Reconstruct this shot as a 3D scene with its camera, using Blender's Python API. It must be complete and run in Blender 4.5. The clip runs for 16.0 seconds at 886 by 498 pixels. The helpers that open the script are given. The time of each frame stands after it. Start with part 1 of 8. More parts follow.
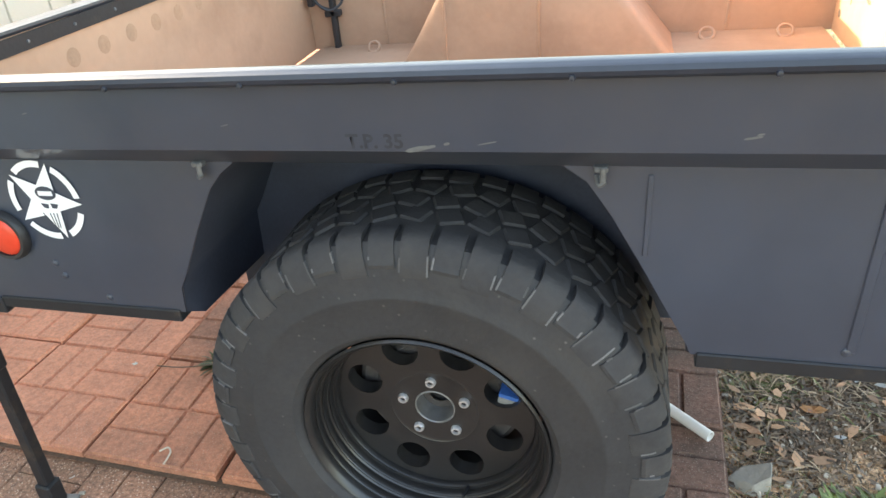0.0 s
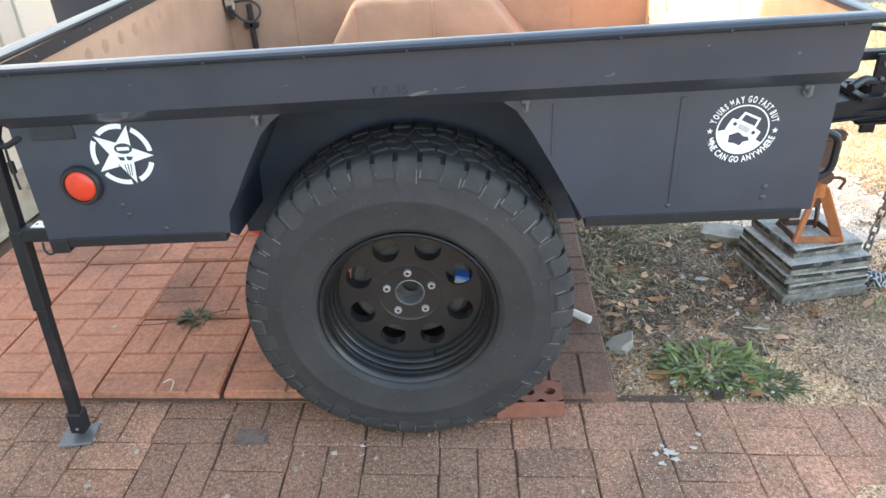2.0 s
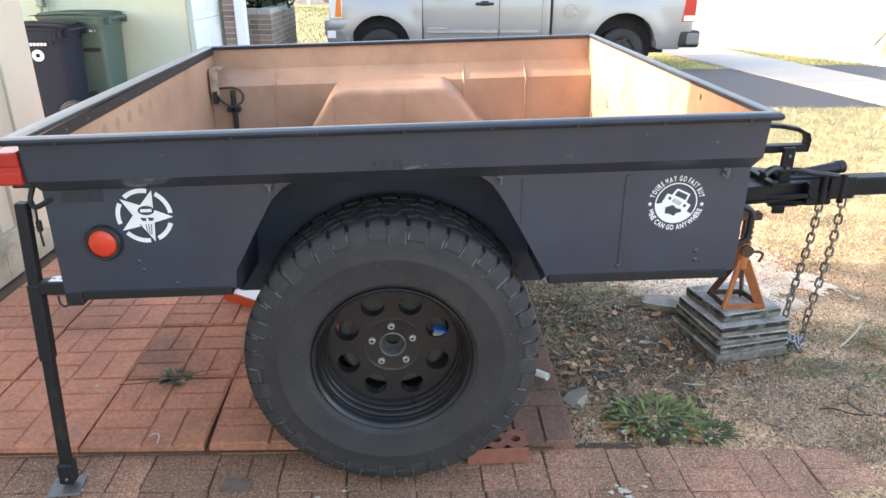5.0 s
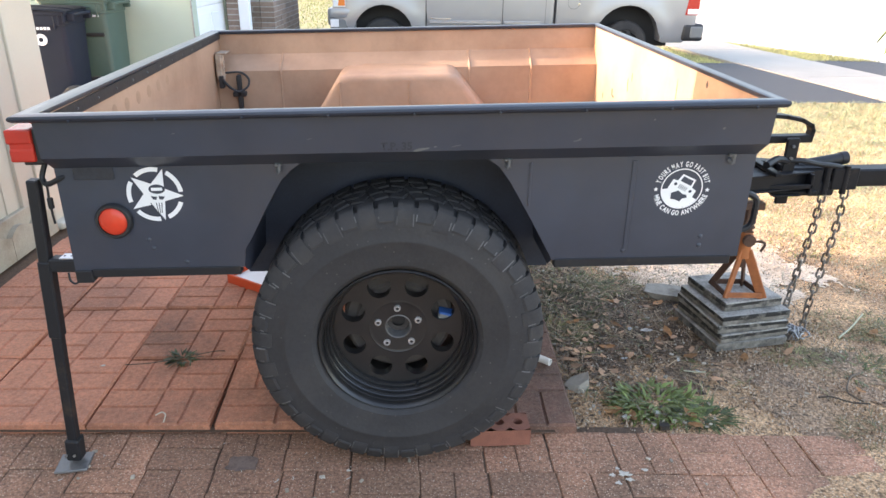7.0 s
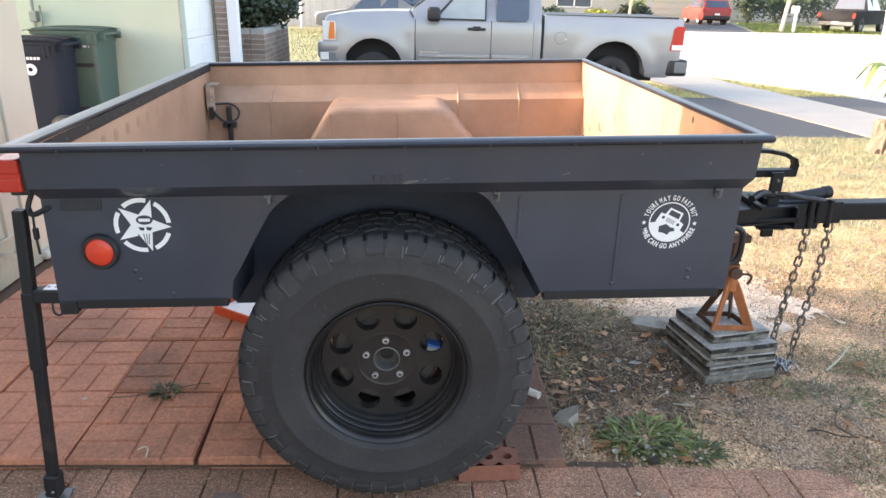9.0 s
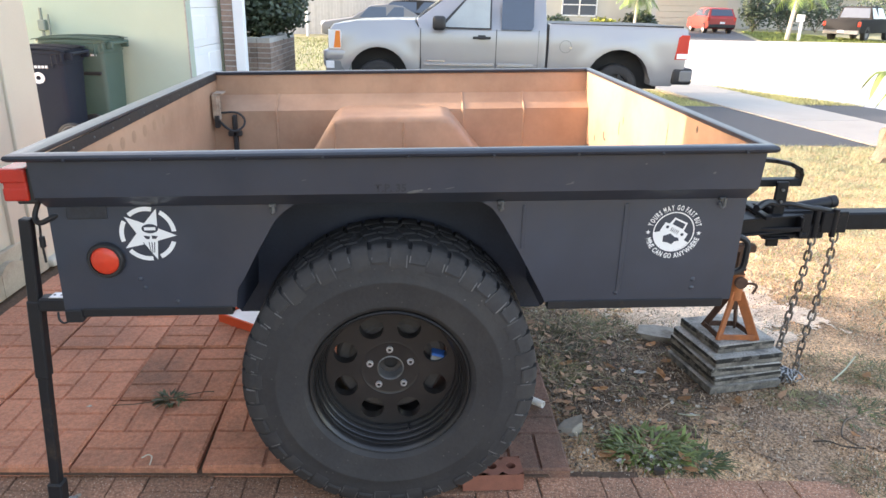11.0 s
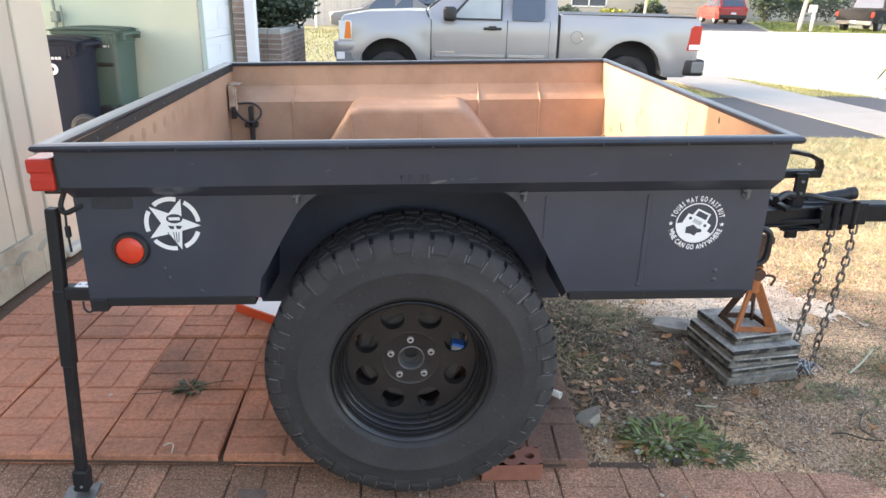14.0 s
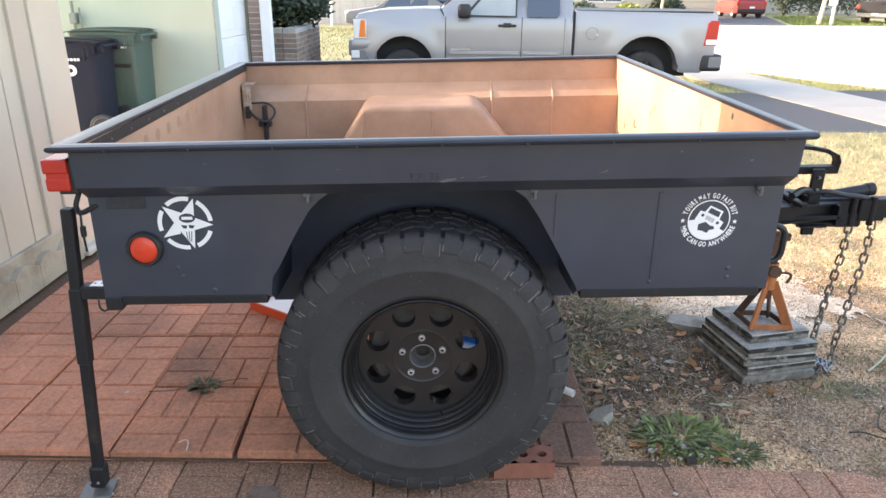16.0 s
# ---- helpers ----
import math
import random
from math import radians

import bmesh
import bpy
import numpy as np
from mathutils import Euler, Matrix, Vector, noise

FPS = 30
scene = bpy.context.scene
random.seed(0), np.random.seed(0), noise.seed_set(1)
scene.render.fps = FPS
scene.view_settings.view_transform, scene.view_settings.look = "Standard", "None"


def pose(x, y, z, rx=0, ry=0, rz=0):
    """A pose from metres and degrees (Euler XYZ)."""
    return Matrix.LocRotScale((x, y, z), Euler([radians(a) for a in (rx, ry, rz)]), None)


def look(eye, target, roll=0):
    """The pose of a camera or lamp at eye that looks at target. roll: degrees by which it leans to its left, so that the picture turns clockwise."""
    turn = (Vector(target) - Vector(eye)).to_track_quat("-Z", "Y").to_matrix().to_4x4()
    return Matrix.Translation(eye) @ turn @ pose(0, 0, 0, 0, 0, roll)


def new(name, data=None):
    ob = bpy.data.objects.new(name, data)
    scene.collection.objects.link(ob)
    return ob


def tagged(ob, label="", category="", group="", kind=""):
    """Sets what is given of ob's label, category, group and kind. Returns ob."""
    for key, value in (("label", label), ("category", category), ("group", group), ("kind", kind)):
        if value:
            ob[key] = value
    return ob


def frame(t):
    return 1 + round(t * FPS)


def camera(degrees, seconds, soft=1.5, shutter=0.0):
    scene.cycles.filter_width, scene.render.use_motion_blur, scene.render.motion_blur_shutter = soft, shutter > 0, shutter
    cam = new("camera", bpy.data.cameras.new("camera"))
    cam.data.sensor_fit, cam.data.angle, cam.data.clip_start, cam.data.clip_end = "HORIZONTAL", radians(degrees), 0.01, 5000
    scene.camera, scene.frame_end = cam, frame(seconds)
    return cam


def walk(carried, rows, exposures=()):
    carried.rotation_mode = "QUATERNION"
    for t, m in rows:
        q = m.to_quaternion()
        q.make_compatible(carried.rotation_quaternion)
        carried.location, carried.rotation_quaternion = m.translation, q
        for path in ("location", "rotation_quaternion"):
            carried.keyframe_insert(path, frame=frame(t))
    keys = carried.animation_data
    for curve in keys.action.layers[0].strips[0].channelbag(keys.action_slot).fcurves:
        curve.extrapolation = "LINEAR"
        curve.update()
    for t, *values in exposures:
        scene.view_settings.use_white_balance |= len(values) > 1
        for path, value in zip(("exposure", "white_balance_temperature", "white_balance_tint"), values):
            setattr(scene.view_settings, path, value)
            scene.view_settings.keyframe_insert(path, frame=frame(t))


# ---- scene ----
cam = camera(65.5, 16.0)
PATH = [
    (0, (0.327, -0.8, 1.313), (-0.205, 0.852, 0.311), -4.9),
    (0.5, (0.152, -0.937, 1.334), (-0.172, 0.798, 0.388), -3.0),
    (1, (0.062, -1.094, 1.348), (-0.006, 0.621, 0.322), -2.6),
    (1.5, (0.092, -1.242, 1.383), (0.069, 0.479, 0.363), -1.6),
    (2, (0.202, -1.396, 1.4), (0.071, 0.346, 0.419), -2.8),
    (2.5, (0.187, -1.501, 1.4), (0.131, 0.285, 0.501), -1.3),
    (3, (0.152, -1.572, 1.452), (0.155, 0.256, 0.639), -2.3),
    (3.5, (0.112, -1.606, 1.442), (0.177, 0.222, 0.634), -0.4),
    (4, (0.11, -1.616, 1.458), (0.161, 0.225, 0.679), -0.8),
    (4.2, (0.114, -1.627, 1.453), (0.172, 0.219, 0.685), -0.5),
    (6.3, (0.083, -1.661, 1.429), (0.087, 0.191, 0.675), 0.8),
    (6.5, (0.079, -1.67, 1.424), (0.098, 0.18, 0.664), 0.9),
    (7, (0.088, -1.67, 1.424), (0.128, 0.172, 0.646), 0.8),
    (7.5, (0.079, -1.659, 1.42), (0.107, 0.199, 0.681), 0.3),
    (8, (0.07, -1.665, 1.417), (0.118, 0.2, 0.697), 0.3),
    (8.5, (0.077, -1.681, 1.427), (0.157, 0.199, 0.749), 1.5),
    (9, (0.084, -1.666, 1.427), (0.159, 0.208, 0.732), 1.4),
    (11.5, (0.087, -1.668, 1.432), (0.147, 0.215, 0.76), 1.4),
    (12, (0.091, -1.671, 1.432), (0.163, 0.209, 0.753), 1.6),
    (12.5, (0.081, -1.672, 1.432), (0.159, 0.209, 0.759), 0.6),
    (13, (0.07, -1.663, 1.434), (0.146, 0.217, 0.758), 1.3),
    (13.5, (0.056, -1.672, 1.429), (0.084, 0.216, 0.771), 0.3),
    (14, (0.048, -1.671, 1.429), (0.087, 0.203, 0.732), 1.3),
    (14.5, (0.043, -1.668, 1.431), (0.072, 0.205, 0.728), 1.3),
    (15, (0.038, -1.67, 1.428), (0.036, 0.2, 0.718), 1.2),
    (15.5, (0.045, -1.668, 1.429), (0.033, 0.205, 0.73), 1.0),
    (16, (0.063, -1.672, 1.431), (0.055, 0.2, 0.727), 0.6),
]
walk(cam, [(t, look(eye, target, roll)) for t, eye, target, roll in PATH],
     [(0, 3.24, 7550, 11), (0.5, 3.2, 7380, 11), (1.5, 3.2, 7230, 11), (2.0, 3.16, 7000, 12), (2.5, 2.98, 6800, 11), (3.0, 2.92, 6600, 11), (3.5, 2.88, 7000, 15), (4.2, 2.82, 7050, 17), (7, 2.76, 7080, 18), (9, 2.60, 7080, 18), (13, 2.60, 7080, 18), (16, 2.67, 7080, 18)])

# ---- light ----
SUN_AZ, SUN_EL = 275.7, 14.0  # degrees: compass-style from +y clockwise, and above the horizon
world = bpy.data.worlds.new("sky")
scene.world = world
world.use_nodes = True
_nt = world.node_tree
_sky = _nt.nodes.new("ShaderNodeTexSky")
_sky.sky_type = "NISHITA"
_sky.sun_disc = False
_sky.dust_density, _sky.ozone_density = 3.0, 0.6
_sky.sun_elevation = radians(SUN_EL)
_sky.sun_rotation = radians(SUN_AZ)
_bg = next(n for n in _nt.nodes if n.type == "BACKGROUND")
_bg.inputs["Strength"].default_value = 0.172
_nt.links.new(_sky.outputs[0], _bg.inputs[0])
_sun = bpy.data.lights.new("sun", "SUN")
_sun.energy, _sun.angle, _sun.color = 2.1, radians(0.5), (1.0, 0.91, 0.80)
_az, _el = radians(SUN_AZ), radians(SUN_EL)
_from = Vector((math.sin(_az) * math.cos(_el), math.cos(_az) * math.cos(_el), math.sin(_el)))
new("sun", _sun).matrix_world = look(_from * 30, (0, 0, 0))

# ---- materials ----
def mat(name, color, rough=0.6, metal=0.0, vary=0.15, scale=8.0, bump=0.15, fine=120.0, spec=0.5, dirt=None, dirt_scale=2.0, dirt_amount=0.4, rand=0.0, coat=0.0, dist=0.004, speck=None, speck_scale=150.0, speck_size=0.25, grit=0.0, grit_scale=120.0):
    """A surface with two scales of colour variation, optional dirt patches and fine relief."""
    m = bpy.data.materials.new(name)
    m.use_nodes = True
    nt = m.node_tree
    n, l = nt.nodes, nt.links
    b = n["Principled BSDF"]
    tc = n.new("ShaderNodeTexCoord")
    n1 = n.new("ShaderNodeTexNoise")
    n1.inputs["Scale"].default_value, n1.inputs["Detail"].default_value = scale, 6
    n2 = n.new("ShaderNodeTexNoise")
    n2.inputs["Scale"].default_value, n2.inputs["Detail"].default_value = fine, 3
    geo = n.new("ShaderNodeNewGeometry")
    for k in (n1, n2):
        l.new(geo.outputs["Position"], k.inputs["Vector"])
    hsv = n.new("ShaderNodeMath")
    hsv.operation = "MULTIPLY_ADD"
    l.new(n1.outputs[0], hsv.inputs[0])
    hsv.inputs[1].default_value, hsv.inputs[2].default_value = vary * 3, 1 - vary * 1.5
    add = n.new("ShaderNodeMath")
    add.operation = "MULTIPLY_ADD"
    l.new(n2.outputs[0], add.inputs[0])
    add.inputs[1].default_value = vary * 1.6
    l.new(hsv.outputs[0], add.inputs[2])
    sub = n.new("ShaderNodeMath")
    sub.operation = "SUBTRACT"
    l.new(add.outputs[0], sub.inputs[0])
    sub.inputs[1].default_value = vary * 0.8
    last = sub.outputs[0]
    if rand:
        oi = n.new("ShaderNodeObjectInfo")
        ra = n.new("ShaderNodeMath")
        ra.operation = "MULTIPLY_ADD"
        l.new(oi.outputs["Random"], ra.inputs[0])
        ra.inputs[1].default_value, ra.inputs[2].default_value = 2 * rand, 1 - rand
        isl = n.new("ShaderNodeMath")
        isl.operation = "MULTIPLY_ADD"
        l.new(geo.outputs["Random Per Island"], isl.inputs[0])
        isl.inputs[1].default_value, isl.inputs[2].default_value = 2 * rand, 1 - rand
        mm = n.new("ShaderNodeMath")
        mm.operation = "MULTIPLY"
        l.new(ra.outputs[0], mm.inputs[0])
        l.new(isl.outputs[0], mm.inputs[1])
        m2 = n.new("ShaderNodeMath")
        m2.operation = "MULTIPLY"
        l.new(mm.outputs[0], m2.inputs[0])
        l.new(last, m2.inputs[1])
        last = m2.outputs[0]
    mul = n.new("ShaderNodeVectorMath")
    mul.operation = "SCALE"
    mul.inputs[0].default_value = color
    l.new(last, mul.inputs["Scale"])
    col = mul.outputs[0]
    if dirt:
        nd = n.new("ShaderNodeTexNoise")
        nd.inputs["Scale"].default_value, nd.inputs["Detail"].default_value, nd.inputs["Roughness"].default_value = dirt_scale, 8, 0.65
        l.new(geo.outputs["Position"], nd.inputs["Vector"])
        rp = n.new("ShaderNodeValToRGB")
        rp.color_ramp.elements[0].position, rp.color_ramp.elements[1].position = 0.62 - 0.4 * dirt_amount, 0.78 - 0.2 * dirt_amount
        l.new(nd.outputs[0], rp.inputs[0])
        mx = n.new("ShaderNodeMix")
        mx.data_type = "RGBA"
        l.new(rp.outputs[0], mx.inputs[0])
        l.new(col, mx.inputs[6])
        mx.inputs[7].default_value = (*dirt, 1)
        col = mx.outputs[2]
    if grit:
        ng = n.new("ShaderNodeTexNoise")
        ng.inputs["Scale"].default_value, ng.inputs["Detail"].default_value, ng.inputs["Roughness"].default_value = grit_scale, 5, 0.7
        l.new(geo.outputs["Position"], ng.inputs["Vector"])
        mr = n.new("ShaderNodeMapRange")
        mr.inputs[1].default_value, mr.inputs[2].default_value = 0.36, 0.64
        mr.inputs[3].default_value, mr.inputs[4].default_value = 1 - grit, 1 + grit
        l.new(ng.outputs[0], mr.inputs[0])
        gs = n.new("ShaderNodeVectorMath")
        gs.operation = "SCALE"
        l.new(col, gs.inputs[0])
        l.new(mr.outputs[0], gs.inputs["Scale"])
        col = gs.outputs[0]
    if speck:
        vo = n.new("ShaderNodeTexVoronoi")
        vo.inputs["Scale"].default_value = speck_scale
        l.new(geo.outputs["Position"], vo.inputs["Vector"])
        vr = n.new("ShaderNodeValToRGB")
        vr.color_ramp.elements[0].position, vr.color_ramp.elements[1].position = speck_size, speck_size + 0.12
        vr.color_ramp.elements[0].color, vr.color_ramp.elements[1].color = (1, 1, 1, 1), (0, 0, 0, 1)
        l.new(vo.outputs["Distance"], vr.inputs[0])
        sep = n.new("ShaderNodeSeparateColor")
        l.new(vo.outputs["Color"], sep.inputs[0])
        mk = n.new("ShaderNodeMath")
        mk.operation = "MULTIPLY"
        l.new(vr.outputs[0], mk.inputs[0])
        l.new(sep.outputs[0], mk.inputs[1])
        sx = n.new("ShaderNodeMix")
        sx.data_type = "RGBA"
        l.new(mk.outputs[0], sx.inputs[0])
        l.new(col, sx.inputs[6])
        sx.inputs[7].default_value = (*speck, 1)
        col = sx.outputs[2]
    l.new(col, b.inputs["Base Color"])
    b.inputs["Metallic"].default_value = metal
    b.inputs["Specular IOR Level"].default_value = spec
    b.inputs["Coat Weight"].default_value = coat
    rr = n.new("ShaderNodeMath")
    rr.operation = "MULTIPLY_ADD"
    l.new(n1.outputs[0], rr.inputs[0])
    rr.inputs[1].default_value, rr.inputs[2].default_value = 0.3 * min(rough, 0.7), rough - 0.15 * min(rough, 0.7)
    l.new(rr.outputs[0], b.inputs["Roughness"])
    if bump:
        bp = n.new("ShaderNodeBump")
        bp.inputs["Strength"].default_value, bp.inputs["Distance"].default_value = bump, dist
        l.new(n2.outputs[0], bp.inputs["Height"])
        l.new(bp.outputs[0], b.inputs["Normal"])
    return m


def glass(name, tint=(0.75, 0.8, 0.8)):
    m = bpy.data.materials.new(name)
    m.use_nodes = True
    b = m.node_tree.nodes["Principled BSDF"]
    b.inputs["Base Color"].default_value = (*tint, 1)
    b.inputs["Transmission Weight"].default_value = 1
    b.inputs["Roughness"].default_value = 0.02
    b.inputs["IOR"].default_value = 1.1
    return m


UNDER = mat("dull black underside", (0.036, 0.042, 0.062), 0.7, vary=0.25, scale=12, bump=0.1, spec=0.35)
BLACK = mat("black trailer paint", (0.033, 0.042, 0.062), 0.38, vary=0.26, scale=3, bump=0.16, fine=9, dirt=(0.048, 0.050, 0.062), dirt_scale=2.2, dirt_amount=0.36, coat=0.2)
RAIL = mat("rubbed black rim paint", (0.023, 0.028, 0.040), 0.36, vary=0.2, scale=9, bump=0.08, fine=40, dirt=(0.045, 0.048, 0.056), dirt_scale=7, dirt_amount=0.12, coat=0.1, spec=0.4)
DRUM = mat("dull brown drum", (0.065, 0.055, 0.050), 0.75, vary=0.3, scale=20, bump=0.2)
NUT = mat("worn bright steel", (0.68, 0.68, 0.69), 0.35, 0.7, vary=0.15, scale=60, bump=0.05)
DIMPLE_SHADE = mat("tan darkened for dimple shade", (0.33, 0.20, 0.125), 0.65, vary=0.2, scale=25, bump=0.1)
SMUDGE_DARK = mat("dark scuff", (0.09, 0.065, 0.05), 0.8, vary=0.3, scale=40, bump=0.1)
BLACK_STEEL = mat("black steel", (0.015, 0.016, 0.019), 0.5, vary=0.2, scale=20, bump=0.1, spec=0.35, dirt=(0.07, 0.05, 0.036), dirt_scale=9, dirt_amount=0.1)
TAN = mat("tan bed paint", (0.40, 0.246, 0.160), 0.6, vary=0.09, scale=3, bump=0.12, fine=45, dirt=(0.28, 0.160, 0.100), dirt_scale=2.2, dirt_amount=0.4)
RUBBER = mat("tyre rubber", (0.026, 0.0255, 0.0275), 0.72, vary=0.3, scale=7, bump=0.3, fine=90, dirt=(0.043, 0.040, 0.039), dirt_scale=4, dirt_amount=0.35, speck=(0.12, 0.11, 0.10), speck_scale=45, speck_size=0.015)
DUSTY_RUBBER = mat("dusty worn rubber", (0.031, 0.030, 0.032), 0.8, vary=0.3, scale=9, bump=0.3, fine=90, dirt=(0.048, 0.045, 0.044), dirt_scale=6, dirt_amount=0.4)
DUSTY_HIGHLIGHT = mat("dusty grey rubber with highlight tone", (0.070, 0.068, 0.068), 0.85, vary=0.3, scale=14, bump=0.1, rand=0.5)
RIM = mat("black wheel paint", (0.0155, 0.0148, 0.0152), 0.40, vary=0.2, scale=12, bump=0.05, dirt=(0.030, 0.026, 0.024), dirt_scale=8, dirt_amount=0.25, coat=0.15)
BORE = mat("worn dull steel", (0.20, 0.195, 0.19), 0.5, 0.5, vary=0.2, scale=50, bump=0.05)
CHROME = mat("bright steel", (0.75, 0.75, 0.76), 0.25, 1.0, vary=0.1, bump=0.02)
ZINC = mat("galvanised steel", (0.5, 0.51, 0.53), 0.45, 0.9, vary=0.15, scale=30, bump=0.05)
WHITE_VINYL = mat("white vinyl", (0.78, 0.79, 0.8), 0.5, vary=0.04, bump=0.0)
RED_LENS = mat("red lens", (0.46, 0.030, 0.018), 0.25, vary=0.06, scale=30, bump=0.0)
ORANGE_LENS = mat("orange lens", (0.64, 0.05, 0.022), 0.3, vary=0.06, scale=30, bump=0.0)
BRICK_RED = mat("red concrete slab", (0.545, 0.222, 0.129), 0.85, vary=0.2, scale=5, bump=0.5, fine=220, rand=0.10, dirt=(0.32, 0.14, 0.088), dirt_scale=1.7, dirt_amount=0.35, dist=0.003, speck=(0.54, 0.36, 0.27), speck_scale=230, speck_size=0.18, grit=0.18, grit_scale=70)
# grime plus shade from trailer and wheel, put into both slab colours
BRICK_GRIME_SHADE = mat("grimy red slab with shade tone", (0.44, 0.178, 0.102), 0.85, vary=0.22, scale=5, bump=0.5, fine=220, rand=0.12, dirt=(0.22, 0.105, 0.067), dirt_scale=2.4, dirt_amount=0.42, dist=0.003, speck=(0.46, 0.31, 0.22), speck_scale=200, speck_size=0.18, grit=0.22, grit_scale=60)
BRICK_MUD_SHADE = mat("muddy dark red slab with shade tone", (0.22, 0.112, 0.078), 0.9, vary=0.25, scale=6, bump=0.6, fine=200, rand=0.12, dirt=(0.10, 0.068, 0.052), dirt_scale=3.5, dirt_amount=0.6, dist=0.004, speck=(0.34, 0.25, 0.2), speck_scale=200, speck_size=0.18, grit=0.25, grit_scale=80)
PAVER = mat("weathered paver", (0.43, 0.212, 0.130), 0.9, vary=0.3, scale=6, bump=0.9, fine=170, rand=0.13, dirt=(0.22, 0.125, 0.08), dirt_scale=2.2, dirt_amount=0.58, dist=0.006, speck=(0.74, 0.54, 0.40), speck_scale=140, speck_size=0.2, grit=0.45, grit_scale=100)
PAVER_GRIME_SHADE = mat("grimy paver with shade tone", (0.29, 0.150, 0.095), 0.9, vary=0.3, scale=6, bump=0.9, fine=170, rand=0.13, dirt=(0.22, 0.125, 0.08), dirt_scale=2.2, dirt_amount=0.58, dist=0.006, speck=(0.56, 0.42, 0.32), speck_scale=140, speck_size=0.2, grit=0.45, grit_scale=100)
JOINT = mat("sandy joint", (0.10, 0.062, 0.04), 0.95, vary=0.3, scale=40, bump=0.6, grit=0.3, grit_scale=90)
BRICK = mat("fired brick", (0.26, 0.10, 0.066), 0.85, vary=0.2, scale=30, bump=0.5, fine=300)
DIRT = mat("bare sandy soil", (0.56, 0.35, 0.195), 0.95, vary=0.42, scale=5, bump=1.0, fine=60, dirt=(0.215, 0.130, 0.076), dirt_scale=2.2, dirt_amount=0.46, dist=0.03, speck=(0.68, 0.55, 0.42), speck_scale=85, speck_size=0.16, grit=0.75, grit_scale=110)
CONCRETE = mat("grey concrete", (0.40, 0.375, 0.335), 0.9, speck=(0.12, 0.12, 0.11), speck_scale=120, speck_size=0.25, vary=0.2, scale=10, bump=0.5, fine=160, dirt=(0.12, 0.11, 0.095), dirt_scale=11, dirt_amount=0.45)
SIDE_STAIN_SHADE = mat("stained concrete side with shade tone", (0.25, 0.23, 0.20), 0.95, vary=0.45, scale=14, bump=0.8, fine=110, dirt=(0.035, 0.033, 0.03), dirt_scale=13, dirt_amount=0.65)
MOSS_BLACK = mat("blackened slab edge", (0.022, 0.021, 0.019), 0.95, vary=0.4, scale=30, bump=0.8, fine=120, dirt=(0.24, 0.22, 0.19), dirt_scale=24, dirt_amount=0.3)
STREET = mat("pale street", (0.50, 0.49, 0.475), 0.9, vary=0.06, scale=1.5, bump=0.3)
WALK = mat("concrete sidewalk", (0.37, 0.35, 0.315), 0.9, vary=0.1, scale=2, bump=0.3)
ASPHALT = mat("asphalt", (0.07, 0.072, 0.078), 0.9, vary=0.15, scale=2, bump=0.5)
CREAM = mat("cream siding", (0.52, 0.465, 0.37), 0.7, vary=0.05, scale=4, bump=0.1)
GREEN_WALL = mat("pale green stucco", (0.385, 0.455, 0.375), 0.85, vary=0.05, scale=3, bump=0.5, fine=90)
WHITE = mat("white paint", (0.78, 0.79, 0.8), 0.55, vary=0.04, scale=4, bump=0.05)
GRASS = mat("dry lawn", (0.25, 0.24, 0.13), 0.9, vary=0.3, scale=2, bump=0.6, rand=0.3)
LEAF = mat("green leaf", (0.062, 0.085, 0.048), 0.5, vary=0.25, scale=6, bump=0.0, rand=0.3)
SILVER = mat("silver pickup paint", (0.335, 0.336, 0.345), 0.32, 0.4, vary=0.03, scale=3, bump=0.0, coat=0.5)
TRIM_BLACK = mat("black plastic", (0.02, 0.02, 0.022), 0.5, vary=0.1, bump=0.05)
GLASS_DARK = mat("tinted window", (0.055, 0.075, 0.11), 0.08, vary=0.05, bump=0.0, coat=0.5)
BIN_BLACK = mat("black bin plastic", (0.0135, 0.0175, 0.029), 0.6, spec=0.25, vary=0.12, scale=6, bump=0.1)
BIN_GREEN = mat("green bin plastic", (0.058, 0.102, 0.084), 0.45, vary=0.12, scale=6, bump=0.1)

# ---- builders ----
def empty(name, label="", category="", group="", kind="", at=(0, 0, 0)):
    ob = tagged(new(name), label, category, group, kind)
    ob.location = at
    return ob


def part(name, bm, material, parent=None, label="", smooth=False, warp=None, flat_angle=35):
    """Links a bmesh as one mesh object under a thing or a part."""
    if warp:
        for v in bm.verts:
            v.co = warp(v.co)
    bmesh.ops.recalc_face_normals(bm, faces=bm.faces)
    if smooth:
        for f in bm.faces:
            f.smooth = True
        for e in bm.edges:
            if len(e.link_faces) == 2 and e.calc_face_angle(0) > radians(flat_angle):
                e.smooth = False
    me = bpy.data.meshes.new(name)
    bm.to_mesh(me)
    bm.free()
    for m in material if isinstance(material, (list, tuple)) else [material]:
        me.materials.append(m)
    ob = new(name, me)
    if parent:
        ob.parent = parent
        ob.matrix_parent_inverse = Matrix.Translation(parent_place(parent)).inverted()
    if label:
        ob["label"] = label
    return ob


def parent_place(ob):
    """Where a thing's own origin lies; the parts below it keep the world's origin."""
    return Vector((0, 0, 0)) if ob.parent else Vector(ob.location)


def single(name, bm, material, label, category, group="", kind="", **kw):
    return tagged(part(name, bm, material, **kw), label, category, group, kind)


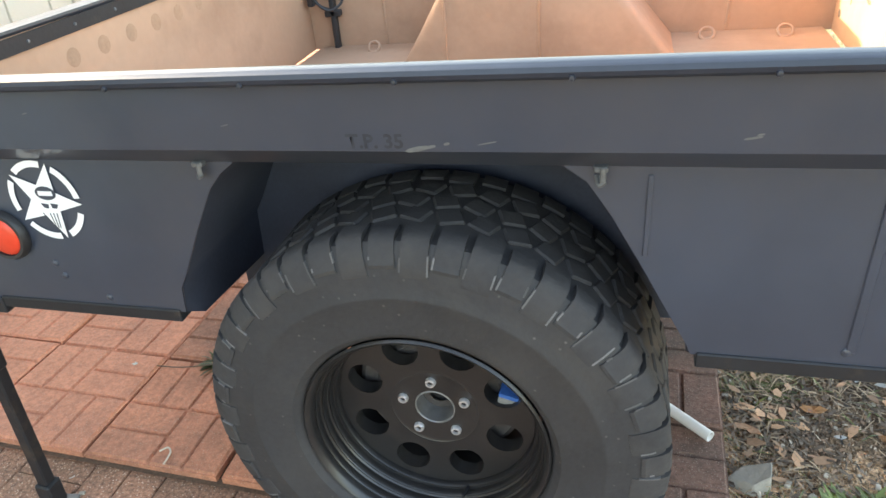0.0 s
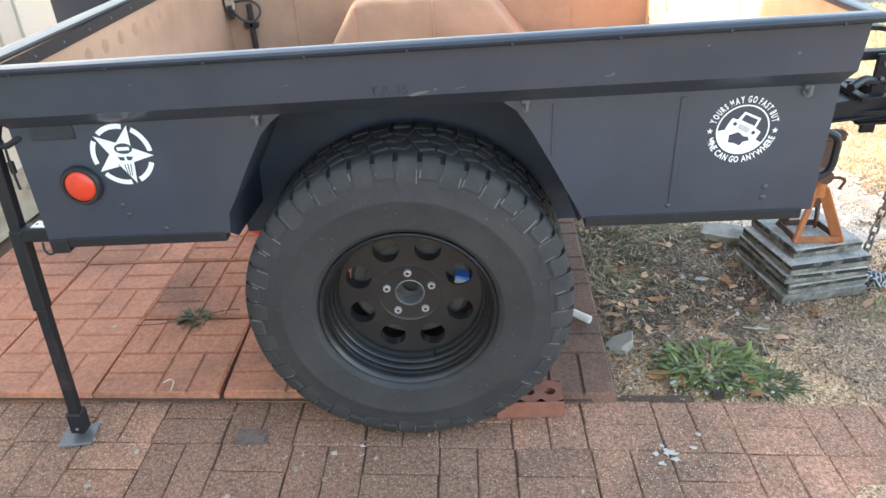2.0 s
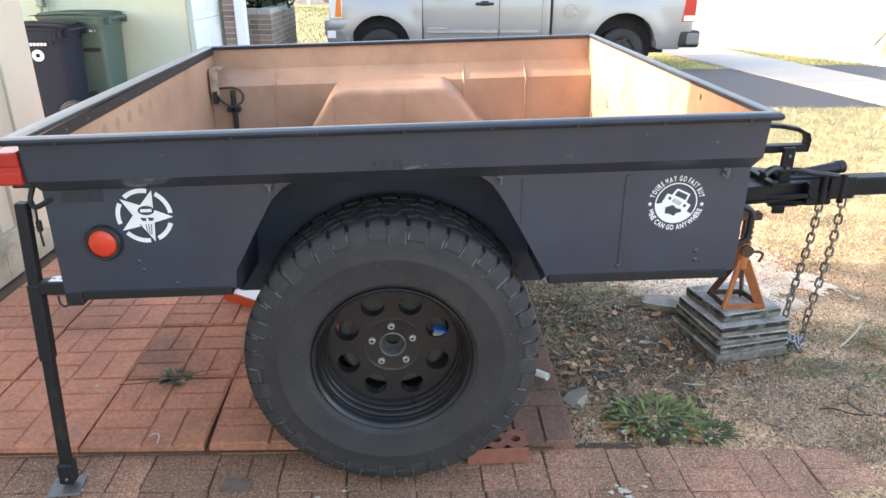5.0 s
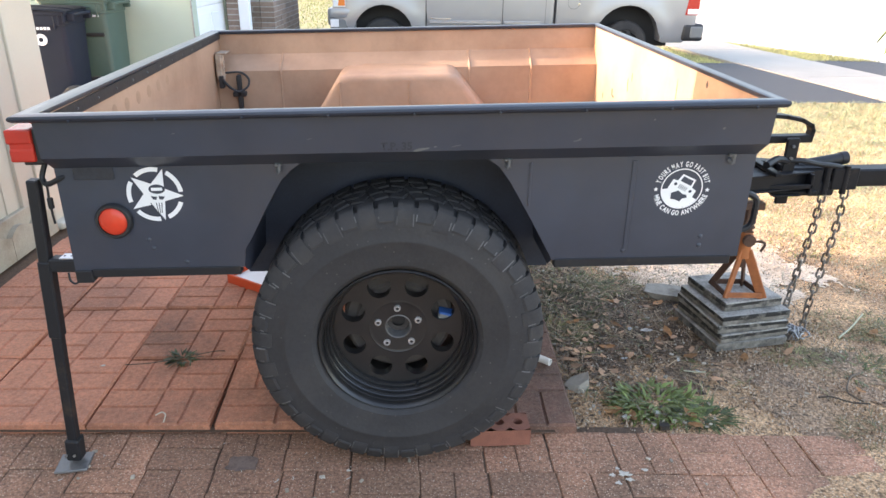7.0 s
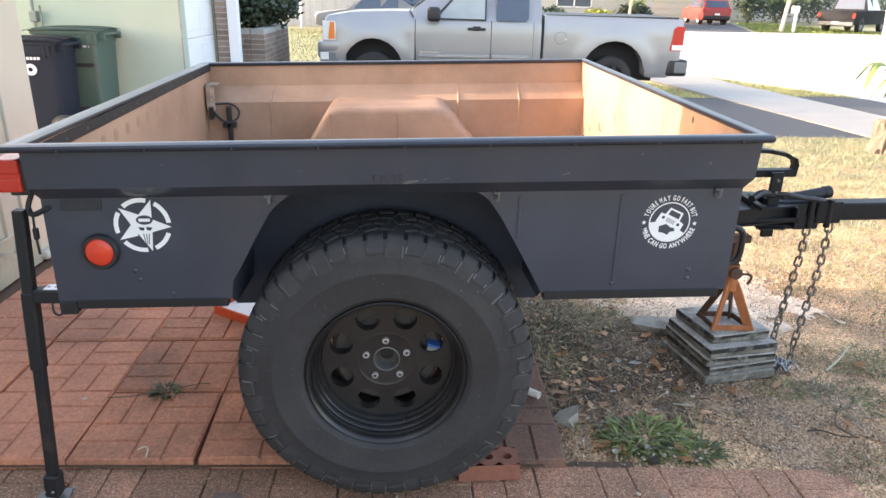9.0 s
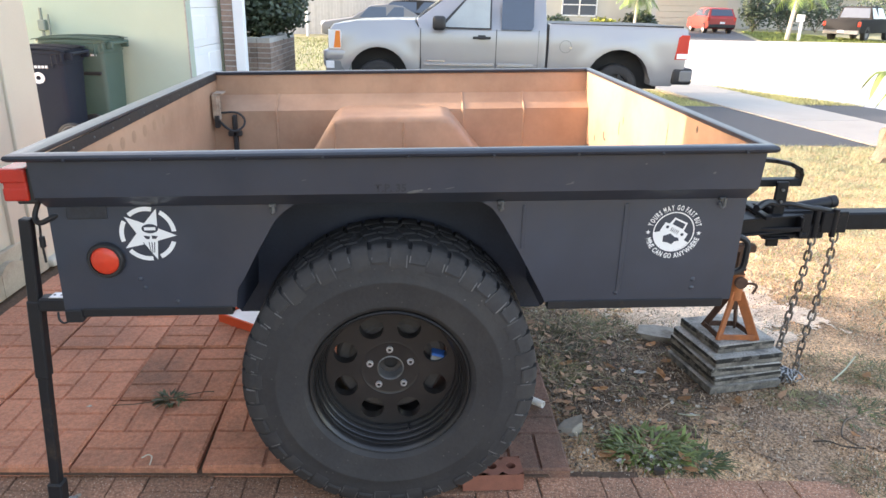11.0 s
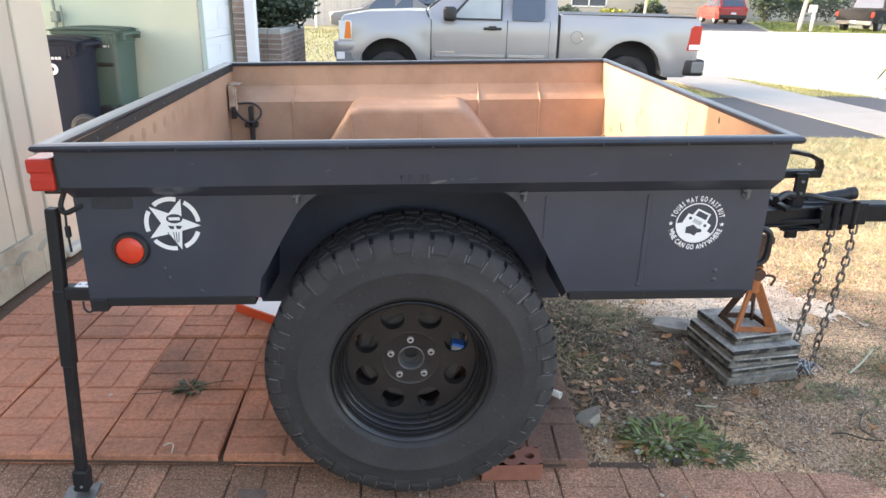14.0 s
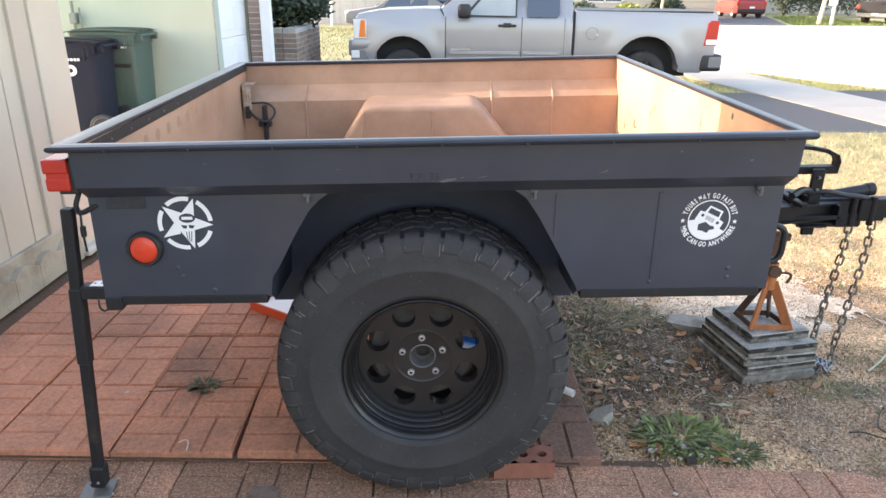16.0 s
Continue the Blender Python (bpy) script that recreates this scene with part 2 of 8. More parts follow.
def box(bm, x0, x1, y0, y1, z0, z1, bevel=0.0, seg=1, m=None, slot=0):
    r = bmesh.ops.create_cube(bm, size=1)
    vs = r["verts"]
    for v in vs:
        v.co = Vector(((x0 + x1) / 2 + v.co.x * (x1 - x0), (y0 + y1) / 2 + v.co.y * (y1 - y0), (z0 + z1) / 2 + v.co.z * (z1 - z0)))
    fs = {f for v in vs for f in v.link_faces}
    if bevel:
        es = list({e for v in vs for e in v.link_edges})
        r = bmesh.ops.bevel(bm, geom=es, offset=bevel, segments=seg, affect="EDGES", profile=0.5)
        fs = set(r["faces"]) | {f for f in fs if f.is_valid}
        vs = list({v for f in fs for v in f.verts})
    if m is not None:
        for v in vs:
            v.co = m @ v.co
    for f in fs:
        f.material_index = slot
    return bm


def cyl(bm, p0, p1, r0, r1=None, seg=16, caps=True, slot=0):
    """A tapered rod from p0 to p1."""
    p0, p1 = Vector(p0), Vector(p1)
    d = p1 - p0
    m = Matrix.Translation((p0 + p1) / 2) @ d.to_track_quat("Z", "Y").to_matrix().to_4x4()
    r = bmesh.ops.create_cone(bm, cap_ends=caps, segments=seg, radius1=r0, radius2=r0 if r1 is None else r1, depth=d.length, matrix=m)
    for f in {f for v in r["verts"] for f in v.link_faces}:
        f.material_index = slot
    return bm


def lathe(bm, profile, axis="y", seg=64, centre=(0, 0, 0), closed=False, slot=0):
    """Turns a profile of (radius, along) round an axis."""
    rings = []
    for r, a in profile:
        ring = []
        for i in range(seg):
            t = 2 * math.pi * i / seg
            c, s = r * math.cos(t), r * math.sin(t)
            p = {"y": (c, a, s), "z": (c, s, a), "x": (a, c, s)}[axis]
            ring.append(bm.verts.new(Vector(p) + Vector(centre)))
        rings.append(ring)
    pairs = list(zip(rings, rings[1:])) + ([(rings[-1], rings[0])] if closed else [])
    for a, b in pairs:
        for i in range(seg):
            f = bm.faces.new((a[i], a[(i + 1) % seg], b[(i + 1) % seg], b[i]))
            f.material_index = slot
    return rings


def prism(bm, outline, axis, a0, a1, slot=0):
    """A plate with the given outline (two coordinates) between two places along an axis."""
    def at(p, a):
        return {"y": (p[0], a, p[1]), "x": (a, p[0], p[1]), "z": (p[0], p[1], a)}[axis]
    v0 = [bm.verts.new(at(p, a0)) for p in outline]
    v1 = [bm.verts.new(at(p, a1)) for p in outline]
    fs = [bm.faces.new(v0), bm.faces.new(v1[::-1])]
    for i in range(len(outline)):
        j = (i + 1) % len(outline)
        fs.append(bm.faces.new((v0[i], v1[i], v1[j], v0[j])))
    for f in fs:
        f.material_index = slot
    return fs


def tube(bm, pts, r, seg=8, closed=False, slot=0):
    """A round rod along points."""
    pts = [Vector(p) for p in pts]
    n, rings, up = len(pts), [], None
    for i, p in enumerate(pts):
        a = pts[i - 1] if (i or closed) else p
        b = pts[(i + 1) % n] if (i < n - 1 or closed) else p
        d = (b - a).normalized()
        if up is None:
            up = d.orthogonal().normalized()
        up = (up - d * up.dot(d)).normalized()
        side = d.cross(up)
        rings.append([bm.verts.new(p + r * (math.cos(2 * math.pi * k / seg) * up + math.sin(2 * math.pi * k / seg) * side)) for k in range(seg)])
    for i in range(n if closed else n - 1):
        A, B = rings[i], rings[(i + 1) % n]
        for k in range(seg):
            bm.faces.new((A[k], A[(k + 1) % seg], B[(k + 1) % seg], B[k])).material_index = slot
    if not closed:
        bm.faces.new(rings[0][::-1]).material_index = slot
        bm.faces.new(rings[-1]).material_index = slot
    return bm


def smooth_path(pts, per=6):
    """Catmull-Rom through points."""
    P = [Vector(p) for p in pts]
    P = [2 * P[0] - P[1]] + P + [2 * P[-1] - P[-2]]
    out = []
    for i in range(1, len(P) - 2):
        for k in range(per):
            t = k / per
            a, b, c, d = P[i - 1], P[i], P[i + 1], P[i + 2]
            out.append(0.5 * (2 * b + (c - a) * t + (2 * a - 5 * b + 4 * c - d) * t * t + (3 * b - a - 3 * c + d) * t ** 3))
    return out + [P[-2]]

# ---- setting ----
def sheet(name, x0, x1, y0, y1, z, material, label, category, step=0.0, rough=0.0):
    bm = bmesh.new()
    nx = max(1, round((x1 - x0) / step)) if step else 1
    ny = max(1, round((y1 - y0) / step)) if step else 1
    g = [[bm.verts.new((x0 + (x1 - x0) * i / nx, y0 + (y1 - y0) * j / ny, 0)) for j in range(ny + 1)] for i in range(nx + 1)]
    for c in g:
        for v in c:
            v.co.z = z + (rough * (noise.noise(v.co * 2.3) + 0.5 * noise.noise(v.co * 7)) if rough else 0)
    for i in range(nx):
        for j in range(ny):
            bm.faces.new((g[i][j], g[i + 1][j], g[i + 1][j + 1], g[i][j + 1]))
    return single(name, bm, material, label, category, kind="structure", smooth=True)


sheet("ground", -900, 900, -900, 900, -0.16, GRASS, "wide dry lawn and ground reaching far away", "ground")

# ---- trailer ----
WL = 1.69  # far lower wall


def tw(p):
    """The trailer stands with its nose and its far side slightly high."""
    x, y, z = p
    return Vector((x - 0.028 * y, y, z + 0.030 * x + 0.015 * y))


def tp(name, bm, material, parent, label="", **kw):
    return part(name, bm, material, parent, label, warp=tw, **kw)


trailer = empty("utility_trailer", "black military-style utility trailer with tan painted bed on pavers", "trailer")
ZB, ZL, ZM, ZT = 0.676, 0.955, 0.993, 1.095
ZF, FO = 0.915, 0.098  # far wall: height of its ledge and how far its upper band stands out
X0, X1, X0F, X1F = -0.846, 0.908, -0.880, 0.934  # rear and front walls at the near and the far side


def ring_pts(out, zn, far, zf, inset=0.0):
    """Four corners of the tub, its sides flared by out and far, at heights zn near and zf far."""
    i = inset
    return [(X0 + i, -out + i, zn), (X1 - i, -out + i, zn), (X1F - i, WL + far - i, zf), (X0F + i, WL + far - i, zf)]


ARCH_L = [(-0.40, ZB), (-0.393, 0.727), (-0.374, 0.757), (-0.330, 0.838), (-0.287, 0.910), (-0.262, 0.936), (-0.235, ZL)]
ARCH_R = [(0.413, ZB), (0.407, 0.690), (0.387, 0.726), (0.344, 0.805), (0.296, 0.889), (0.265, 0.934), (0.235, ZL)]


def shell():
    t = 0.004
    # upper walls: flared band and the sloping ledge below it
    for name, a, b in (("upper_band", (0.048, ZM, FO - 0.006, 0.980), (0.058, ZT, FO, ZT - 0.018)), ("ledge", (0.0, ZL, 0.0, ZF), (0.048, ZM, FO - 0.006, 0.980))):
        bm = bmesh.new()
        lo = [bm.verts.new(p) for p in ring_pts(*a)]
        hi = [bm.verts.new(p) for p in ring_pts(*b)]
        loi = [bm.verts.new(p) for p in ring_pts(*a, inset=t)]
        hii = [bm.verts.new(p) for p in ring_pts(*b, inset=t)]
        for i in range(4):
            j = (i + 1) % 4
            bm.faces.new((lo[i], lo[j], hi[j], hi[i])).material_index = 0
            bm.faces.new((loi[i], hii[i], hii[j], loi[j])).material_index = 1
            bm.faces.new((hi[i], hi[j], hii[j], hii[i])).material_index = 1
            bm.faces.new((lo[j], lo[i], loi[i], loi[j])).material_index = 1
        tp(name, bm, [BLACK, TAN], trailer)
    # lower walls
    def wall(name, faces):
        bm = bmesh.new()
        for outline, axis, o, i in faces:
            prism(bm, outline, axis, o, o + (i - o) * 0.5, 0)
            prism(bm, outline, axis, o + (i - o) * 0.5, i, 1)
        tp(name, bm, [BLACK, TAN], trailer)
    y0, y1, x0, x1 = 0.0, WL, X0, X1
    FL, FR = [(-0.437, ZB), (-0.361, 0.790), (-0.296, 0.894), (-0.27, ZF)], [(0.452, ZB), (0.363, 0.782), (0.272, 0.892), (0.25, ZF)]
    wall("side_panel", [([(x0, ZB), *ARCH_L, (x0, ZL)], "y", 0, t)])
    wall("side_panel", [([(x1, ZL), *ARCH_R[::-1], (x1, ZB)], "y", 0, t)])
    wall("side_panel", [([(X0F, ZB), *FL, (X0F, ZF)], "y", y1, y1 - t)])
    wall("side_panel", [([(X1F, ZF), *FR[::-1], (X1F, ZB)], "y", y1, y1 - t)])
    for name, xa, xb, s in (("rear_panel", X0, X0F, 1), ("front_panel", X1, X1F, -1)):
        bm = bmesh.new()
        def quad(d, slot):
            bm.faces.new([bm.verts.new(p) for p in ((xa + s * d, y0, ZB), (xb + s * d, y1, ZB), (xb + s * d, y1, ZF), (xa + s * d, y0, ZL))]).material_index = slot
        quad(0.0, 0)
        quad(t, 1)
        tp(name, bm, [BLACK, TAN], trailer)
    # near wheel box: open to the outside, its flanks reaching below the body, tan towards the bed
    ya, yb = 0.002, 0.275
    prof = [*ARCH_L, *ARCH_R[::-1]]
    bm = bmesh.new()
    rows = []
    for y, grow, drop in ((ya, 0, 0.0), (0.05, 0, 0.034), (yb, 0, 0.05), (yb + 0.004, 0.004, 0.0), (ya, 0.004, 0.0)):
        rows.append([bm.verts.new((px * (1 + grow), y, pz + grow if pz > ZB else pz - drop)) for px, pz in prof])
    for a, b, k in ((rows[0], rows[1], 0), (rows[1], rows[2], 0), (rows[4], rows[3], 1)):
        for i in range(len(prof) - 1):
            bm.faces.new((a[i], a[i + 1], b[i + 1], b[i])).material_index = k
    bm.faces.new(rows[2]).material_index = 0
    bm.faces.new(rows[3]).material_index = 1
    tp("wheel_box", bm, [UNDER, TAN], trailer, smooth=True, flat_angle=40)
    bm = bmesh.new()
    box(bm, -0.46, 0.46, yb + 0.006, yb + 0.011, 0.53, ZB + 0.02)
    tp("splash_skirt", bm, UNDER, trailer)
    # far wheel box with a rounded edge towards the bed
    yf = 1.395
    prof = [(-0.437, ZB), (-0.361, 0.790), (-0.293, 0.900), (-0.272, 0.922), (-0.238, 0.931), (0.205, 0.930), (0.242, 0.921), (0.270, 0.896), (0.363, 0.782), (0.452, ZB)]
    bm = bmesh.new()
    rows = []
    for y, cut in ((WL + 0.02, 0.0), (yf + 0.03, 0.0), (yf + 0.012, 0.004), (yf + 0.003, 0.013), (yf, 0.026)):
        rows.append([bm.verts.new((px * (1 - cut / 0.33), y, pz - cut if pz > ZB else pz)) for px, pz in prof])
    for a, b in zip(rows, rows[1:]):
        for i in range(len(prof) - 1):
            bm.faces.new((a[i], a[i + 1], b[i + 1], b[i])).material_index = 1
    bm.faces.new(rows[-1]).material_index = 1
    under = [[bm.verts.new((px * 0.985, y, pz - 0.005 if pz > ZB else pz)) for px, pz in prof] for y in (WL - 0.002, yf + 0.02)]
    for i in range(len(prof) - 1):
        bm.faces.new((under[1][i], under[1][i + 1], under[0][i + 1], under[0][i])).material_index = 0
    bm.faces.new(under[1][::-1]).material_index = 0
    tp("wheel_box", bm, [UNDER, TAN], trailer, smooth=True, flat_angle=50)
    for xa, xb, ya, yb in ((x0 + 0.005, -0.40, 0, y1), (0.412, x1 - 0.005, 0, y1), (-0.40, 0.412, 0.28, y1 - 0.28)):
        bm = bmesh.new()
        box(bm, xa, xb, ya + 0.006, yb - 0.006, ZB + 0.002, ZB + 0.010)
        tp("bed_floor", bm, TAN, trailer)
    # rolled top rail, wider and flat on the two ends
    sec = [(0.012, -0.018), (0.017, -0.012), (0.0185, -0.004), (0.016, 0.004), (0.009, 0.009), (0.0, 0.010), (-0.010, 0.009), (-0.016, 0.004), (-0.0165, -0.004), (-0.014, -0.013), (-0.003, -0.018)]
    sec = [(o, 0.010 + 0.68 * (z - 0.010)) for o, z in sec]
    bm = bmesh.new()
    rings = []
    for cx, cy, sx, sy in ((X0, -0.058, -1, -1), (X1, -0.058, 1, -1), (X1F, WL + FO, 1, 1), (X0F, WL + FO, -1, 1)):
        wide = 0.056 if sx < 0 else 0.030
        rings.append([bm.verts.new((cx + sx * (-0.010 + (o + 0.0165) / 0.035 * wide), cy + sy * o, ZT + z - (0.014 if sy > 0 else 0.0))) for o, z in sec])
    for i in range(4):
        A, B = rings[i], rings[(i + 1) % 4]
        for k in range(len(sec)):
            j = (k + 1) % len(sec)
            bm.faces.new((A[k], B[k], B[j], A[j]))
    tp("top_rail", bm, RAIL, trailer, "black rolled rim with paint rubbed grey", smooth=True)
    # bottom flange
    for xa, xb in ((x0 + 0.046, -0.41), (0.42, x1 - 0.02)):
        for ya in (-0.004, WL - 0.026):
            bm = bmesh.new()
            box(bm, xa, xb, ya, ya + 0.03, ZB - 0.020, ZB + 0.004, 0.002)
            tp("bottom_flange", bm, BLACK_STEEL, trailer)
    bm = bmesh.new()
    box(bm, x0, x0 + 0.045, -0.006, WL, ZB - 0.035, ZB + 0.001, 0.003)
    tp("rear_crossmember", bm, BLACK_STEEL, trailer)


shell()

# ---- wheel ----
WC = Vector((0.002, 0.12, 0.435))  # wheel centre


def wheel(cy, out):
    """A wheel whose outside faces along out (-1 near side)."""
    w = part("wheel", bmesh.new(), RUBBER, trailer)
    c = Vector((WC.x, cy, WC.z))
    half = 0.132
    def Y(a):
        return out * a
    DEEP = 0.027  # how far the disc lies back in the rim
    def ring(profile, closed=False, seg=96):
        bm = bmesh.new()
        lathe(bm, [(r, Y(a)) for r, a in profile], seg=seg, centre=c, closed=closed)
        return bm
    prof = [(0.212, 0.095), (0.220, 0.110), (0.228, 0.122), (0.236, 0.1275), (0.2385, 0.1300), (0.258, 0.1335), (0.30, 0.1355), (0.304, 0.1372), (0.310, 0.1372), (0.314, 0.1352), (0.335, 0.1345), (0.358, 0.1320), (0.377, 0.1252), (0.389, 0.1155),
            (0.3945, 0.06), (0.395, 0.0), (0.3945, -0.06), (0.389, -0.1155), (0.377, -0.1252), (0.358, -0.1320), (0.335, -0.132), (0.30, -0.1355), (0.262, -0.133), (0.240, -0.124), (0.230, -0.11), (0.222, -0.095)]
    prof = [(r + 0.058 * max(0.0, r - 0.24), y) for r, y in prof]
    part("tyre", ring(prof), RUBBER, w, smooth=True)
    # tread blocks, and pale strips painting dust and sky highlight on the shoulder lugs' edges
    bm, worn = bmesh.new(), bmesh.new()
    n = 48
    rnd = random.Random(5)

    def wedge(bm, m, x0, x1, outline):
        v = [bm.verts.new(m @ Vector((x, y, z))) for x in (x0, x1) for y, z in outline]
        k = len(outline)
        for i in range(k):
            j = (i + 1) % k
            bm.faces.new((v[i], v[j], v[k + j], v[k + i]))
        bm.faces.new(v[:k][::-1])
        bm.faces.new(v[k:])
    for i in range(n):
        a = 2 * math.pi * i / n
        long = i % 2
        for side in (1, -1):
            sh = 0.5 * (side < 0)
            aa = 2 * math.pi * (i + sh) / n
            m = Matrix.Translation(c) @ Matrix.Rotation(-aa, 4, "Y")
            wd = 0.0212 if long else 0.0198
            # shoulder lug wrapping from the tread down the sidewall
            low = 0.346 if long else 0.360
            ins = 0.070 if long else 0.080
            wedge(bm, m, -wd, wd, [(side * y, z) for y, z in ((ins, 0.388), (ins + 0.002, 0.4058), (0.106, 0.4078), (0.1165, 0.4034), (0.1248, 0.392), (0.1312, 0.375), (0.1352, low + 0.008), (0.1345, low + 0.002), (0.128, low))])
            if side * out > 0 or side < 0:
                for e in (-1, 1):
                    if rnd.random() < 0.72:
                        z0, z1 = low + 0.006 + rnd.uniform(0, 0.012), 0.394 - rnd.uniform(0, 0.018)
                        def skin(z):
                            pts = [(0.1352, low + 0.008), (0.1312, 0.375), (0.1248, 0.392), (0.1165, 0.4034)]
                            for (ya_, za_), (yb_, zb_) in zip(pts, pts[1:]):
                                if z <= zb_:
                                    return ya_ + (yb_ - ya_) * max(0.0, (z - za_) / (zb_ - za_))
                            return pts[-1][0]
                        zs = [z0 + (z1 - z0) * q / 3 for q in range(4)]
                        wedge(worn, m, e * wd - 0.0016, e * wd + 0.0012, [(side * (skin(z) + 0.0006), z) for z in zs] + [(side * (skin(z) - 0.006), z) for z in zs[::-1]])
        # centre blocks
        m = Matrix.Translation(c) @ Matrix.Rotation(-a, 4, "Y")
        tw_ = Matrix.Rotation(radians(22 if long else -22), 4, "Z")
        for yy in (-0.045, 0.0, 0.045):
            mm = m @ Matrix.Translation((0.008 * (1 if yy else -1), yy, 0)) @ tw_
            box(bm, -0.0205, 0.0205, -0.019, 0.019, 0.388, 0.4072, 0.003, m=mm)
    part("tread", bm, DUSTY_RUBBER, w, smooth=True, flat_angle=32)
    tagged(part("worn_edges", worn, DUSTY_HIGHLIGHT, w, "pale dusty edges of the tread lugs with painted highlight"), kind="stuff")
    # rim barrel and lips
    barrel = [(0.214, 0.110), (0.222, 0.120), (0.2185, 0.124), (0.212, 0.119), (0.209, 0.108)]
    for r, y in ((0.209, 0.098), (0.203, 0.079), (0.197, 0.060), (0.191, 0.043)):
        barrel += [(r, y + 0.004), (r - 0.0035, y + 0.005), (r - 0.0055, y + 0.002), (r - 0.0050, y - 0.006), (r - 0.0035, y - 0.012)]
    part("rim", ring(barrel + [(0.184, 0.022), (0.180, -0.10), (0.222, -0.115)], seg=96), RIM, w, smooth=True, flat_angle=38)
    # disc with eight round openings
    bm = bmesh.new()
    seg = 16
    def P(r, a, y):
        return bm.verts.new(c + Vector((r * math.cos(a), Y(y), r * math.sin(a))))
    def dish(r):
        return 0.062 - DEEP
    for k in range(8):
        a0, a1 = 2 * math.pi * k / 8, 2 * math.pi * (k + 1) / 8
        am = (a0 + a1) / 2
        hole, rim_ = [], []
        for i in range(seg):
            t = 2 * math.pi * i / seg
            hx, hy = 0.139 + 0.034 * math.cos(t), 0.034 * math.sin(t)
            r, da = math.hypot(hx, hy), math.atan2(hy, hx)
            hole.append((r, am + da))
            # boundary of the sector in the same direction
            ux, uy = math.cos(t), math.sin(t)
            best = 9
            for s in (0.0005 * j for j in range(1, 300)):
                x, y = 0.139 + ux * s, uy * s
                rr, dd = math.hypot(x, y), math.atan2(y, x)
                if rr > 0.186 or rr < 0.088 or abs(dd) > math.pi / 8:
                    best = s
                    break
            x, y = 0.139 + ux * best, uy * best
            rr, dd = math.hypot(x, y), math.atan2(y, x)
            rim_.append((min(max(rr, 0.088), 0.186), am + max(-math.pi / 8, min(math.pi / 8, dd))))
        hv = [P(r, a, dish(r)) for r, a in hole]
        hb = [P(r, a, dish(r) - 0.030) for r, a in hole]
        rv = [P(r, a, dish(r)) for r, a in rim_]
        for i in range(seg):
            j = (i + 1) % seg
            bm.faces.new((hv[i], hv[j], rv[j], rv[i]))
            bm.faces.new((hb[i], hb[j], hv[j], hv[i]))
    bmesh.ops.remove_doubles(bm, verts=bm.verts, dist=0.0008)
    for r0, r1 in ((0.080, 0.1055), (0.1725, 0.188)):
        lathe(bm, [(r0, Y(0.0613 - DEEP)), (r1, Y(0.0613 - DEEP))], seg=64, centre=c)
    part("wheel_disc", bm, RIM, w, "black steel wheel centre with eight round holes", smooth=True, flat_angle=40)
    part("hub", ring([(r, a - DEEP) for r, a in ((0.0885, 0.0618), (0.083, 0.0624), (0.081, 0.0612), (0.076, 0.0602), (0.045, 0.0598), (0.0395, 0.0590), (0.038, 0.056))], seg=48), RIM, w, smooth=True, flat_angle=30)
    part("centre_bore", ring([(r, a - DEEP) for r, a in ((0.0385, 0.0590), (0.0365, 0.0602), (0.0350, 0.0585), (0.0345, 0.030), (0.0345, 0.004))], seg=48), BORE, w, "worn steel bore at the hub", smooth=True)
    bm = bmesh.new()
    lathe(bm, [(0.001, Y(-0.014)), (0.020, Y(-0.014)), (0.022, Y(-0.022)), (0.036, Y(-0.022))], seg=24, centre=c)
    part("axle_end", bm, TRIM_BLACK, w)
    for k in range(5):
        a = math.pi / 2 + 2 * math.pi * k / 5 + 0.04
        p = c + Vector((0.061 * math.cos(a), Y(-DEEP), 0.061 * math.sin(a)))
        bm = bmesh.new()
        lathe(bm, [(0.0105, Y(0.058)), (0.0100, Y(0.064)), (0.0085, Y(0.067)), (0.0056, Y(0.0673)), (0.0052, Y(0.062))], seg=12, centre=p)
        nut = part("lug_nut", bm, NUT, w, "bright steel lug nut")
        bm = bmesh.new()
        lathe(bm, [(0.0005, Y(0.063)), (0.0053, Y(0.063))], seg=8, centre=p)
        part("socket", bm, TRIM_BLACK, nut)
    a = -math.pi / 2 + 0.30
    p = c + Vector((0.190 * math.cos(a), Y(0.042), 0.190 * math.sin(a)))
    bm = bmesh.new()
    cyl(bm, p, p + Vector((-0.004, Y(0.035), 0.006)), 0.004, 0.003, 8)
    part("valve", bm, BLACK_STEEL, w)
    for o in w.children_recursive:
        for v in o.data.vertices:
            v.co = tw(v.co)
    return w


wheel(WC.y, -1)
wheel(WL - WC.y, 1)
for y0_, side in ((WC.y + 0.006, 1), (WL - WC.y - 0.006, -1)):
    bm = bmesh.new()
    lathe(bm, [(0.02, 0.0), (0.118, 0.0), (0.126, side * 0.006), (0.134, side * 0.006), (0.150, side * 0.004), (0.160, side * 0.012), (0.166, side * 0.10), (0.03, side * 0.10)], seg=48, centre=(WC.x, y0_, WC.z))
    tp("brake_drum", bm, DRUM, trailer, smooth=True)
bm = bmesh.new()
cyl(bm, (0, 0.2, WC.z), (0, WL - 0.2, WC.z), 0.035, seg=16)
tp("axle", bm, BLACK_STEEL, trailer, smooth=True)

# ---- paving, soil and roads ----
def poly(name, pts, z, material, label, category):
    """A flat piece of ground with straight edges."""
    bm = bmesh.new()
    prism(bm, pts, "z", z - 0.12, z)
    return single(name, bm, material, label, category, kind="structure")


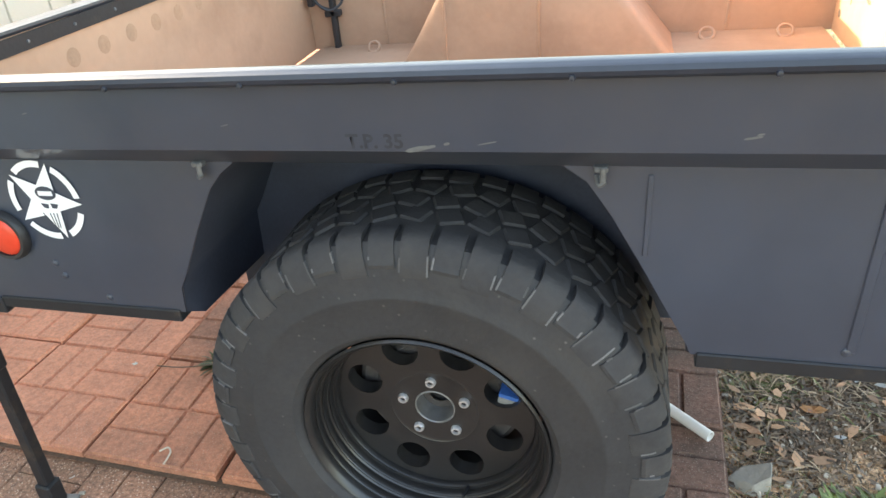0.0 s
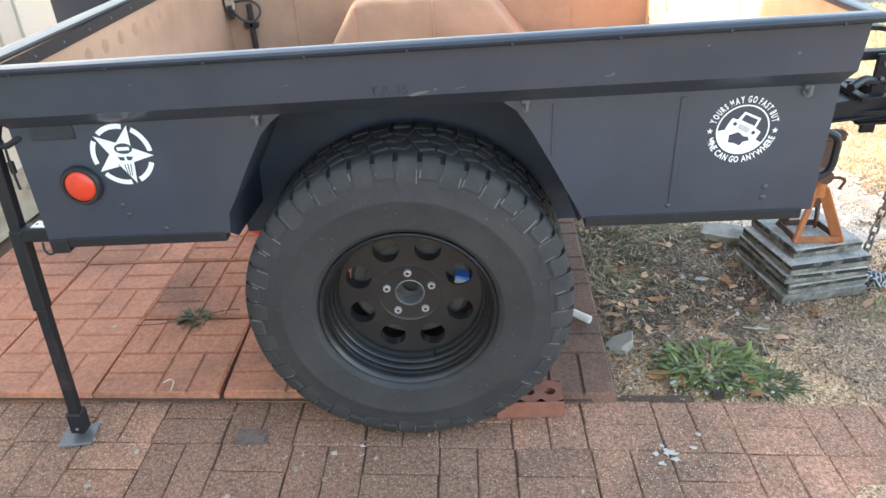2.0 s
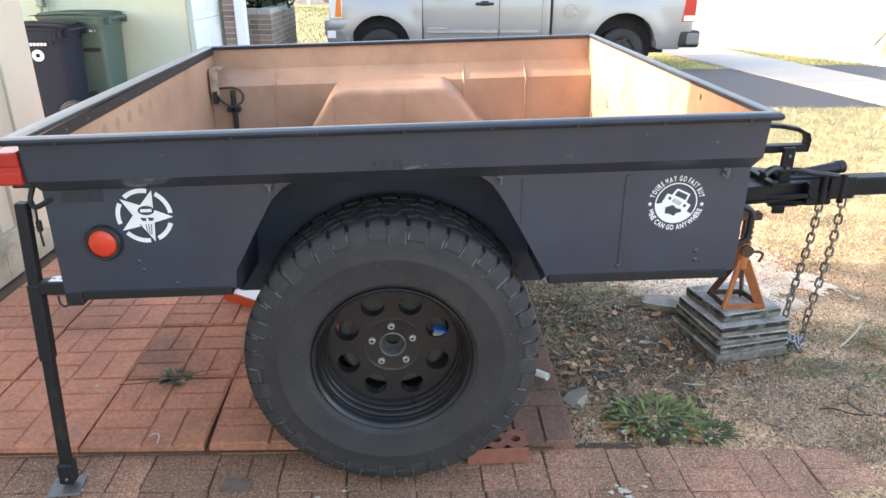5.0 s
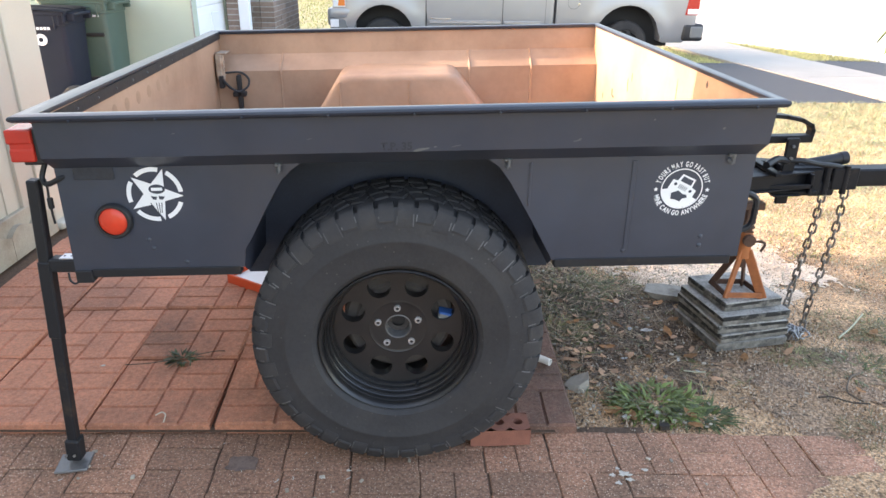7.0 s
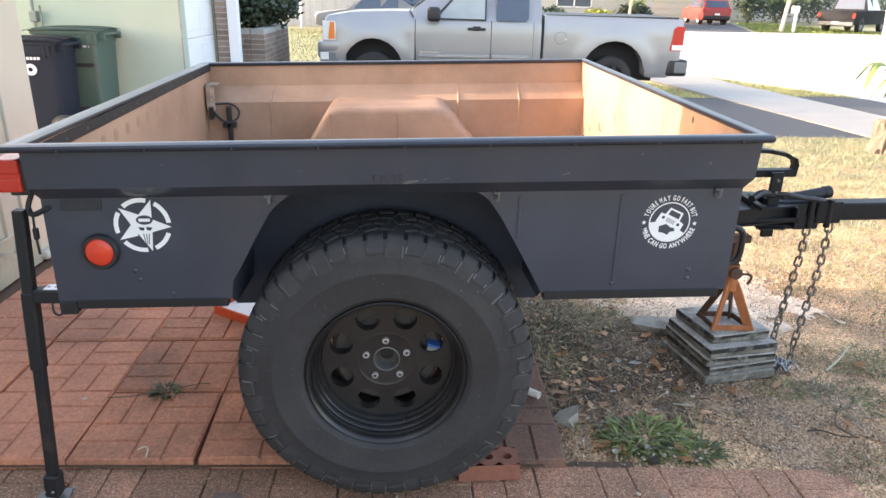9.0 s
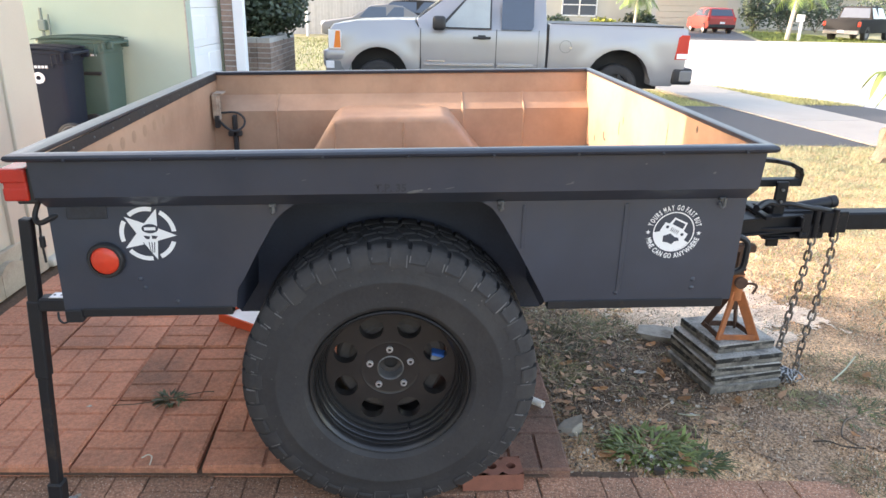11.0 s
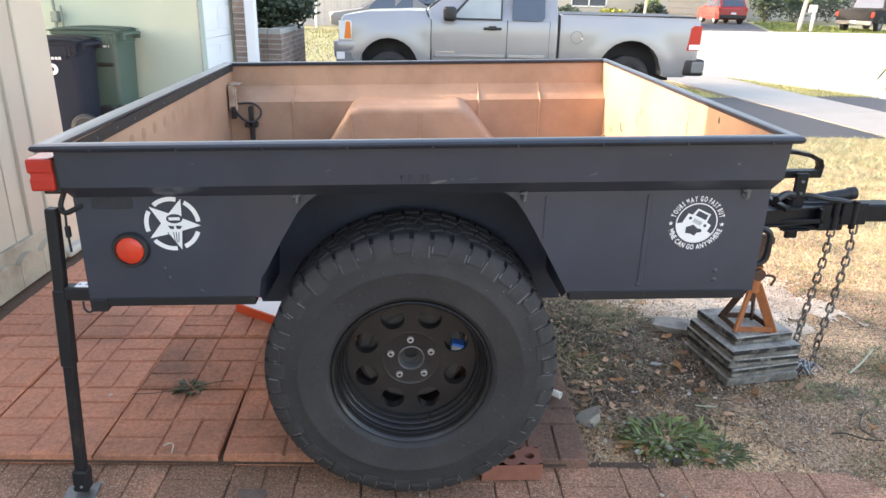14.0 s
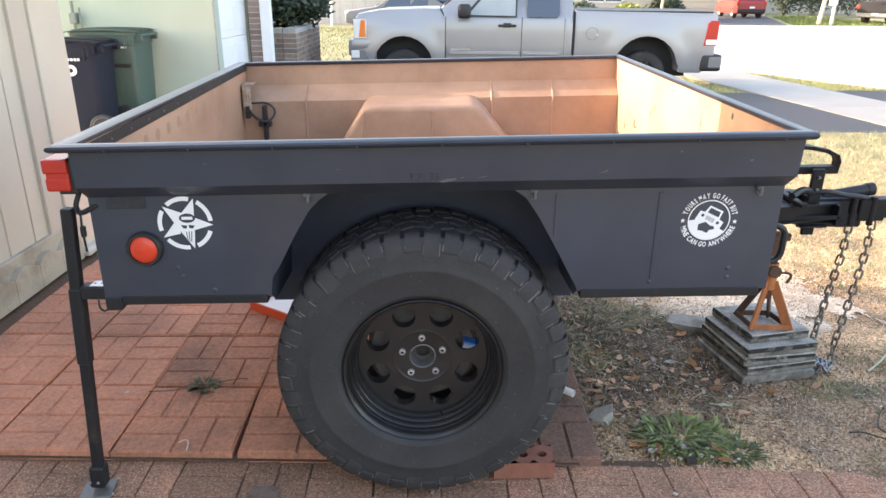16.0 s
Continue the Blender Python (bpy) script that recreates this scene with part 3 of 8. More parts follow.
poly("driveway", [(-2.6, 5.95), (5.62, 5.95), (5.03, 9.75), (-2.6, 9.75)], -0.09, ASPHALT, "dark asphalt driveway partly in shade", "road")
poly("driveway_apron", [(6.9, 7.0), (8.4, 6.4), (7.75, 10.0), (7.5, 10.35), (6.35, 10.35)], -0.10, ASPHALT, "dark asphalt driveway apron meeting the street", "road")
sheet("parking_strip", -2.15, 4.25, 9.752, 13.0, -0.15, ASPHALT, "dark asphalt parking strip under the pickup", "road", 0.3, 0.004)
poly("street", [(6.3, 13), (7.8, 10.4), (7.9, 9.0), (10.6, -20), (14, -80), (110, -80), (110, 36.9), (23, 36.6), (13.2, 35.6), (6.3, 15)], -0.13, STREET, "pale sunlit street", "road")
for k in range(14):
    bm = bmesh.new()
    y0_ = -14.4 + k * 1.6
    box(bm, 0.0, 1.44, y0_ + 0.006, y0_ + 1.594, -0.2, -0.07 - 0.003 * (k % 2), 0.008, m=Matrix.Translation((5.02, 9.8, 0)) @ Matrix.Rotation(0.153, 4, "Z"))
    tagged(part("sidewalk_slab" if k else "sidewalk", bm, WALK, None if not k else sidewalk), *(("pale concrete sidewalk along the street", "pavement", "", "structure") if not k else ()))
    if not k:
        sidewalk = bpy.data.objects["sidewalk"]
poly("side_pad", [(-5.6, 2.3), (-2.71, 2.3), (-2.71, 6.78), (-5.6, 6.78)], -0.10, WALK, "grey concrete pad beside the house under the bins", "pavement")
sheet("soil", 0.45, 5.7, -4.0, 6.0, -0.012, DIRT, "bare sandy soil with leaf litter and patchy grass", "ground", 0.06, 0.012)
sheet("paver_bed", -2.0, 0.80, -4.0, 0.2, -0.0065, JOINT, "sandy bed between the front pavers", "pavement", 0)
sheet("slab_bed", -2.7, 0.50, 0.15, 6.8, 0.012, JOINT, "dark sandy bed between the patio slabs", "pavement", 0)


def earth_patch(name, label, material, x0, x1, y0, y1, seed, cut, lift=0.004, step=0.014):
    """A thin ragged spread of other earth lying over the soil."""
    vs, fs, at = [], [], {}
    def put(i, j):
        if (i, j) not in at:
            x, y = x0 + step * i, y0 + step * j
            q = Vector((x, y, 0))
            at[i, j] = len(vs)
            vs.append((x, y, -0.012 + 0.012 * (noise.noise(q * 2.3) + 0.5 * noise.noise(q * 7)) + lift + 0.004 * noise.noise(q * 31)))
        return at[i, j]
    nx, ny = int((x1 - x0) / step), int((y1 - y0) / step)
    for i in range(nx):
        for j in range(ny):
            u, v = 2 * (i + 0.5) / nx - 1, 2 * (j + 0.5) / ny - 1
            q = Vector((x0 + step * i, y0 + step * j, seed))
            if noise.noise(q * 4) + 0.6 * noise.noise(q * 13) + 0.35 * noise.noise(q * 37) + 0.75 - 1.5 * (u * u + v * v) > cut:
                fs.append((put(i, j), put(i + 1, j), put(i + 1, j + 1), put(i, j + 1)))
    me = bpy.data.meshes.new(name)
    me.from_pydata(vs, [], fs)
    me.materials.append(material)
    return tagged(new(name, me), label, "soil", "", "stuff")


MOULD = mat("dark leaf mould", (0.205, 0.130, 0.075), 0.95, vary=0.42, scale=9, bump=1.0, fine=70, dirt=(0.09, 0.06, 0.042), dirt_scale=6, dirt_amount=0.5, dist=0.03, speck=(0.50, 0.39, 0.29), speck_scale=95, speck_size=0.15, grit=0.75, grit_scale=90)
DAMP = mat("damp grey-brown soil", (0.39, 0.247, 0.145), 0.9, vary=0.36, scale=8, bump=1.0, fine=70, dirt=(0.21, 0.14, 0.095), dirt_scale=5, dirt_amount=0.5, dist=0.02, speck=(0.58, 0.46, 0.35), speck_scale=95, speck_size=0.14, grit=0.7, grit_scale=90)
SAND = mat("pale dry sand", (0.70, 0.56, 0.43), 0.95, vary=0.25, scale=8, bump=0.9, fine=80, dist=0.02, dirt=(0.48, 0.36, 0.26), dirt_scale=5, dirt_amount=0.4, grit=0.3, grit_scale=90)
earth_patch("leaf_mould", "dark leaf mould beside the wheel", MOULD, 0.50, 1.42, 0.30, 1.42, 3.0, 0.02)
earth_patch("damp_soil", "damp grey-brown patch of trodden soil", DAMP, 0.95, 2.05, 0.10, 0.86, 7.0, 0.10, 0.003)
earth_patch("pale_sand", "pale dry sand past the trailer", SAND, 0.74, 2.3, 1.04, 2.05, 11.0, -0.08, 0.005)


def bevelled(w, d, h, b, name, material, skew=0.0):
    """A low block with its top edges rounded off, its top at z = 0."""
    vs = []
    for z, i in ((-h, 0.0), (-b, 0.0), (0.0, b)):
        vs += [(-w / 2 + i, -d / 2 + i, z), (w / 2 - i, -d / 2 + i, z), (w / 2 - i, d / 2 - i, z), (-w / 2 + i, d / 2 - i, z)]
    vs = [(x + skew * y, y, z) for x, y, z in vs]
    fs = [(8, 9, 10, 11)]
    for a in (0, 4):
        fs += [(a + i, a + (i + 1) % 4, a + 4 + (i + 1) % 4, a + 4 + i) for i in range(4)]
    me = bpy.data.meshes.new(name)
    me.from_pydata(vs, [], fs)
    me.materials.append(material)
    return me


def piece(name, me, parent, x, y, z, tilt=(0, 0), turn=0.0):
    ob = new(name, me)
    ob.matrix_world = Matrix.Translation((x, y, z)) @ Euler((tilt[0], tilt[1], turn)).to_matrix().to_4x4()
    ob.parent = parent
    return ob


# embossed patio slabs, each a square with four pairs of brick faces
def slab_mesh(flip, skew=-0.015, wide=1.0, material=BRICK_RED):
    S, q = 0.403, 0.2015
    def depth(x, y):
        i, j = min(1, int((x + q) / q)), min(1, int((y + q) / q))
        u, v = x + q - i * q, y + q - j * q
        if (i + j + flip) % 2:
            v = v % (q / 2) if v < q - 1e-6 else q / 2
            d = min(u, q - u, v, q / 2 - v)
        else:
            u = u % (q / 2) if u < q - 1e-6 else q / 2
            d = min(v, q - v, u, q / 2 - u)
        return -0.0065 if d < 0.004 else 0.0
    base = [0.0, 0.0035, 0.0075, q / 2 - 0.0075, q / 2 - 0.0035, q / 2 + 0.0035, q / 2 + 0.0075, q - 0.0075, q - 0.0035]
    g = [-q + c for c in base] + [c for c in base] + [q]
    n = len(g)
    vs = [(x * wide + skew * y, y * 0.963, depth(x, y)) for x in g for y in g]
    fs = [(i * n + j, (i + 1) * n + j, (i + 1) * n + j + 1, i * n + j + 1) for i in range(n - 1) for j in range(n - 1)]
    rim = [(i, 0) for i in range(n)] + [(n - 1, j) for j in range(1, n)] + [(i, n - 1) for i in range(n - 2, -1, -1)] + [(0, j) for j in range(n - 2, 0, -1)]
    o = len(vs)
    vs += [(vs[i * n + j][0], vs[i * n + j][1], -0.046) for i, j in rim]
    m = len(rim)
    for k in range(m):
        (i0, j0), (i1, j1) = rim[k], rim[(k + 1) % m]
        fs.append((i1 * n + j1, i0 * n + j0, o + k, o + (k + 1) % m))
    me = bpy.data.meshes.new("patio_slab")
    me.from_pydata(vs, [], fs)
    me.materials.append(material)
    return me


slab_bed = bpy.data.objects["slab_bed"]
SLAB = slab_mesh(1)
# columns at the wheel carry grime and painted shade in their colour
GRIME_SHADE_SLAB = slab_mesh(1, -0.03, 0.975, BRICK_GRIME_SHADE)
NARROW = [slab_mesh(1, sk, 0.962, m) for sk, m in ((-0.06, BRICK_GRIME_SHADE), (-0.035, BRICK_MUD_SHADE), (0.0, BRICK_MUD_SHADE))]
rnd = random.Random(11)
for j in range(16):
    for i in range(-6, 3):
        x, y = -0.609 + 0.407 * (i + 0.5), 0.160 + 0.394 * (j + 0.5)
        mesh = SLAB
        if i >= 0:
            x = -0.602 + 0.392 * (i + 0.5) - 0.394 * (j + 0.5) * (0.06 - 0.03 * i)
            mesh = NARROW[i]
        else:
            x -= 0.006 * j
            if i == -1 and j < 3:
                mesh, x = GRIME_SHADE_SLAB, x - 0.007
        if x < -1.98 and y < 2.2 or x < -4.3:
            continue
        if j > 2 and i > 0 and j > 3:
            continue
        z = 0.036 + rnd.uniform(-0.004, 0.004) + (0.010 if (i == -1 and j == 2) else 0) + (0.006 if i == -1 and j == 1 else 0)
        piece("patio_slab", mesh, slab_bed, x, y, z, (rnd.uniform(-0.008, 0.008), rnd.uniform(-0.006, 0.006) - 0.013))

# front pavers: pairs in basket weave, and upright ones along the soil
paver_bed = bpy.data.objects["paver_bed"]
LIE = bevelled(0.2, 0.0965, 0.05, 0.003, "paver", PAVER, -0.05)
STAND = bevelled(0.0995, 0.194, 0.05, 0.003, "paver", PAVER, -0.05)
GRIME_SHADE_LIE = bevelled(0.2, 0.0965, 0.05, 0.003, "paver", PAVER_GRIME_SHADE, -0.05)
GRIME_SHADE_STAND = bevelled(0.0995, 0.194, 0.05, 0.003, "paver", PAVER_GRIME_SHADE, -0.05)
for j in range(-9, 2):
    for i in range(-11, 9):
        x, y = -0.35 + 0.205 * (i + 0.5), -0.017 + 0.197 * (j - 0.5)
        x, y = x - 0.05 * y, y - 0.013 * x
        if x < -1.95 or x > 1.45 or x > 0.5 and y > 0.16 or y < -1.3:
            continue
        z = rnd.uniform(-0.003, 0.002) - (0.012 * max(0, x - 0.6))
        # oval beside the tyre: pavers with grime and wheel shade in their colour
        near_tyre = math.hypot((x + 0.30) / 0.62, (y + 0.05) / 0.26) < 0.75 + 0.5 * ((i * 7 + j * 5) % 11) / 11
        if (i + j) % 2:
            for k in (-1, 1):
                piece("paver", GRIME_SHADE_LIE if near_tyre else LIE, paver_bed, x, y + k * 0.0495, z + rnd.uniform(-0.0015, 0.0015), (rnd.uniform(-0.01, 0.01), rnd.uniform(-0.008, 0.008)), rnd.uniform(-0.006, 0.006) - 0.013)
        else:
            for k in (-1, 1):
                piece("paver", GRIME_SHADE_STAND if near_tyre else STAND, paver_bed, x + k * 0.0512, y, z + rnd.uniform(-0.0015, 0.0015), (rnd.uniform(-0.008, 0.008), rnd.uniform(-0.01, 0.01)), rnd.uniform(-0.006, 0.006) - 0.013)

# the same pavers, farther back behind the walker
vs, fs = [], []
for j in range(-20, -6):
    for i in range(-8, 8):
        x, y = -0.35 + 0.205 * (i + 0.5), -0.03 + 0.197 * (j - 0.5)
        x -= 0.05 * y
        if y >= -1.3 or x < -1.93 or x > 1.1 or y < -3.9:
            continue
        for k in (-1, 1):
            lie = (i + j) % 2
            w, d = (0.2, 0.0965) if lie else (0.0995, 0.194)
            cx, cy, z = (x, y + k * 0.0495) if lie else (x + k * 0.0512, y), 0, rnd.uniform(-0.004, 0.003)
            cx, cy = cx
            o = len(vs)
            for zz, q in ((-0.05, 0.0), (z - 0.003, 0.0), (z, 0.003)):
                vs += [(cx + sx * (w / 2 - q) - 0.05 * sy * d / 2, cy + sy * (d / 2 - q), zz) for sx, sy in ((-1, -1), (1, -1), (1, 1), (-1, 1))]
            fs.append((o + 8, o + 9, o + 10, o + 11))
            for b in (0, 4):
                fs += [(o + b + n, o + b + (n + 1) % 4, o + b + 4 + (n + 1) % 4, o + b + 4 + n) for n in range(4)]
me = bpy.data.meshes.new("rear_pavers")
me.from_pydata(vs, [], fs)
me.materials.append(PAVER)
ob = new("rear_pavers", me)
tagged(ob, "weathered tan pavers continuing behind the walker", "pavers", "", "stuff")

# ---- plants and litter ----
def scatter(name, label, category, material, items, parent=None):
    """Many small flat blades or leaves in one mesh: items of place, heading, length, width, bend, lift."""
    vs, fs = [], []
    for (x, y, z), head, ln, wd, lift, droop in items:
        c, s = math.cos(head), math.sin(head)
        o = len(vs)
        for t, w in ((0.0, 0.7), (0.5, 1.0), (1.0, 0.08)):
            r = ln * t * math.cos(lift)
            h = ln * t * math.sin(lift) - droop * ln * t * t
            for k in (-1, 1):
                vs.append((x + c * r - s * k * wd * w / 2, y + s * r + c * k * wd * w / 2, z + h + 0.15 * wd * (k > 0)))
        fs += [(o, o + 1, o + 3, o + 2), (o + 2, o + 3, o + 5, o + 4)]
    me = bpy.data.meshes.new(name)
    me.from_pydata(vs, [], fs)
    me.materials.append(material)
    ob = new(name, me)
    if parent:
        ob.parent = parent
    return tagged(ob, label, category, "", "stuff")


STRAW = mat("dry grass blade", (0.405, 0.39, 0.275), 0.8, vary=0.2, scale=4, bump=0, rand=0.4)
BLADE = mat("green grass blade", (0.105, 0.130, 0.032), 0.5, vary=0.25, scale=4, bump=0, rand=0.5)
SUNNY = mat("sunny lawn blade", (0.20, 0.25, 0.07), 0.8, vary=0.25, scale=1, bump=0, rand=0.35)
PALE_GRASS = mat("pale lawn blade", (0.31, 0.335, 0.205), 0.7, vary=0.25, scale=3, bump=0, rand=0.35)
VERGE = mat("sunburnt verge grass", (0.50, 0.47, 0.22), 0.8, vary=0.25, scale=2, bump=0, rand=0.35)
DEAD = mat("dead brown leaf", (0.30, 0.185, 0.115), 0.8, vary=0.25, scale=20, bump=0, rand=0.6)
DARKLEAF = mat("grey brown litter", (0.098, 0.072, 0.052), 0.9, vary=0.25, scale=20, bump=0, rand=0.7)
rv = random.Random(21)


def lawn(n, x0, x1, y0, y1, name, label, material, ln=(0.02, 0.05), keep=lambda x, y: True, z=-0.01, wd=0.004):
    it = []
    while len(it) < n:
        x, y = rv.uniform(x0, x1), rv.uniform(y0, y1)
        if keep(x, y):
            it.append(((x, y, z), rv.uniform(0, 6.28), rv.uniform(*ln), wd * rv.uniform(0.7, 1.4), rv.uniform(0.3, 1.2), rv.uniform(0, 0.5)))
    return scatter(name, label, "grass", material, it)


def patchy(x, y):
    return noise.noise(Vector((x * 0.9, y * 0.9, 3))) + 0.5 * noise.noise(Vector((x * 2.7, y * 2.7, 9))) + 0.32 * (y - 1.35) + 0.12 * (x - 1.8) > rv.uniform(-0.25, 0.35)


lawn(90000, 0.75, 5.6, 1.2, 5.95, "dry_grass", "patchy dry yellow lawn grass", STRAW, (0.012, 0.034), patchy, wd=0.003)
lawn(44000, 0.75, 5.6, 1.6, 5.95, "green_grass", "green blades among the dry lawn", SUNNY, (0.012, 0.036), patchy, wd=0.003)
lawn(38000, 1.2, 5.6, 2.6, 5.95, "dry_grass", "thicker tufts of pale lawn grass", PALE_GRASS, (0.03, 0.07), lambda x, y: noise.noise(Vector((x * 3.1, y * 3.1, 7))) + 0.3 * (y - 3.6) > rv.uniform(-0.3, 0.3), wd=0.0032)
lawn(9000, 4.2, 5.05, 9.85, 12.2, "dry_grass", "dry grass strip behind the pickup", VERGE, (0.05, 0.1), z=-0.16, wd=0.012)
lawn(16000, 5.9, 7.9, 10.2, 13.4, "dry_grass", "dry grass verge along the street", VERGE, (0.05, 0.12), lambda x, y: x > 6.42 - 0.155 * (y - 10.3) and x < 7.6 - 0.56 * (y - 10.4), z=-0.14, wd=0.012)
lawn(9000, 17.5, 26.5, 36.7, 52, "green_grass", "bright green lawn across the street", SUNNY, (0.08, 0.16), lambda x, y: x > 18.3 + 0.36 * (y - 36.7), z=-0.15, wd=0.05)
lawn(9000, -7.5, -1.5, 13.2, 30, "green_grass", "green lawn in front of the planter", BLADE, (0.05, 0.1), z=-0.16, wd=0.02)


def clump(x, y, r, n, name, label, ln, wd=0.006, material=None):
    it = []
    for _ in range(n):
        a, d = rv.uniform(0, 6.28), r * math.sqrt(rv.random())
        it.append(((x + d * math.cos(a) * 1.5, y + d * math.sin(a), -0.008), a + rv.uniform(-0.9, 0.9), rv.uniform(*ln), wd * rv.uniform(0.6, 1.5), rv.uniform(0.05, 0.7), rv.uniform(0.1, 0.5)))
    return tagged(scatter(name, label, "weeds", material or BLADE, it), kind="stuff" if material or n not in (90, 110, 900) else "thing")


def weeds(x, y, r, n, label, ln, wd=0.006, z=-0.008, material=None):
    ob = clump(x, y, r, n, "weed_clump", label, ln, wd, material)
    ob.location.z = z + 0.008
    return ob


weeds(0.885, 0.335, 0.098, 420, "spreading green grass weed clump on bare soil", (0.03, 0.085), 0.010)
weeds(1.02, 0.258, 0.058, 130, "smaller straggly grass weed at the paver edge", (0.03, 0.09), 0.007)
weeds(-0.83, 0.55, 0.030, 90, "small green weed tuft in a slab joint", (0.025, 0.06), 0.007, 0.036)
for x, y, r, n in ((0.66, 1.05, 0.16, 260), (0.78, 1.3, 0.16, 260), (0.62, 0.8, 0.1, 120), (2.05, 0.85, 0.14, 160), (1.75, 0.55, 0.1, 70), (2.2, 0.5, 0.14, 120), (2.3, 1.2, 0.16, 160)):
    weeds(x, y, r, n, "thin low grass tuft on the sandy soil", (0.02, 0.07), 0.005)
OLIVE = mat("olive grass blade", (0.155, 0.135, 0.058), 0.7, vary=0.3, scale=6, bump=0, rand=0.5)
for x, y, r, n in ((1.9, 0.9, 0.13, 420), (1.53, 0.65, 0.07, 200), (1.74, 0.61, 0.11, 330), (2.06, 0.83, 0.12, 330), (1.60, 0.17, 0.10, 220), (2.44, 1.7, 0.22, 600), (2.2, 0.35, 0.16, 330)):
    weeds(x, y, r, n, "low patch of olive grass on the sandy soil", (0.015, 0.05), 0.0035, material=OLIVE)
for x, y, r, n, ln in ((0.62, 1.10, 0.13, 620, (0.04, 0.11)), (0.80, 1.22, 0.11, 420, (0.03, 0.09)), (0.70, 0.92, 0.10, 320, (0.03, 0.08)), (0.60, 0.84, 0.09, 260, (0.03, 0.09)), (0.98, 1.24, 0.08, 200, (0.03, 0.07))):
    weeds(x, y, r, n, "shaggy olive grass tuft with dry blades", ln, 0.0045, material=OLIVE)
it, it2 = [], []
for _ in range(9000):
    x, y = 0.52 + abs(rv.gauss(0, 0.36)), rv.uniform(0.2, 1.7)
    dense = noise.noise(Vector((x * 5, y * 5, 2))) + 0.9 * (min(y, 1.1) - 0.45) - 1.6 * max(0, x - 1.15) - 4.5 * max(0, y - 1.14) * (x > 0.85)
    if dense > rv.uniform(-0.5, 0.7):
        (it if rv.random() < 0.22 else it2).append(((x, y, -0.004 + rv.uniform(0, 0.01)), rv.uniform(0, 6.28), rv.uniform(0.006, 0.030), rv.uniform(0.002, 0.010), rv.uniform(-0.05, 0.5), rv.uniform(-0.1, 0.3)))
it3, it4 = [], []
for _ in range(3200):
    x, y = 0.52 + abs(rv.gauss(0, 0.36)), rv.uniform(0.35, 1.5)
    if noise.noise(Vector((x * 4, y * 4, 6))) + 0.8 * (y - 0.7) < rv.uniform(-0.5, 0.5):
        continue
    (it3 if rv.random() < 0.78 else it4).append(((x, y, rv.uniform(-0.004, 0.006)), rv.uniform(0, 6.28), rv.uniform(0.03, 0.09), rv.uniform(0.002, 0.004), rv.uniform(0.0, 0.5), rv.uniform(0.1, 0.5)))
DULL_STRAW = mat("dull brown straw", (0.30, 0.215, 0.135), 0.85, vary=0.2, scale=8, bump=0, rand=0.5)
scatter("straw_litter", "loose dry straw lying on the soil", "grass", DULL_STRAW, it3)
scatter("thin_weeds", "thin green blades scattered over the soil", "weeds", BLADE, it4)
scatter("leaf_litter", "scattered dead brown leaves on soil", "leaves", DEAD, it)
scatter("twig_litter", "dark dry leaf scraps on the soil", "leaves", DARKLEAF, it2)
it5 = []
for _ in range(110):
    x, y = 0.56 + abs(rv.gauss(0, 0.36)), rv.uniform(0.42, 1.3)
    if noise.noise(Vector((x * 5, y * 5, 2))) + 0.6 * (y - 0.5) > rv.uniform(-0.5, 0.5):
        it5.append(((x, y, rv.uniform(0.0, 0.01)), rv.uniform(0, 6.28), rv.uniform(0.025, 0.055), rv.uniform(0.014, 0.028), rv.uniform(-0.05, 0.35), rv.uniform(-0.1, 0.4)))
TAWNY = mat("tawny dry leaf", (0.30, 0.17, 0.095), 0.75, vary=0.3, scale=30, bump=0, rand=0.5)
scatter("tawny_leaves", "larger tawny dry leaves among the litter", "leaves", TAWNY, it5)
EARTH = mat("dark earth crumb", (0.20, 0.135, 0.09), 0.95, vary=0.3, scale=40, bump=0.2, rand=0.6)


def crumbs(name, label, material, n, spread, size):
    """Small broken grains, each a lopsided pyramid on the ground."""
    vs, fs = [], []
    for _ in range(n):
        x, y = spread()
        q, a = rv.uniform(*size), rv.uniform(0, 6.28)
        o = len(vs)
        for k in range(4):
            t = a + 1.57 * k
            e = q * rv.uniform(0.6, 1.3)
            vs.append((x + e * math.cos(t), y + e * math.sin(t), -0.012))
        vs.append((x + q * rv.uniform(-0.4, 0.4), y + q * rv.uniform(-0.4, 0.4), -0.004 + q * rv.uniform(0.5, 1.2)))
        fs += [(o + k, o + (k + 1) % 4, o + 4) for k in range(4)]
    me = bpy.data.meshes.new(name)
    me.from_pydata(vs, [], fs)
    me.materials.append(material)
    return tagged(new(name, me), label, "debris", "", "stuff")


def on_soil():
    while True:
        x, y = rv.uniform(0.55, 2.6), rv.uniform(-0.2, 1.9)
        if (y > 0.17 and x > 0.58 or x > 1.45) and noise.noise(Vector((x * 3.3, y * 3.3, 5))) > rv.uniform(-0.7, 0.5):
            return x, y


crumbs("earth_crumbs", "dark crumbs of earth over the bare soil", EARTH, 7000, on_soil, (0.0015, 0.0048))
PALE_GRIT = mat("pale sand grit", (0.50, 0.41, 0.32), 0.95, vary=0.3, scale=40, bump=0.2, rand=0.4)
crumbs("sand_grit", "pale sandy grit over the bare soil", PALE_GRIT, 5000, on_soil, (0.0015, 0.0045))
it6, it7 = [], []
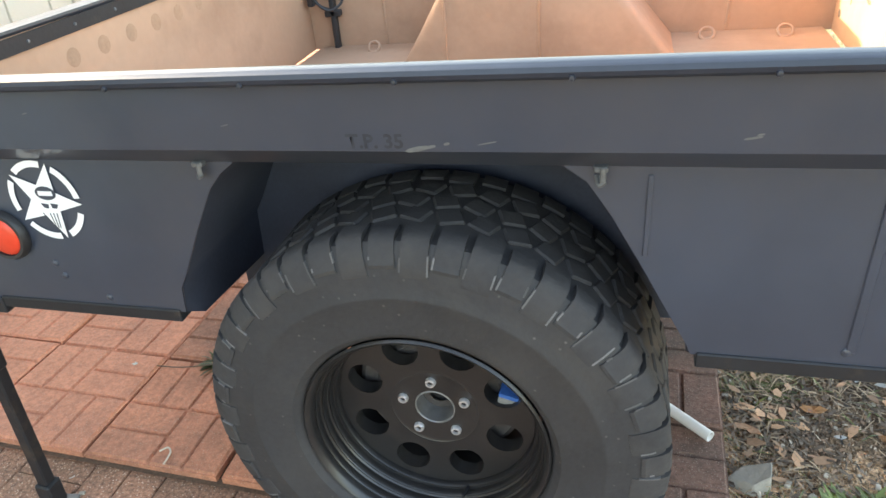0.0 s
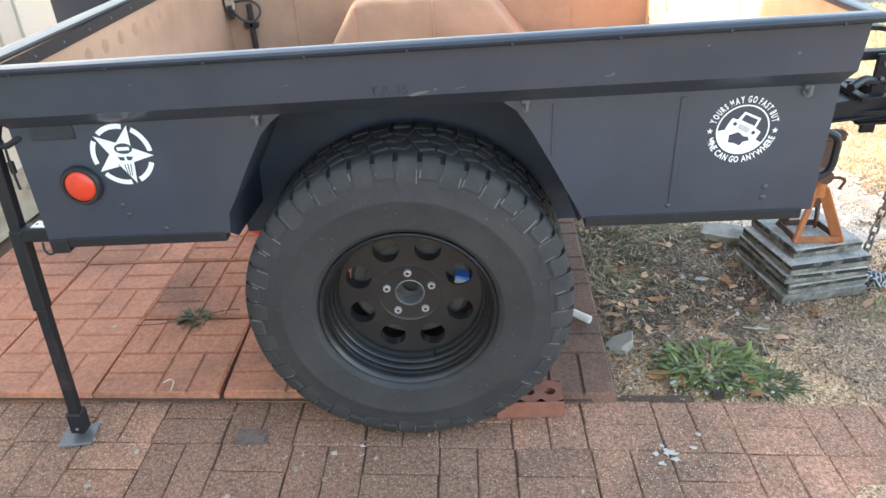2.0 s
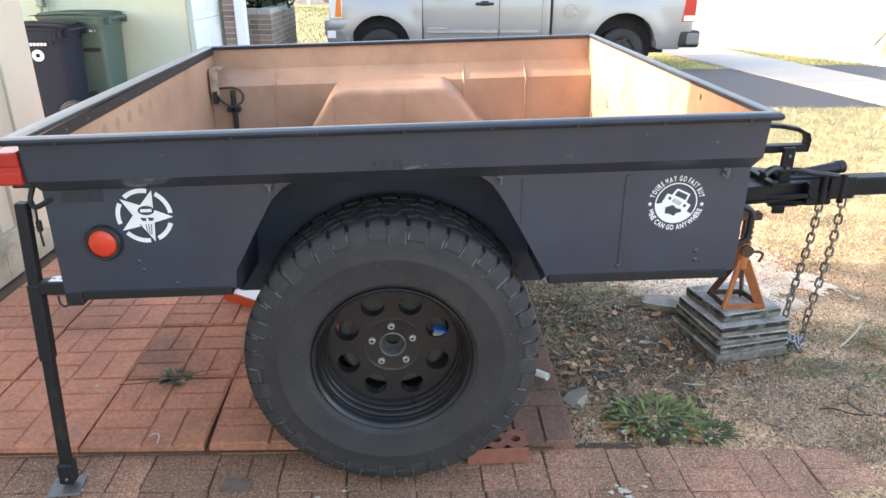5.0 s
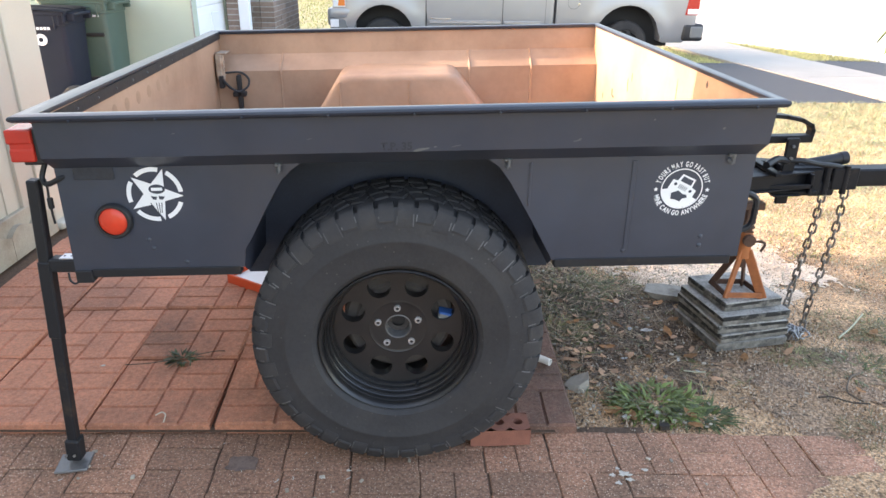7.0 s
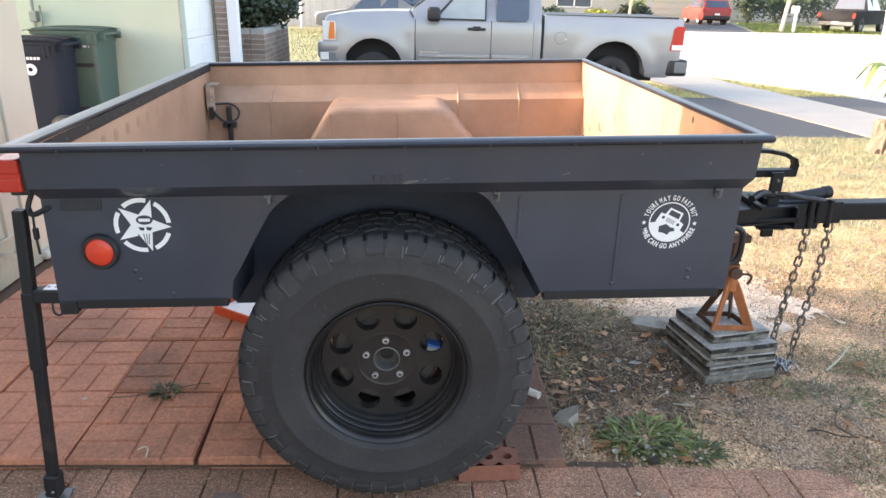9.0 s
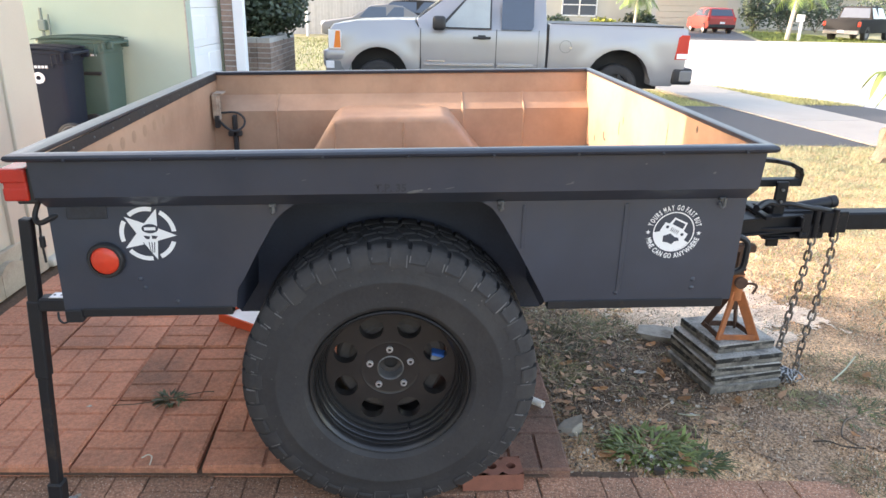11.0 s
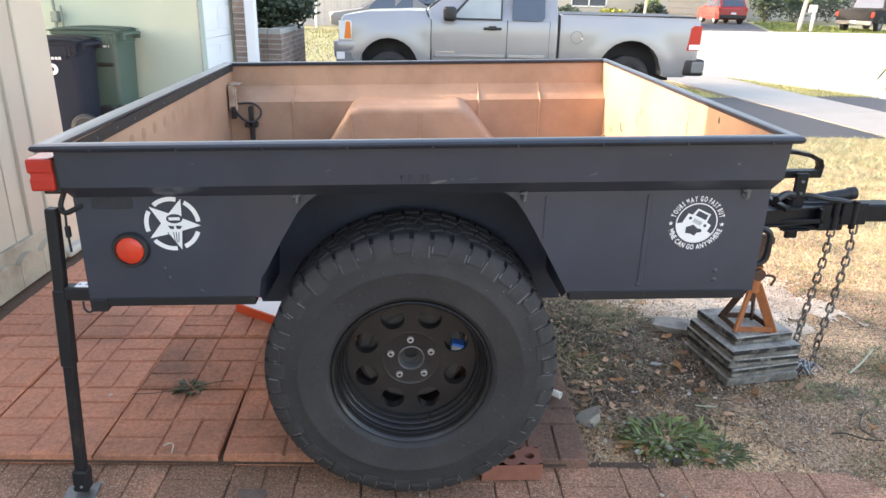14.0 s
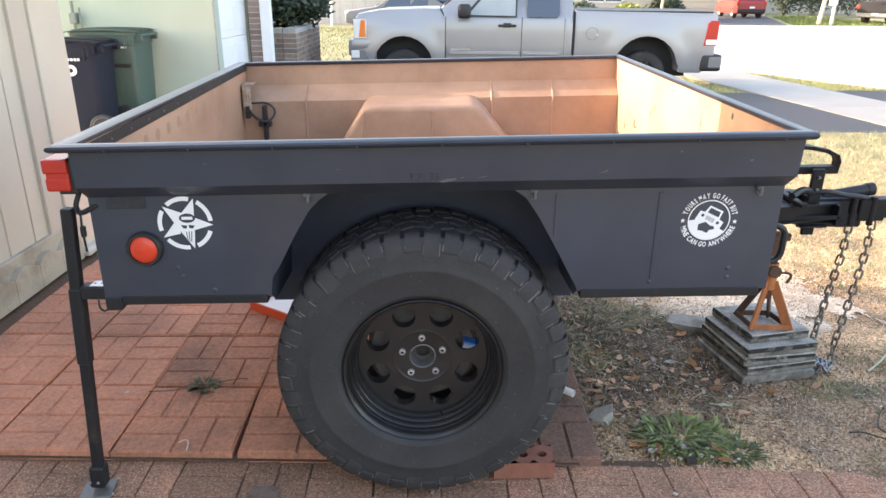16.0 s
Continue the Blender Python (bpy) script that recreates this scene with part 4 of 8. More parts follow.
for _ in range(1500):
    x, y = on_soil()
    if rv.random() < 0.30 + 0.5 * (x < 1.35):
        (it6 if rv.random() < 0.42 else it7).append(((x, y, rv.uniform(-0.003, 0.006)), rv.uniform(0, 6.28), rv.uniform(0.006, 0.028), rv.uniform(0.0016, 0.006), rv.uniform(-0.05, 0.3), rv.uniform(-0.1, 0.3)))
SHRED = mat("pale dry shred", (0.60, 0.50, 0.37), 0.85, vary=0.2, scale=30, bump=0, rand=0.35)
scatter("pale_shreds", "pale dry shreds and splinters on the soil", "debris", SHRED, it6)
scatter("dark_twigs", "short dark twigs lying on the soil", "twigs", DARKLEAF, it7)
PALE = mat("pale chip", (0.50, 0.43, 0.34), 0.9, vary=0.2, scale=30, bump=0.2, rand=0.3)
bm = bmesh.new()
for _ in range(110):
    x, y = (0.58 + abs(rv.gauss(0, 0.55)), rv.uniform(0.15, 1.6)) if rv.random() < 0.8 else (rv.uniform(-1.2, 1.0), rv.uniform(-0.25, 0.13))
    s = rv.uniform(0.003, 0.009)
    box(bm, -s, s, -s * 0.7, s * 0.7, -s * 0.3, s * 0.5, s * 0.2, m=Matrix.Translation((x, y, 0.003)) @ Matrix.Rotation(rv.uniform(0, 6), 4, "Z"))
for _ in range(16):
    x, y, s = 0.56 + abs(rv.gauss(0, 0.4)), rv.uniform(0.2, 1.5), rv.uniform(0.005, 0.013)
    box(bm, -s, s, -s * 0.45, s * 0.45, -0.002, 0.004, 0.001, m=Matrix.Translation((x, y, 0.002)) @ Euler((rv.uniform(-0.3, 0.3), rv.uniform(-0.3, 0.3), rv.uniform(0, 6))).to_matrix().to_4x4())
single("pale_chips", bm, PALE, "pale chips and specks on soil and pavers", "debris", kind="stuff")
ORANGE_LEAF = mat("brown dead leaf", (0.46, 0.235, 0.10), 0.75, vary=0.25, scale=30, bump=0, rand=0.3)


def dead_leaf(x, y, s, turn, z=0.004, material=None, name="dead_leaf", label="curled orange-brown dead leaf on the ground", category="leaf", group="fallen leaves"):
    bm = bmesh.new()
    out = [(-1, 0), (-0.6, 0.35), (0, 0.5), (0.5, 0.3), (1, 0), (0.5, -0.33), (0, -0.45), (-0.6, -0.3)]
    v = [bm.verts.new((a * s, b * s, 0.12 * s * (abs(a) + abs(b)) + 0.25 * s * noise.noise(Vector((a * 2 + x * 9, b * 2 + y * 9, 0))))) for a, b in out]
    c0 = bm.verts.new((0, 0, 0))
    for i in range(8):
        bm.faces.new((v[i], v[(i + 1) % 8], c0))
    bmesh.ops.solidify(bm, geom=bm.faces[:], thickness=0.0015)
    ob = single(name, bm, material or ORANGE_LEAF, label, category, group)
    ob.matrix_world = Matrix.Translation((x, y, z)) @ Matrix.Rotation(turn, 4, "Z")


for x, y, s, a in ((1.25, 0.72, 0.03, 0.9), (0.88, 0.88, 0.03, 2.2), (1.08, 0.82, 0.035, 1.6), (0.80, 0.70, 0.03, 0.1), (0.92, 1.1, 0.03, 2.8), (1.12, 1.08, 0.035, 0.8), (0.72, 0.28, 0.035, 0.3), (0.78, 0.25, 0.03, 1.5), (0.98, 0.26, 0.028, 2.0), (1.11, 0.63, 0.028, 0.2), (1.32, 0.62, 0.03, 1.1), (1.2, 1.0, 0.035, 2.0), (1.14, 0.93, 0.03, 0.5), (1.02, 0.75, 0.025, 1.0), (0.95, 0.62, 0.02, 2.6), (1.95, 0.82, 0.03, 0.7), (0.7, 0.9, 0.03, 0.4), (1.65, 0.4, 0.02, 1.9), (0.98, 0.2, 0.026, 2.9)):
    dead_leaf(x, y, s * 1.15, a)

PAPER = mat("dirty white paper", (0.60, 0.58, 0.54), 0.9, vary=0.15, scale=40, bump=0.2)
for x, y, s, a in ((0.995, 0.827, 0.028, 0.0), (0.929, 0.841, 0.018, 1.1), (0.866, 0.265, 0.018, 2.2), (0.845, 0.61, 0.016, 3.3), (1.052, 0.598, 0.015, 4.4), (1.102, 0.519, 0.014, 5.5), (0.758, 0.243, 0.02, 6.6)):
    dead_leaf(x, y, s, a, 0.006, PAPER, "paper_scrap", "crumpled dirty white scrap on the soil", "litter", "pale scraps")


def shrub(x, y, z0, rx, ry, rz, n, size, label, material=LEAF, name="shrub", trunk=True):
    s = empty(name, label, "plant", at=(x, y, z0))
    bm = bmesh.new()
    for k in range(7):
        a = k * 0.9
        tip = Vector((x + rx * 0.7 * math.cos(a), y + ry * 0.7 * math.sin(a), z0 + rz * rv.uniform(0.9, 1.6)))
        tube(bm, smooth_path([(x, y, z0), (x + 0.3 * rx * math.cos(a), y + 0.3 * ry * math.sin(a), z0 + rz * 0.5), tip], 4), 0.012 + 0.01 * (rx > 1), 5)
    part("branches", bm, DARKLEAF, s)
    vs, fs = [], []
    while len(fs) < n:
        d = Vector((rv.gauss(0, 1), rv.gauss(0, 1), rv.gauss(0, 1))).normalized()
        r = rv.random() ** 0.35 * (0.85 + 0.35 * noise.noise(d * 2.5 + Vector((x, y, 0))))
        p = Vector((x + d.x * rx * r, y + d.y * ry * r, z0 + rz + d.z * rz * r))
        u = Vector((rv.gauss(0, 1), rv.gauss(0, 1), rv.gauss(0, 0.6))).normalized()
        w = u.orthogonal().normalized() * size * 0.36
        u = u * size * rv.uniform(0.7, 1.3)
        o = len(vs)
        vs += [p, p + u * 0.5 + w, p + u, p + u * 0.5 - w]
        fs.append((o, o + 1, o + 2, o + 3))
    me = bpy.data.meshes.new("foliage")
    me.from_pydata([tuple(v) for v in vs], [], fs)
    me.materials.append(material)
    ob = new("foliage", me)
    ob.parent = s
    ob.matrix_parent_inverse = Matrix.Translation(s.location).inverted()
    return s


shrub(-2.50, 10.1, 0.72, 0.78, 0.8, 0.62, 5600, 0.085, "dense dark green shrub growing in the brick planter")
YELLOW_LEAF = mat("yellow-green leaf", (0.30, 0.30, 0.05), 0.5, vary=0.25, scale=6, bump=0.0, rand=0.3)
PALM_LEAF = mat("palm leaf", (0.16, 0.24, 0.07), 0.5, vary=0.2, scale=6, bump=0.0, rand=0.25)

# ---- house, wall base, bins and planter ----
def siding():
    """Cream wall along y with vertical grooves, its corner boards and its scalloped concrete base."""
    wall = bmesh.new()
    prof, y = [], -3.4
    while y < 1.66:
        prof += [(-1.98, y), (-1.98, y + 0.192), (-1.988, y + 0.195), (-1.988, y + 0.203)]
        y += 0.206
    # unseen top above 1.46 ends at y 0.73 to set the shadow line
    for z0, z1, ya, yb in ((0.03, 1.46, -9, 9), (1.46, 2.7, -9, 0.73)):
        pts = [p for p in prof if p[1] <= yb]
        a = [wall.verts.new((x, yy, z0)) for x, yy in pts]
        b = [wall.verts.new((x, yy, z1)) for x, yy in pts]
        for k in range(len(pts) - 1):
            wall.faces.new((a[k], a[k + 1], b[k + 1], b[k]))
    # backing wall, its unseen upper part and length placed to shape the sunlight
    box(wall, -2.15, -1.99, -3.4, 0.748, 0.03, 2.7)
    box(wall, -2.15, -1.99, 0.748, 1.99, 0.03, 1.46)
    w = single("wall_house", wall, CREAM, "cream wall with vertical grooved siding beside the patio", "wall", kind="structure")
    # darker board: the corner's shadow stripe is put into its colour
    bm = bmesh.new()
    box(bm, -1.99, -1.962, 1.655, 1.80, 0.05, 1.45, 0.003)
    part("corner_board", bm, CREAM_SHADE, w)
    bm = bmesh.new()
    box(bm, -2.16, -1.948, 1.80, 2.08, 0.05, 1.47, 0.004)
    part("corner_board", bm, CREAM, w)
    bm = bmesh.new()
    box(bm, -2.03, -1.90, 1.86, 2.04, 0.03, 0.075, 0.015, 2)
    part("corner_foot", bm, CONCRETE_PALE, w)
    for k in range(25):
        y0 = 1.86 - 0.205 * (k + 1)
        out = [(y0 + 0.002, 0.03), (y0 + 0.203, 0.03)]
        for n in range(9):
            t = n / 8
            out.append((y0 + 0.203 - 0.201 * t, 0.150 + 0.035 * math.sin(math.pi * t) * (0.5 + t)))
        bm = bmesh.new()
        prism(bm, out, "x", -1.957, -1.928)
        part("edging_block", bm, FOOT, w)
    bm = bmesh.new()
    box(bm, -1.99, -1.956, -3.4, 1.86, 0.03, 0.235, 0.004)
    part("wall_foot", bm, FOOT, w)
    return w


FOOT = mat("weathered beige wall foot", (0.42, 0.36, 0.275), 0.9, vary=0.2, scale=6, bump=0.5, fine=120, dirt=(0.25, 0.20, 0.145), dirt_scale=4, dirt_amount=0.45)
CREAM_SHADE = mat("cream corner board with shade tone", (0.47, 0.41, 0.33), 0.7, vary=0.05, scale=4, bump=0.1)
CONCRETE_PALE = mat("pale concrete", (0.50, 0.46, 0.39), 0.9, vary=0.15, scale=7, bump=0.5, fine=150)
siding()
HOOK_GREY = mat("weathered grey caulk", (0.30, 0.30, 0.28), 0.9, vary=0.3, scale=20, bump=0.4)
# wall height above view is chosen for where the house shadow ends
bm = bmesh.new()
box(bm, -12, -2.68, 6.8, 6.95, -0.15, 2.35)
box(bm, -2.82, -2.68, 6.95, 7.0, -0.15, 2.35)
g = single("wall_green", bm, GREEN_WALL, "pale green stucco house wall", "wall", kind="structure")
bm = bmesh.new()
box(bm, -2.685, -2.668, 6.785, 6.80, -0.15, 2.3, 0.003)
part("corner_trim", bm, HOOK_GREY, g)
# unseen flat roof, added so that the house shades the driveway
bm = bmesh.new()
box(bm, -12, -2.9, 6.96, 14, 2.2, 2.35)
single("ceiling", bm, WHITE, "plain white unseen roof added to shade the driveway", "roof", kind="structure")


def garage_door():
    d = tagged(new("door_1"), "white panelled door in the green house wall", "door", "", "structure")
    for r in range(5):
        bm = bmesh.new()
        z0 = -0.08 + r * 0.46
        box(bm, -2.76, -2.72, 6.98, 8.27, z0 + 0.003, z0 + 0.457, 0.003)
        for c in range(2):
            y0 = 7.0 + c * 0.63
            box(bm, -2.722, -2.712, y0 + 0.05, y0 + 0.58, z0 + 0.09, z0 + 0.37, 0.009)
        part("door_section", bm, WHITE, d)


garage_door()
bm = bmesh.new()
box(bm, -4.6, -4.4, 8.48, 14, -0.15, 2.35)
box(bm, -4.6, -2.70, 8.29, 8.46, -0.15, 2.35)
single("wall_front", bm, GREEN_WALL, "pale green stucco front wall past the door", "wall", kind="structure")
BRICK_OLD = mat("old brown brick", (0.25, 0.18, 0.145), 0.9, vary=0.25, scale=25, bump=0.5, rand=0.22, fine=160)
MORTAR = mat("grey mortar", (0.42, 0.40, 0.37), 0.95, vary=0.15, scale=20, bump=0.4)


def brickwork(name, label, boxes, parent=None, seed=1):
    """Courses of bricks on mortar: boxes of x0, x1, y0, y1, z0, z1."""
    bm = bmesh.new()
    for x0, x1, y0, y1, z0, z1 in boxes:
        box(bm, x0 + 0.006, x1 - 0.006, y0 + 0.006, y1 - 0.006, z0, z1 - 0.004)
    ob = single(name, bm, MORTAR, label, "masonry", kind="structure")
    rnd = random.Random(seed)
    for x0, x1, y0, y1, z0, z1 in boxes:
        n = int((z1 - z0) / 0.073)
        along_x = (x1 - x0) > (y1 - y0)
        a0, a1 = (x0, x1) if along_x else (y0, y1)
        w = (y1 - y0) if along_x else (x1 - x0)
        m = max(1, round((a1 - a0) / 0.21))
        st = (a1 - a0) / m
        full = bevelled(st - 0.010, w, 0.062, 0.003, "brick", BRICK_OLD) if along_x else bevelled(w, st - 0.010, 0.062, 0.003, "brick", BRICK_OLD)
        half = bevelled(st / 2 - 0.010, w, 0.062, 0.003, "brick", BRICK_OLD) if along_x else bevelled(w, st / 2 - 0.010, 0.062, 0.003, "brick", BRICK_OLD)
        for r in range(n):
            z = z0 + (r + 1) * 0.073 - 0.005
            cells = [(full, a0 + (i + 0.5) * st) for i in range(m)]
            if r % 2:
                cells = [(half, a0 + st / 4), *[(full, a0 + (i + 1) * st) for i in range(m - 1)], (half, a1 - st / 4)]
            for me, a in cells:
                o = rnd.uniform(-0.003, 0.003)
                p = (a, (y0 + y1) / 2 + o) if along_x else ((x0 + x1) / 2 + o, a)
                piece("brick", me, ob, *p, z)
    return ob


brickwork("brick_pier", "brown brick pier beside the garage door", [(-2.665, -2.50, 8.2, 8.37, -0.12, 1.9)], seed=3)
bm = bmesh.new()
box(bm, -2.495, -2.36, 8.16, 8.3, -0.12, 2.3, 0.006)
single("porch_post", bm, WHITE, "white painted porch post beside the brick pier", "post", kind="structure")
brickwork("planter_wall", "weathered brown brick planter box with a shrub", [(-3.7, -2.40, 9.0, 9.2, -0.14, 0.88), (-2.40, -2.20, 9.0, 11.0, -0.14, 0.88)], seed=5)
bm = bmesh.new()
box(bm, -3.68, -2.41, 9.21, 11.0, -0.1, 0.78)
single("planter_soil", bm, DIRT, "dark soil filling the brick planter", "soil", kind="structure")


GREY_PLASTIC = mat("scuffed grey plastic", (0.10, 0.105, 0.11), 0.6, vary=0.15, scale=20, bump=0.05)


def wheelie_bin(name, x, y, material, label, turn, h=1.06, w=0.58, d=0.72, marks=False):
    b = empty(name, label, "bin", "rubbish bins", at=(x, y, -0.1))
    M = Matrix.Translation((x, y, -0.1)) @ Matrix.Rotation(turn, 4, "Z")
    def P(n, bm, m, lab="", **k):
        for v in bm.verts:
            v.co = M @ v.co
        return part(n, bm, m, b, lab, **k)
    bm = bmesh.new()
    rows = []
    for z, s, yo in ((0.02, 0.80, 0.03), (0.5, 0.89, 0.015), (h - 0.17, 0.97, 0.0), (h - 0.165, 1.0, 0), (h - 0.07, 1.01, 0), (h - 0.065, 1.05, 0), (h - 0.03, 1.05, 0)):
        ww, dd, r = w * s / 2, d * s / 2, 0.05
        ring = []
        for sx, sy, a0 in ((1, 1, 0), (-1, 1, 90), (-1, -1, 180), (1, -1, 270)):
            for k in range(4):
                a = radians(a0 + 30 * k)
                ring.append(bm.verts.new((sx * (ww - r) + r * math.cos(a), sy * (dd - r) + r * math.sin(a) + yo, z)))
        rows.append(ring)
    for a, c in zip(rows, rows[1:]):
        for k in range(len(a)):
            bm.faces.new((a[k], a[(k + 1) % len(a)], c[(k + 1) % len(a)], c[k]))
    bm.faces.new(rows[0][::-1])
    bm.faces.new(rows[-1])
    P("body", bm, material, smooth=True)
    bm = bmesh.new()
    n = 8
    rows = []
    for i in range(n + 1):
        yy = -d * 0.56 + d * 1.12 * i / n
        zz = h - 0.030 + 0.024 * math.sin(math.pi * i / n) ** 0.5
        rows.append([bm.verts.new((sx * w * 0.56, yy, zz - (0.012 if abs(sx) > 0.9 else 0))) for sx in (-1, -0.9, -0.4, -0.36, 0.36, 0.4, 0.9, 1)])
        for v in rows[-1][3:5]:
            v.co.z += 0.010
    for a, c in zip(rows, rows[1:]):
        for k in range(len(a) - 1):
            bm.faces.new((a[k], a[k + 1], c[k + 1], c[k]))
    bmesh.ops.solidify(bm, geom=bm.faces[:], thickness=0.014)
    P("lid", bm, material)
    bm = bmesh.new()
    cyl(bm, (-w * 0.36, d * 0.6, h - 0.07), (w * 0.36, d * 0.6, h - 0.07), 0.016, seg=10)
    for sx in (-1, 1):
        box(bm, sx * w * 0.36 - 0.02, sx * w * 0.36 + 0.02, d * 0.48, d * 0.61, h - 0.13, h - 0.05, 0.008)
    P("handle", bm, material)
    for sx in (-1, 1):
        bm = bmesh.new()
        lathe(bm, [(0.02, sx * 0.27), (0.13, sx * 0.27), (0.145, sx * 0.275), (0.145, sx * 0.315), (0.13, sx * 0.32), (0.02, sx * 0.32)], axis="x", seg=24, centre=(0, d * 0.50, 0.145))
        wh = P("bin_wheel", bm, TRIM_BLACK)
        bm = bmesh.new()
        lathe(bm, [(0.106, sx * 0.318), (0.113, sx * 0.324), (0.120, sx * 0.318)], axis="x", seg=24, centre=(0, d * 0.50, 0.145))
        for v in bm.verts:
            v.co = M @ v.co
        part("wheel_rim", bm, GREY_PLASTIC, wh)
    # flutes under the handle, a lifting pocket and pale marks on the flank
    for k in range(3):
        bm = bmesh.new()
        yy = d * 0.36 + k * 0.045
        box(bm, w * 0.47, w * 0.515, yy - 0.010, yy + 0.010, h - 0.20 + 0.03 * k, h - 0.05, 0.006)
        P("flute", bm, material)
    if marks:
        for k in range(9):
            bm = bmesh.new()
            yy = -0.115 + k * 0.034 + (0.02 if k > 3 else 0)
            box(bm, w * 0.475, w * 0.503, yy - 0.011, yy + 0.011, h - 0.206, h - 0.180)
            P("label_bar", bm, WHITE_VINYL, "pale unreadable mark")
        bm = bmesh.new()
        lathe(bm, [(0.022, w * 0.490), (0.056, w * 0.494), (0.056, w * 0.46)], axis="x", seg=20, centre=(0, 0.085, h - 0.30))
        P("round_mark", bm, WHITE_VINYL, "pale round mark")
    else:
        bm = bmesh.new()
        box(bm, w * 0.44, w * 0.50, 0.09, 0.29, h - 0.405, h - 0.365, 0.018, 2)
        P("lift_pocket", bm, TRIM_BLACK)
        bm = bmesh.new()
        box(bm, w * 0.475, w * 0.500, 0.20, 0.26, h - 0.20, h - 0.18)
        P("label_bar", bm, WHITE_VINYL, "pale unreadable mark")
    return b


wheelie_bin("wheelie_bin", -3.86, 5.74, BIN_BLACK, "black plastic wheelie bin with pale lettering against the wall", -1.50, h=1.03, d=0.67, marks=True)
wheelie_bin("wheelie_bin", -3.72, 6.40, BIN_GREEN, "green plastic wheelie bin with closed lid by the wall", -1.54, h=1.10, w=0.60, d=0.69)
PIPE_GREY = mat("painted grey-green pipe", (0.20, 0.23, 0.20), 0.7, vary=0.2, scale=20, bump=0.1)
bm = bmesh.new()
cyl(bm, (-4.30, 6.74, 0.0), (-4.30, 6.74, 1.27), 0.018, seg=12)
box(bm, -4.34, -4.26, 6.71, 6.80, 1.02, 1.14, 0.01)
cyl(bm, (-4.22, 6.74, 0.9), (-4.22, 6.74, 1.20), 0.012, seg=10)
single("pipe_fitting", bm, PIPE_GREY, "grey pipe and box fixed to the green wall", "pipe")

# ---- trailer fittings ----
def text_mesh(s, size, spacing=1.0):
    cu = bpy.data.curves.new("lettering", "FONT")
    cu.body, cu.size, cu.align_x, cu.space_character = s, size, "CENTER", spacing
    cu.offset = size * 0.03
    cu.resolution_u = 2
    ob = bpy.data.objects.new("lettering", cu)
    scene.collection.objects.link(ob)
    bpy.context.view_layer.update()
    me = bpy.data.meshes.new_from_object(ob.evaluated_get(bpy.context.evaluated_depsgraph_get()))
    bpy.data.objects.remove(ob)
    return me


def flat(bm, pts, y, slot=0):
    """A flat shape of (x, z) points on a plane of constant y."""
    f = bm.faces.new([bm.verts.new((x, y, z)) for x, z in pts])
    f.material_index = slot
    return f


def ring_sector(bm, cx, cz, r0, r1, a0, a1, y, n=8):
    for k in range(n):
        a, b = radians(a0 + (a1 - a0) * k / n), radians(a0 + (a1 - a0) * (k + 1) / n)
        flat(bm, [(cx + r0 * math.cos(a), cz + r0 * math.sin(a)), (cx + r1 * math.cos(a), cz + r1 * math.sin(a)), (cx + r1 * math.cos(b), cz + r1 * math.sin(b)), (cx + r0 * math.cos(b), cz + r0 * math.sin(b))], y)


def star_decal():
    cx, cz, Rr, y = -0.605, 0.883, 0.0715, -0.0022
    bm = bmesh.new()
    tips = [68 - 72 * k for k in range(5)]
    for k, a in enumerate(tips):
        t = radians(a)
        w0, w1 = radians(a + 36), radians(a - 36)
        tip = (cx + Rr * math.cos(t), cz + Rr * math.sin(t))
        flat(bm, [tip, (cx + 0.029 * math.cos(w0), cz + 0.029 * math.sin(w0)), (cx, cz), (cx + 0.029 * math.cos(w1), cz + 0.029 * math.sin(w1))], y)
        ring_sector(bm, cx, cz, 0.0600, 0.0715, a - 72 + 9, a - 9 - (6 if k % 2 else 0), y, 7)
    d = tp("star_decal", bm, WHITE_VINYL, trailer, "white star-in-ring decal, worn at the edges")
    # dark emblem over the middle, plain shapes only
    n = 16
    marks = [[(cx + 0.006 + 0.021 * math.cos(2 * math.pi * k / n), cz + 0.014 + 0.0125 * math.sin(2 * math.pi * k / n)) for k in range(n)]]
    for dx in (-0.010, 0.010):
        marks.append([(cx + 0.006 + dx - 0.008, cz - 0.004), (cx + 0.006 + dx + 0.008, cz - 0.006), (cx + 0.006 + dx * 0.8 + 0.004, cz - 0.014), (cx + 0.006 + dx * 0.8 - 0.005, cz - 0.013)])
    for dx in (-0.020, -0.006, 0.001, 0.008, 0.024):
        marks.append([(cx + 0.006 + dx - 0.0012, cz - 0.022), (cx + 0.006 + dx + 0.0012, cz - 0.022), (cx + 0.006 + dx * 0.6 + 0.001, cz - 0.05), (cx + 0.006 + dx * 0.6 - 0.001, cz - 0.05)])
    for pts in marks:
        bm = bmesh.new()
        flat(bm, pts, y - 0.0006)
        part("emblem_mark", bm, BLACK, d, warp=tw)
    bm = bmesh.new()
    box(bm, cx - 0.008, cx + 0.020, y - 0.0016, y - 0.001, cz + 0.010, cz + 0.018)
    part("emblem_bar", bm, WHITE_VINYL, d, warp=tw)
    bm = bmesh.new()
    flat(bm, [(cx - 0.012, cz + 0.001), (cx + 0.024, cz + 0.001), (cx + 0.022, cz - 0.018), (cx + 0.014, cz - 0.045), (cx + 0.0, cz - 0.045), (cx - 0.009, cz - 0.018)], y - 0.0003)
    part("emblem_patch", bm, WHITE_VINYL, d, warp=tw)


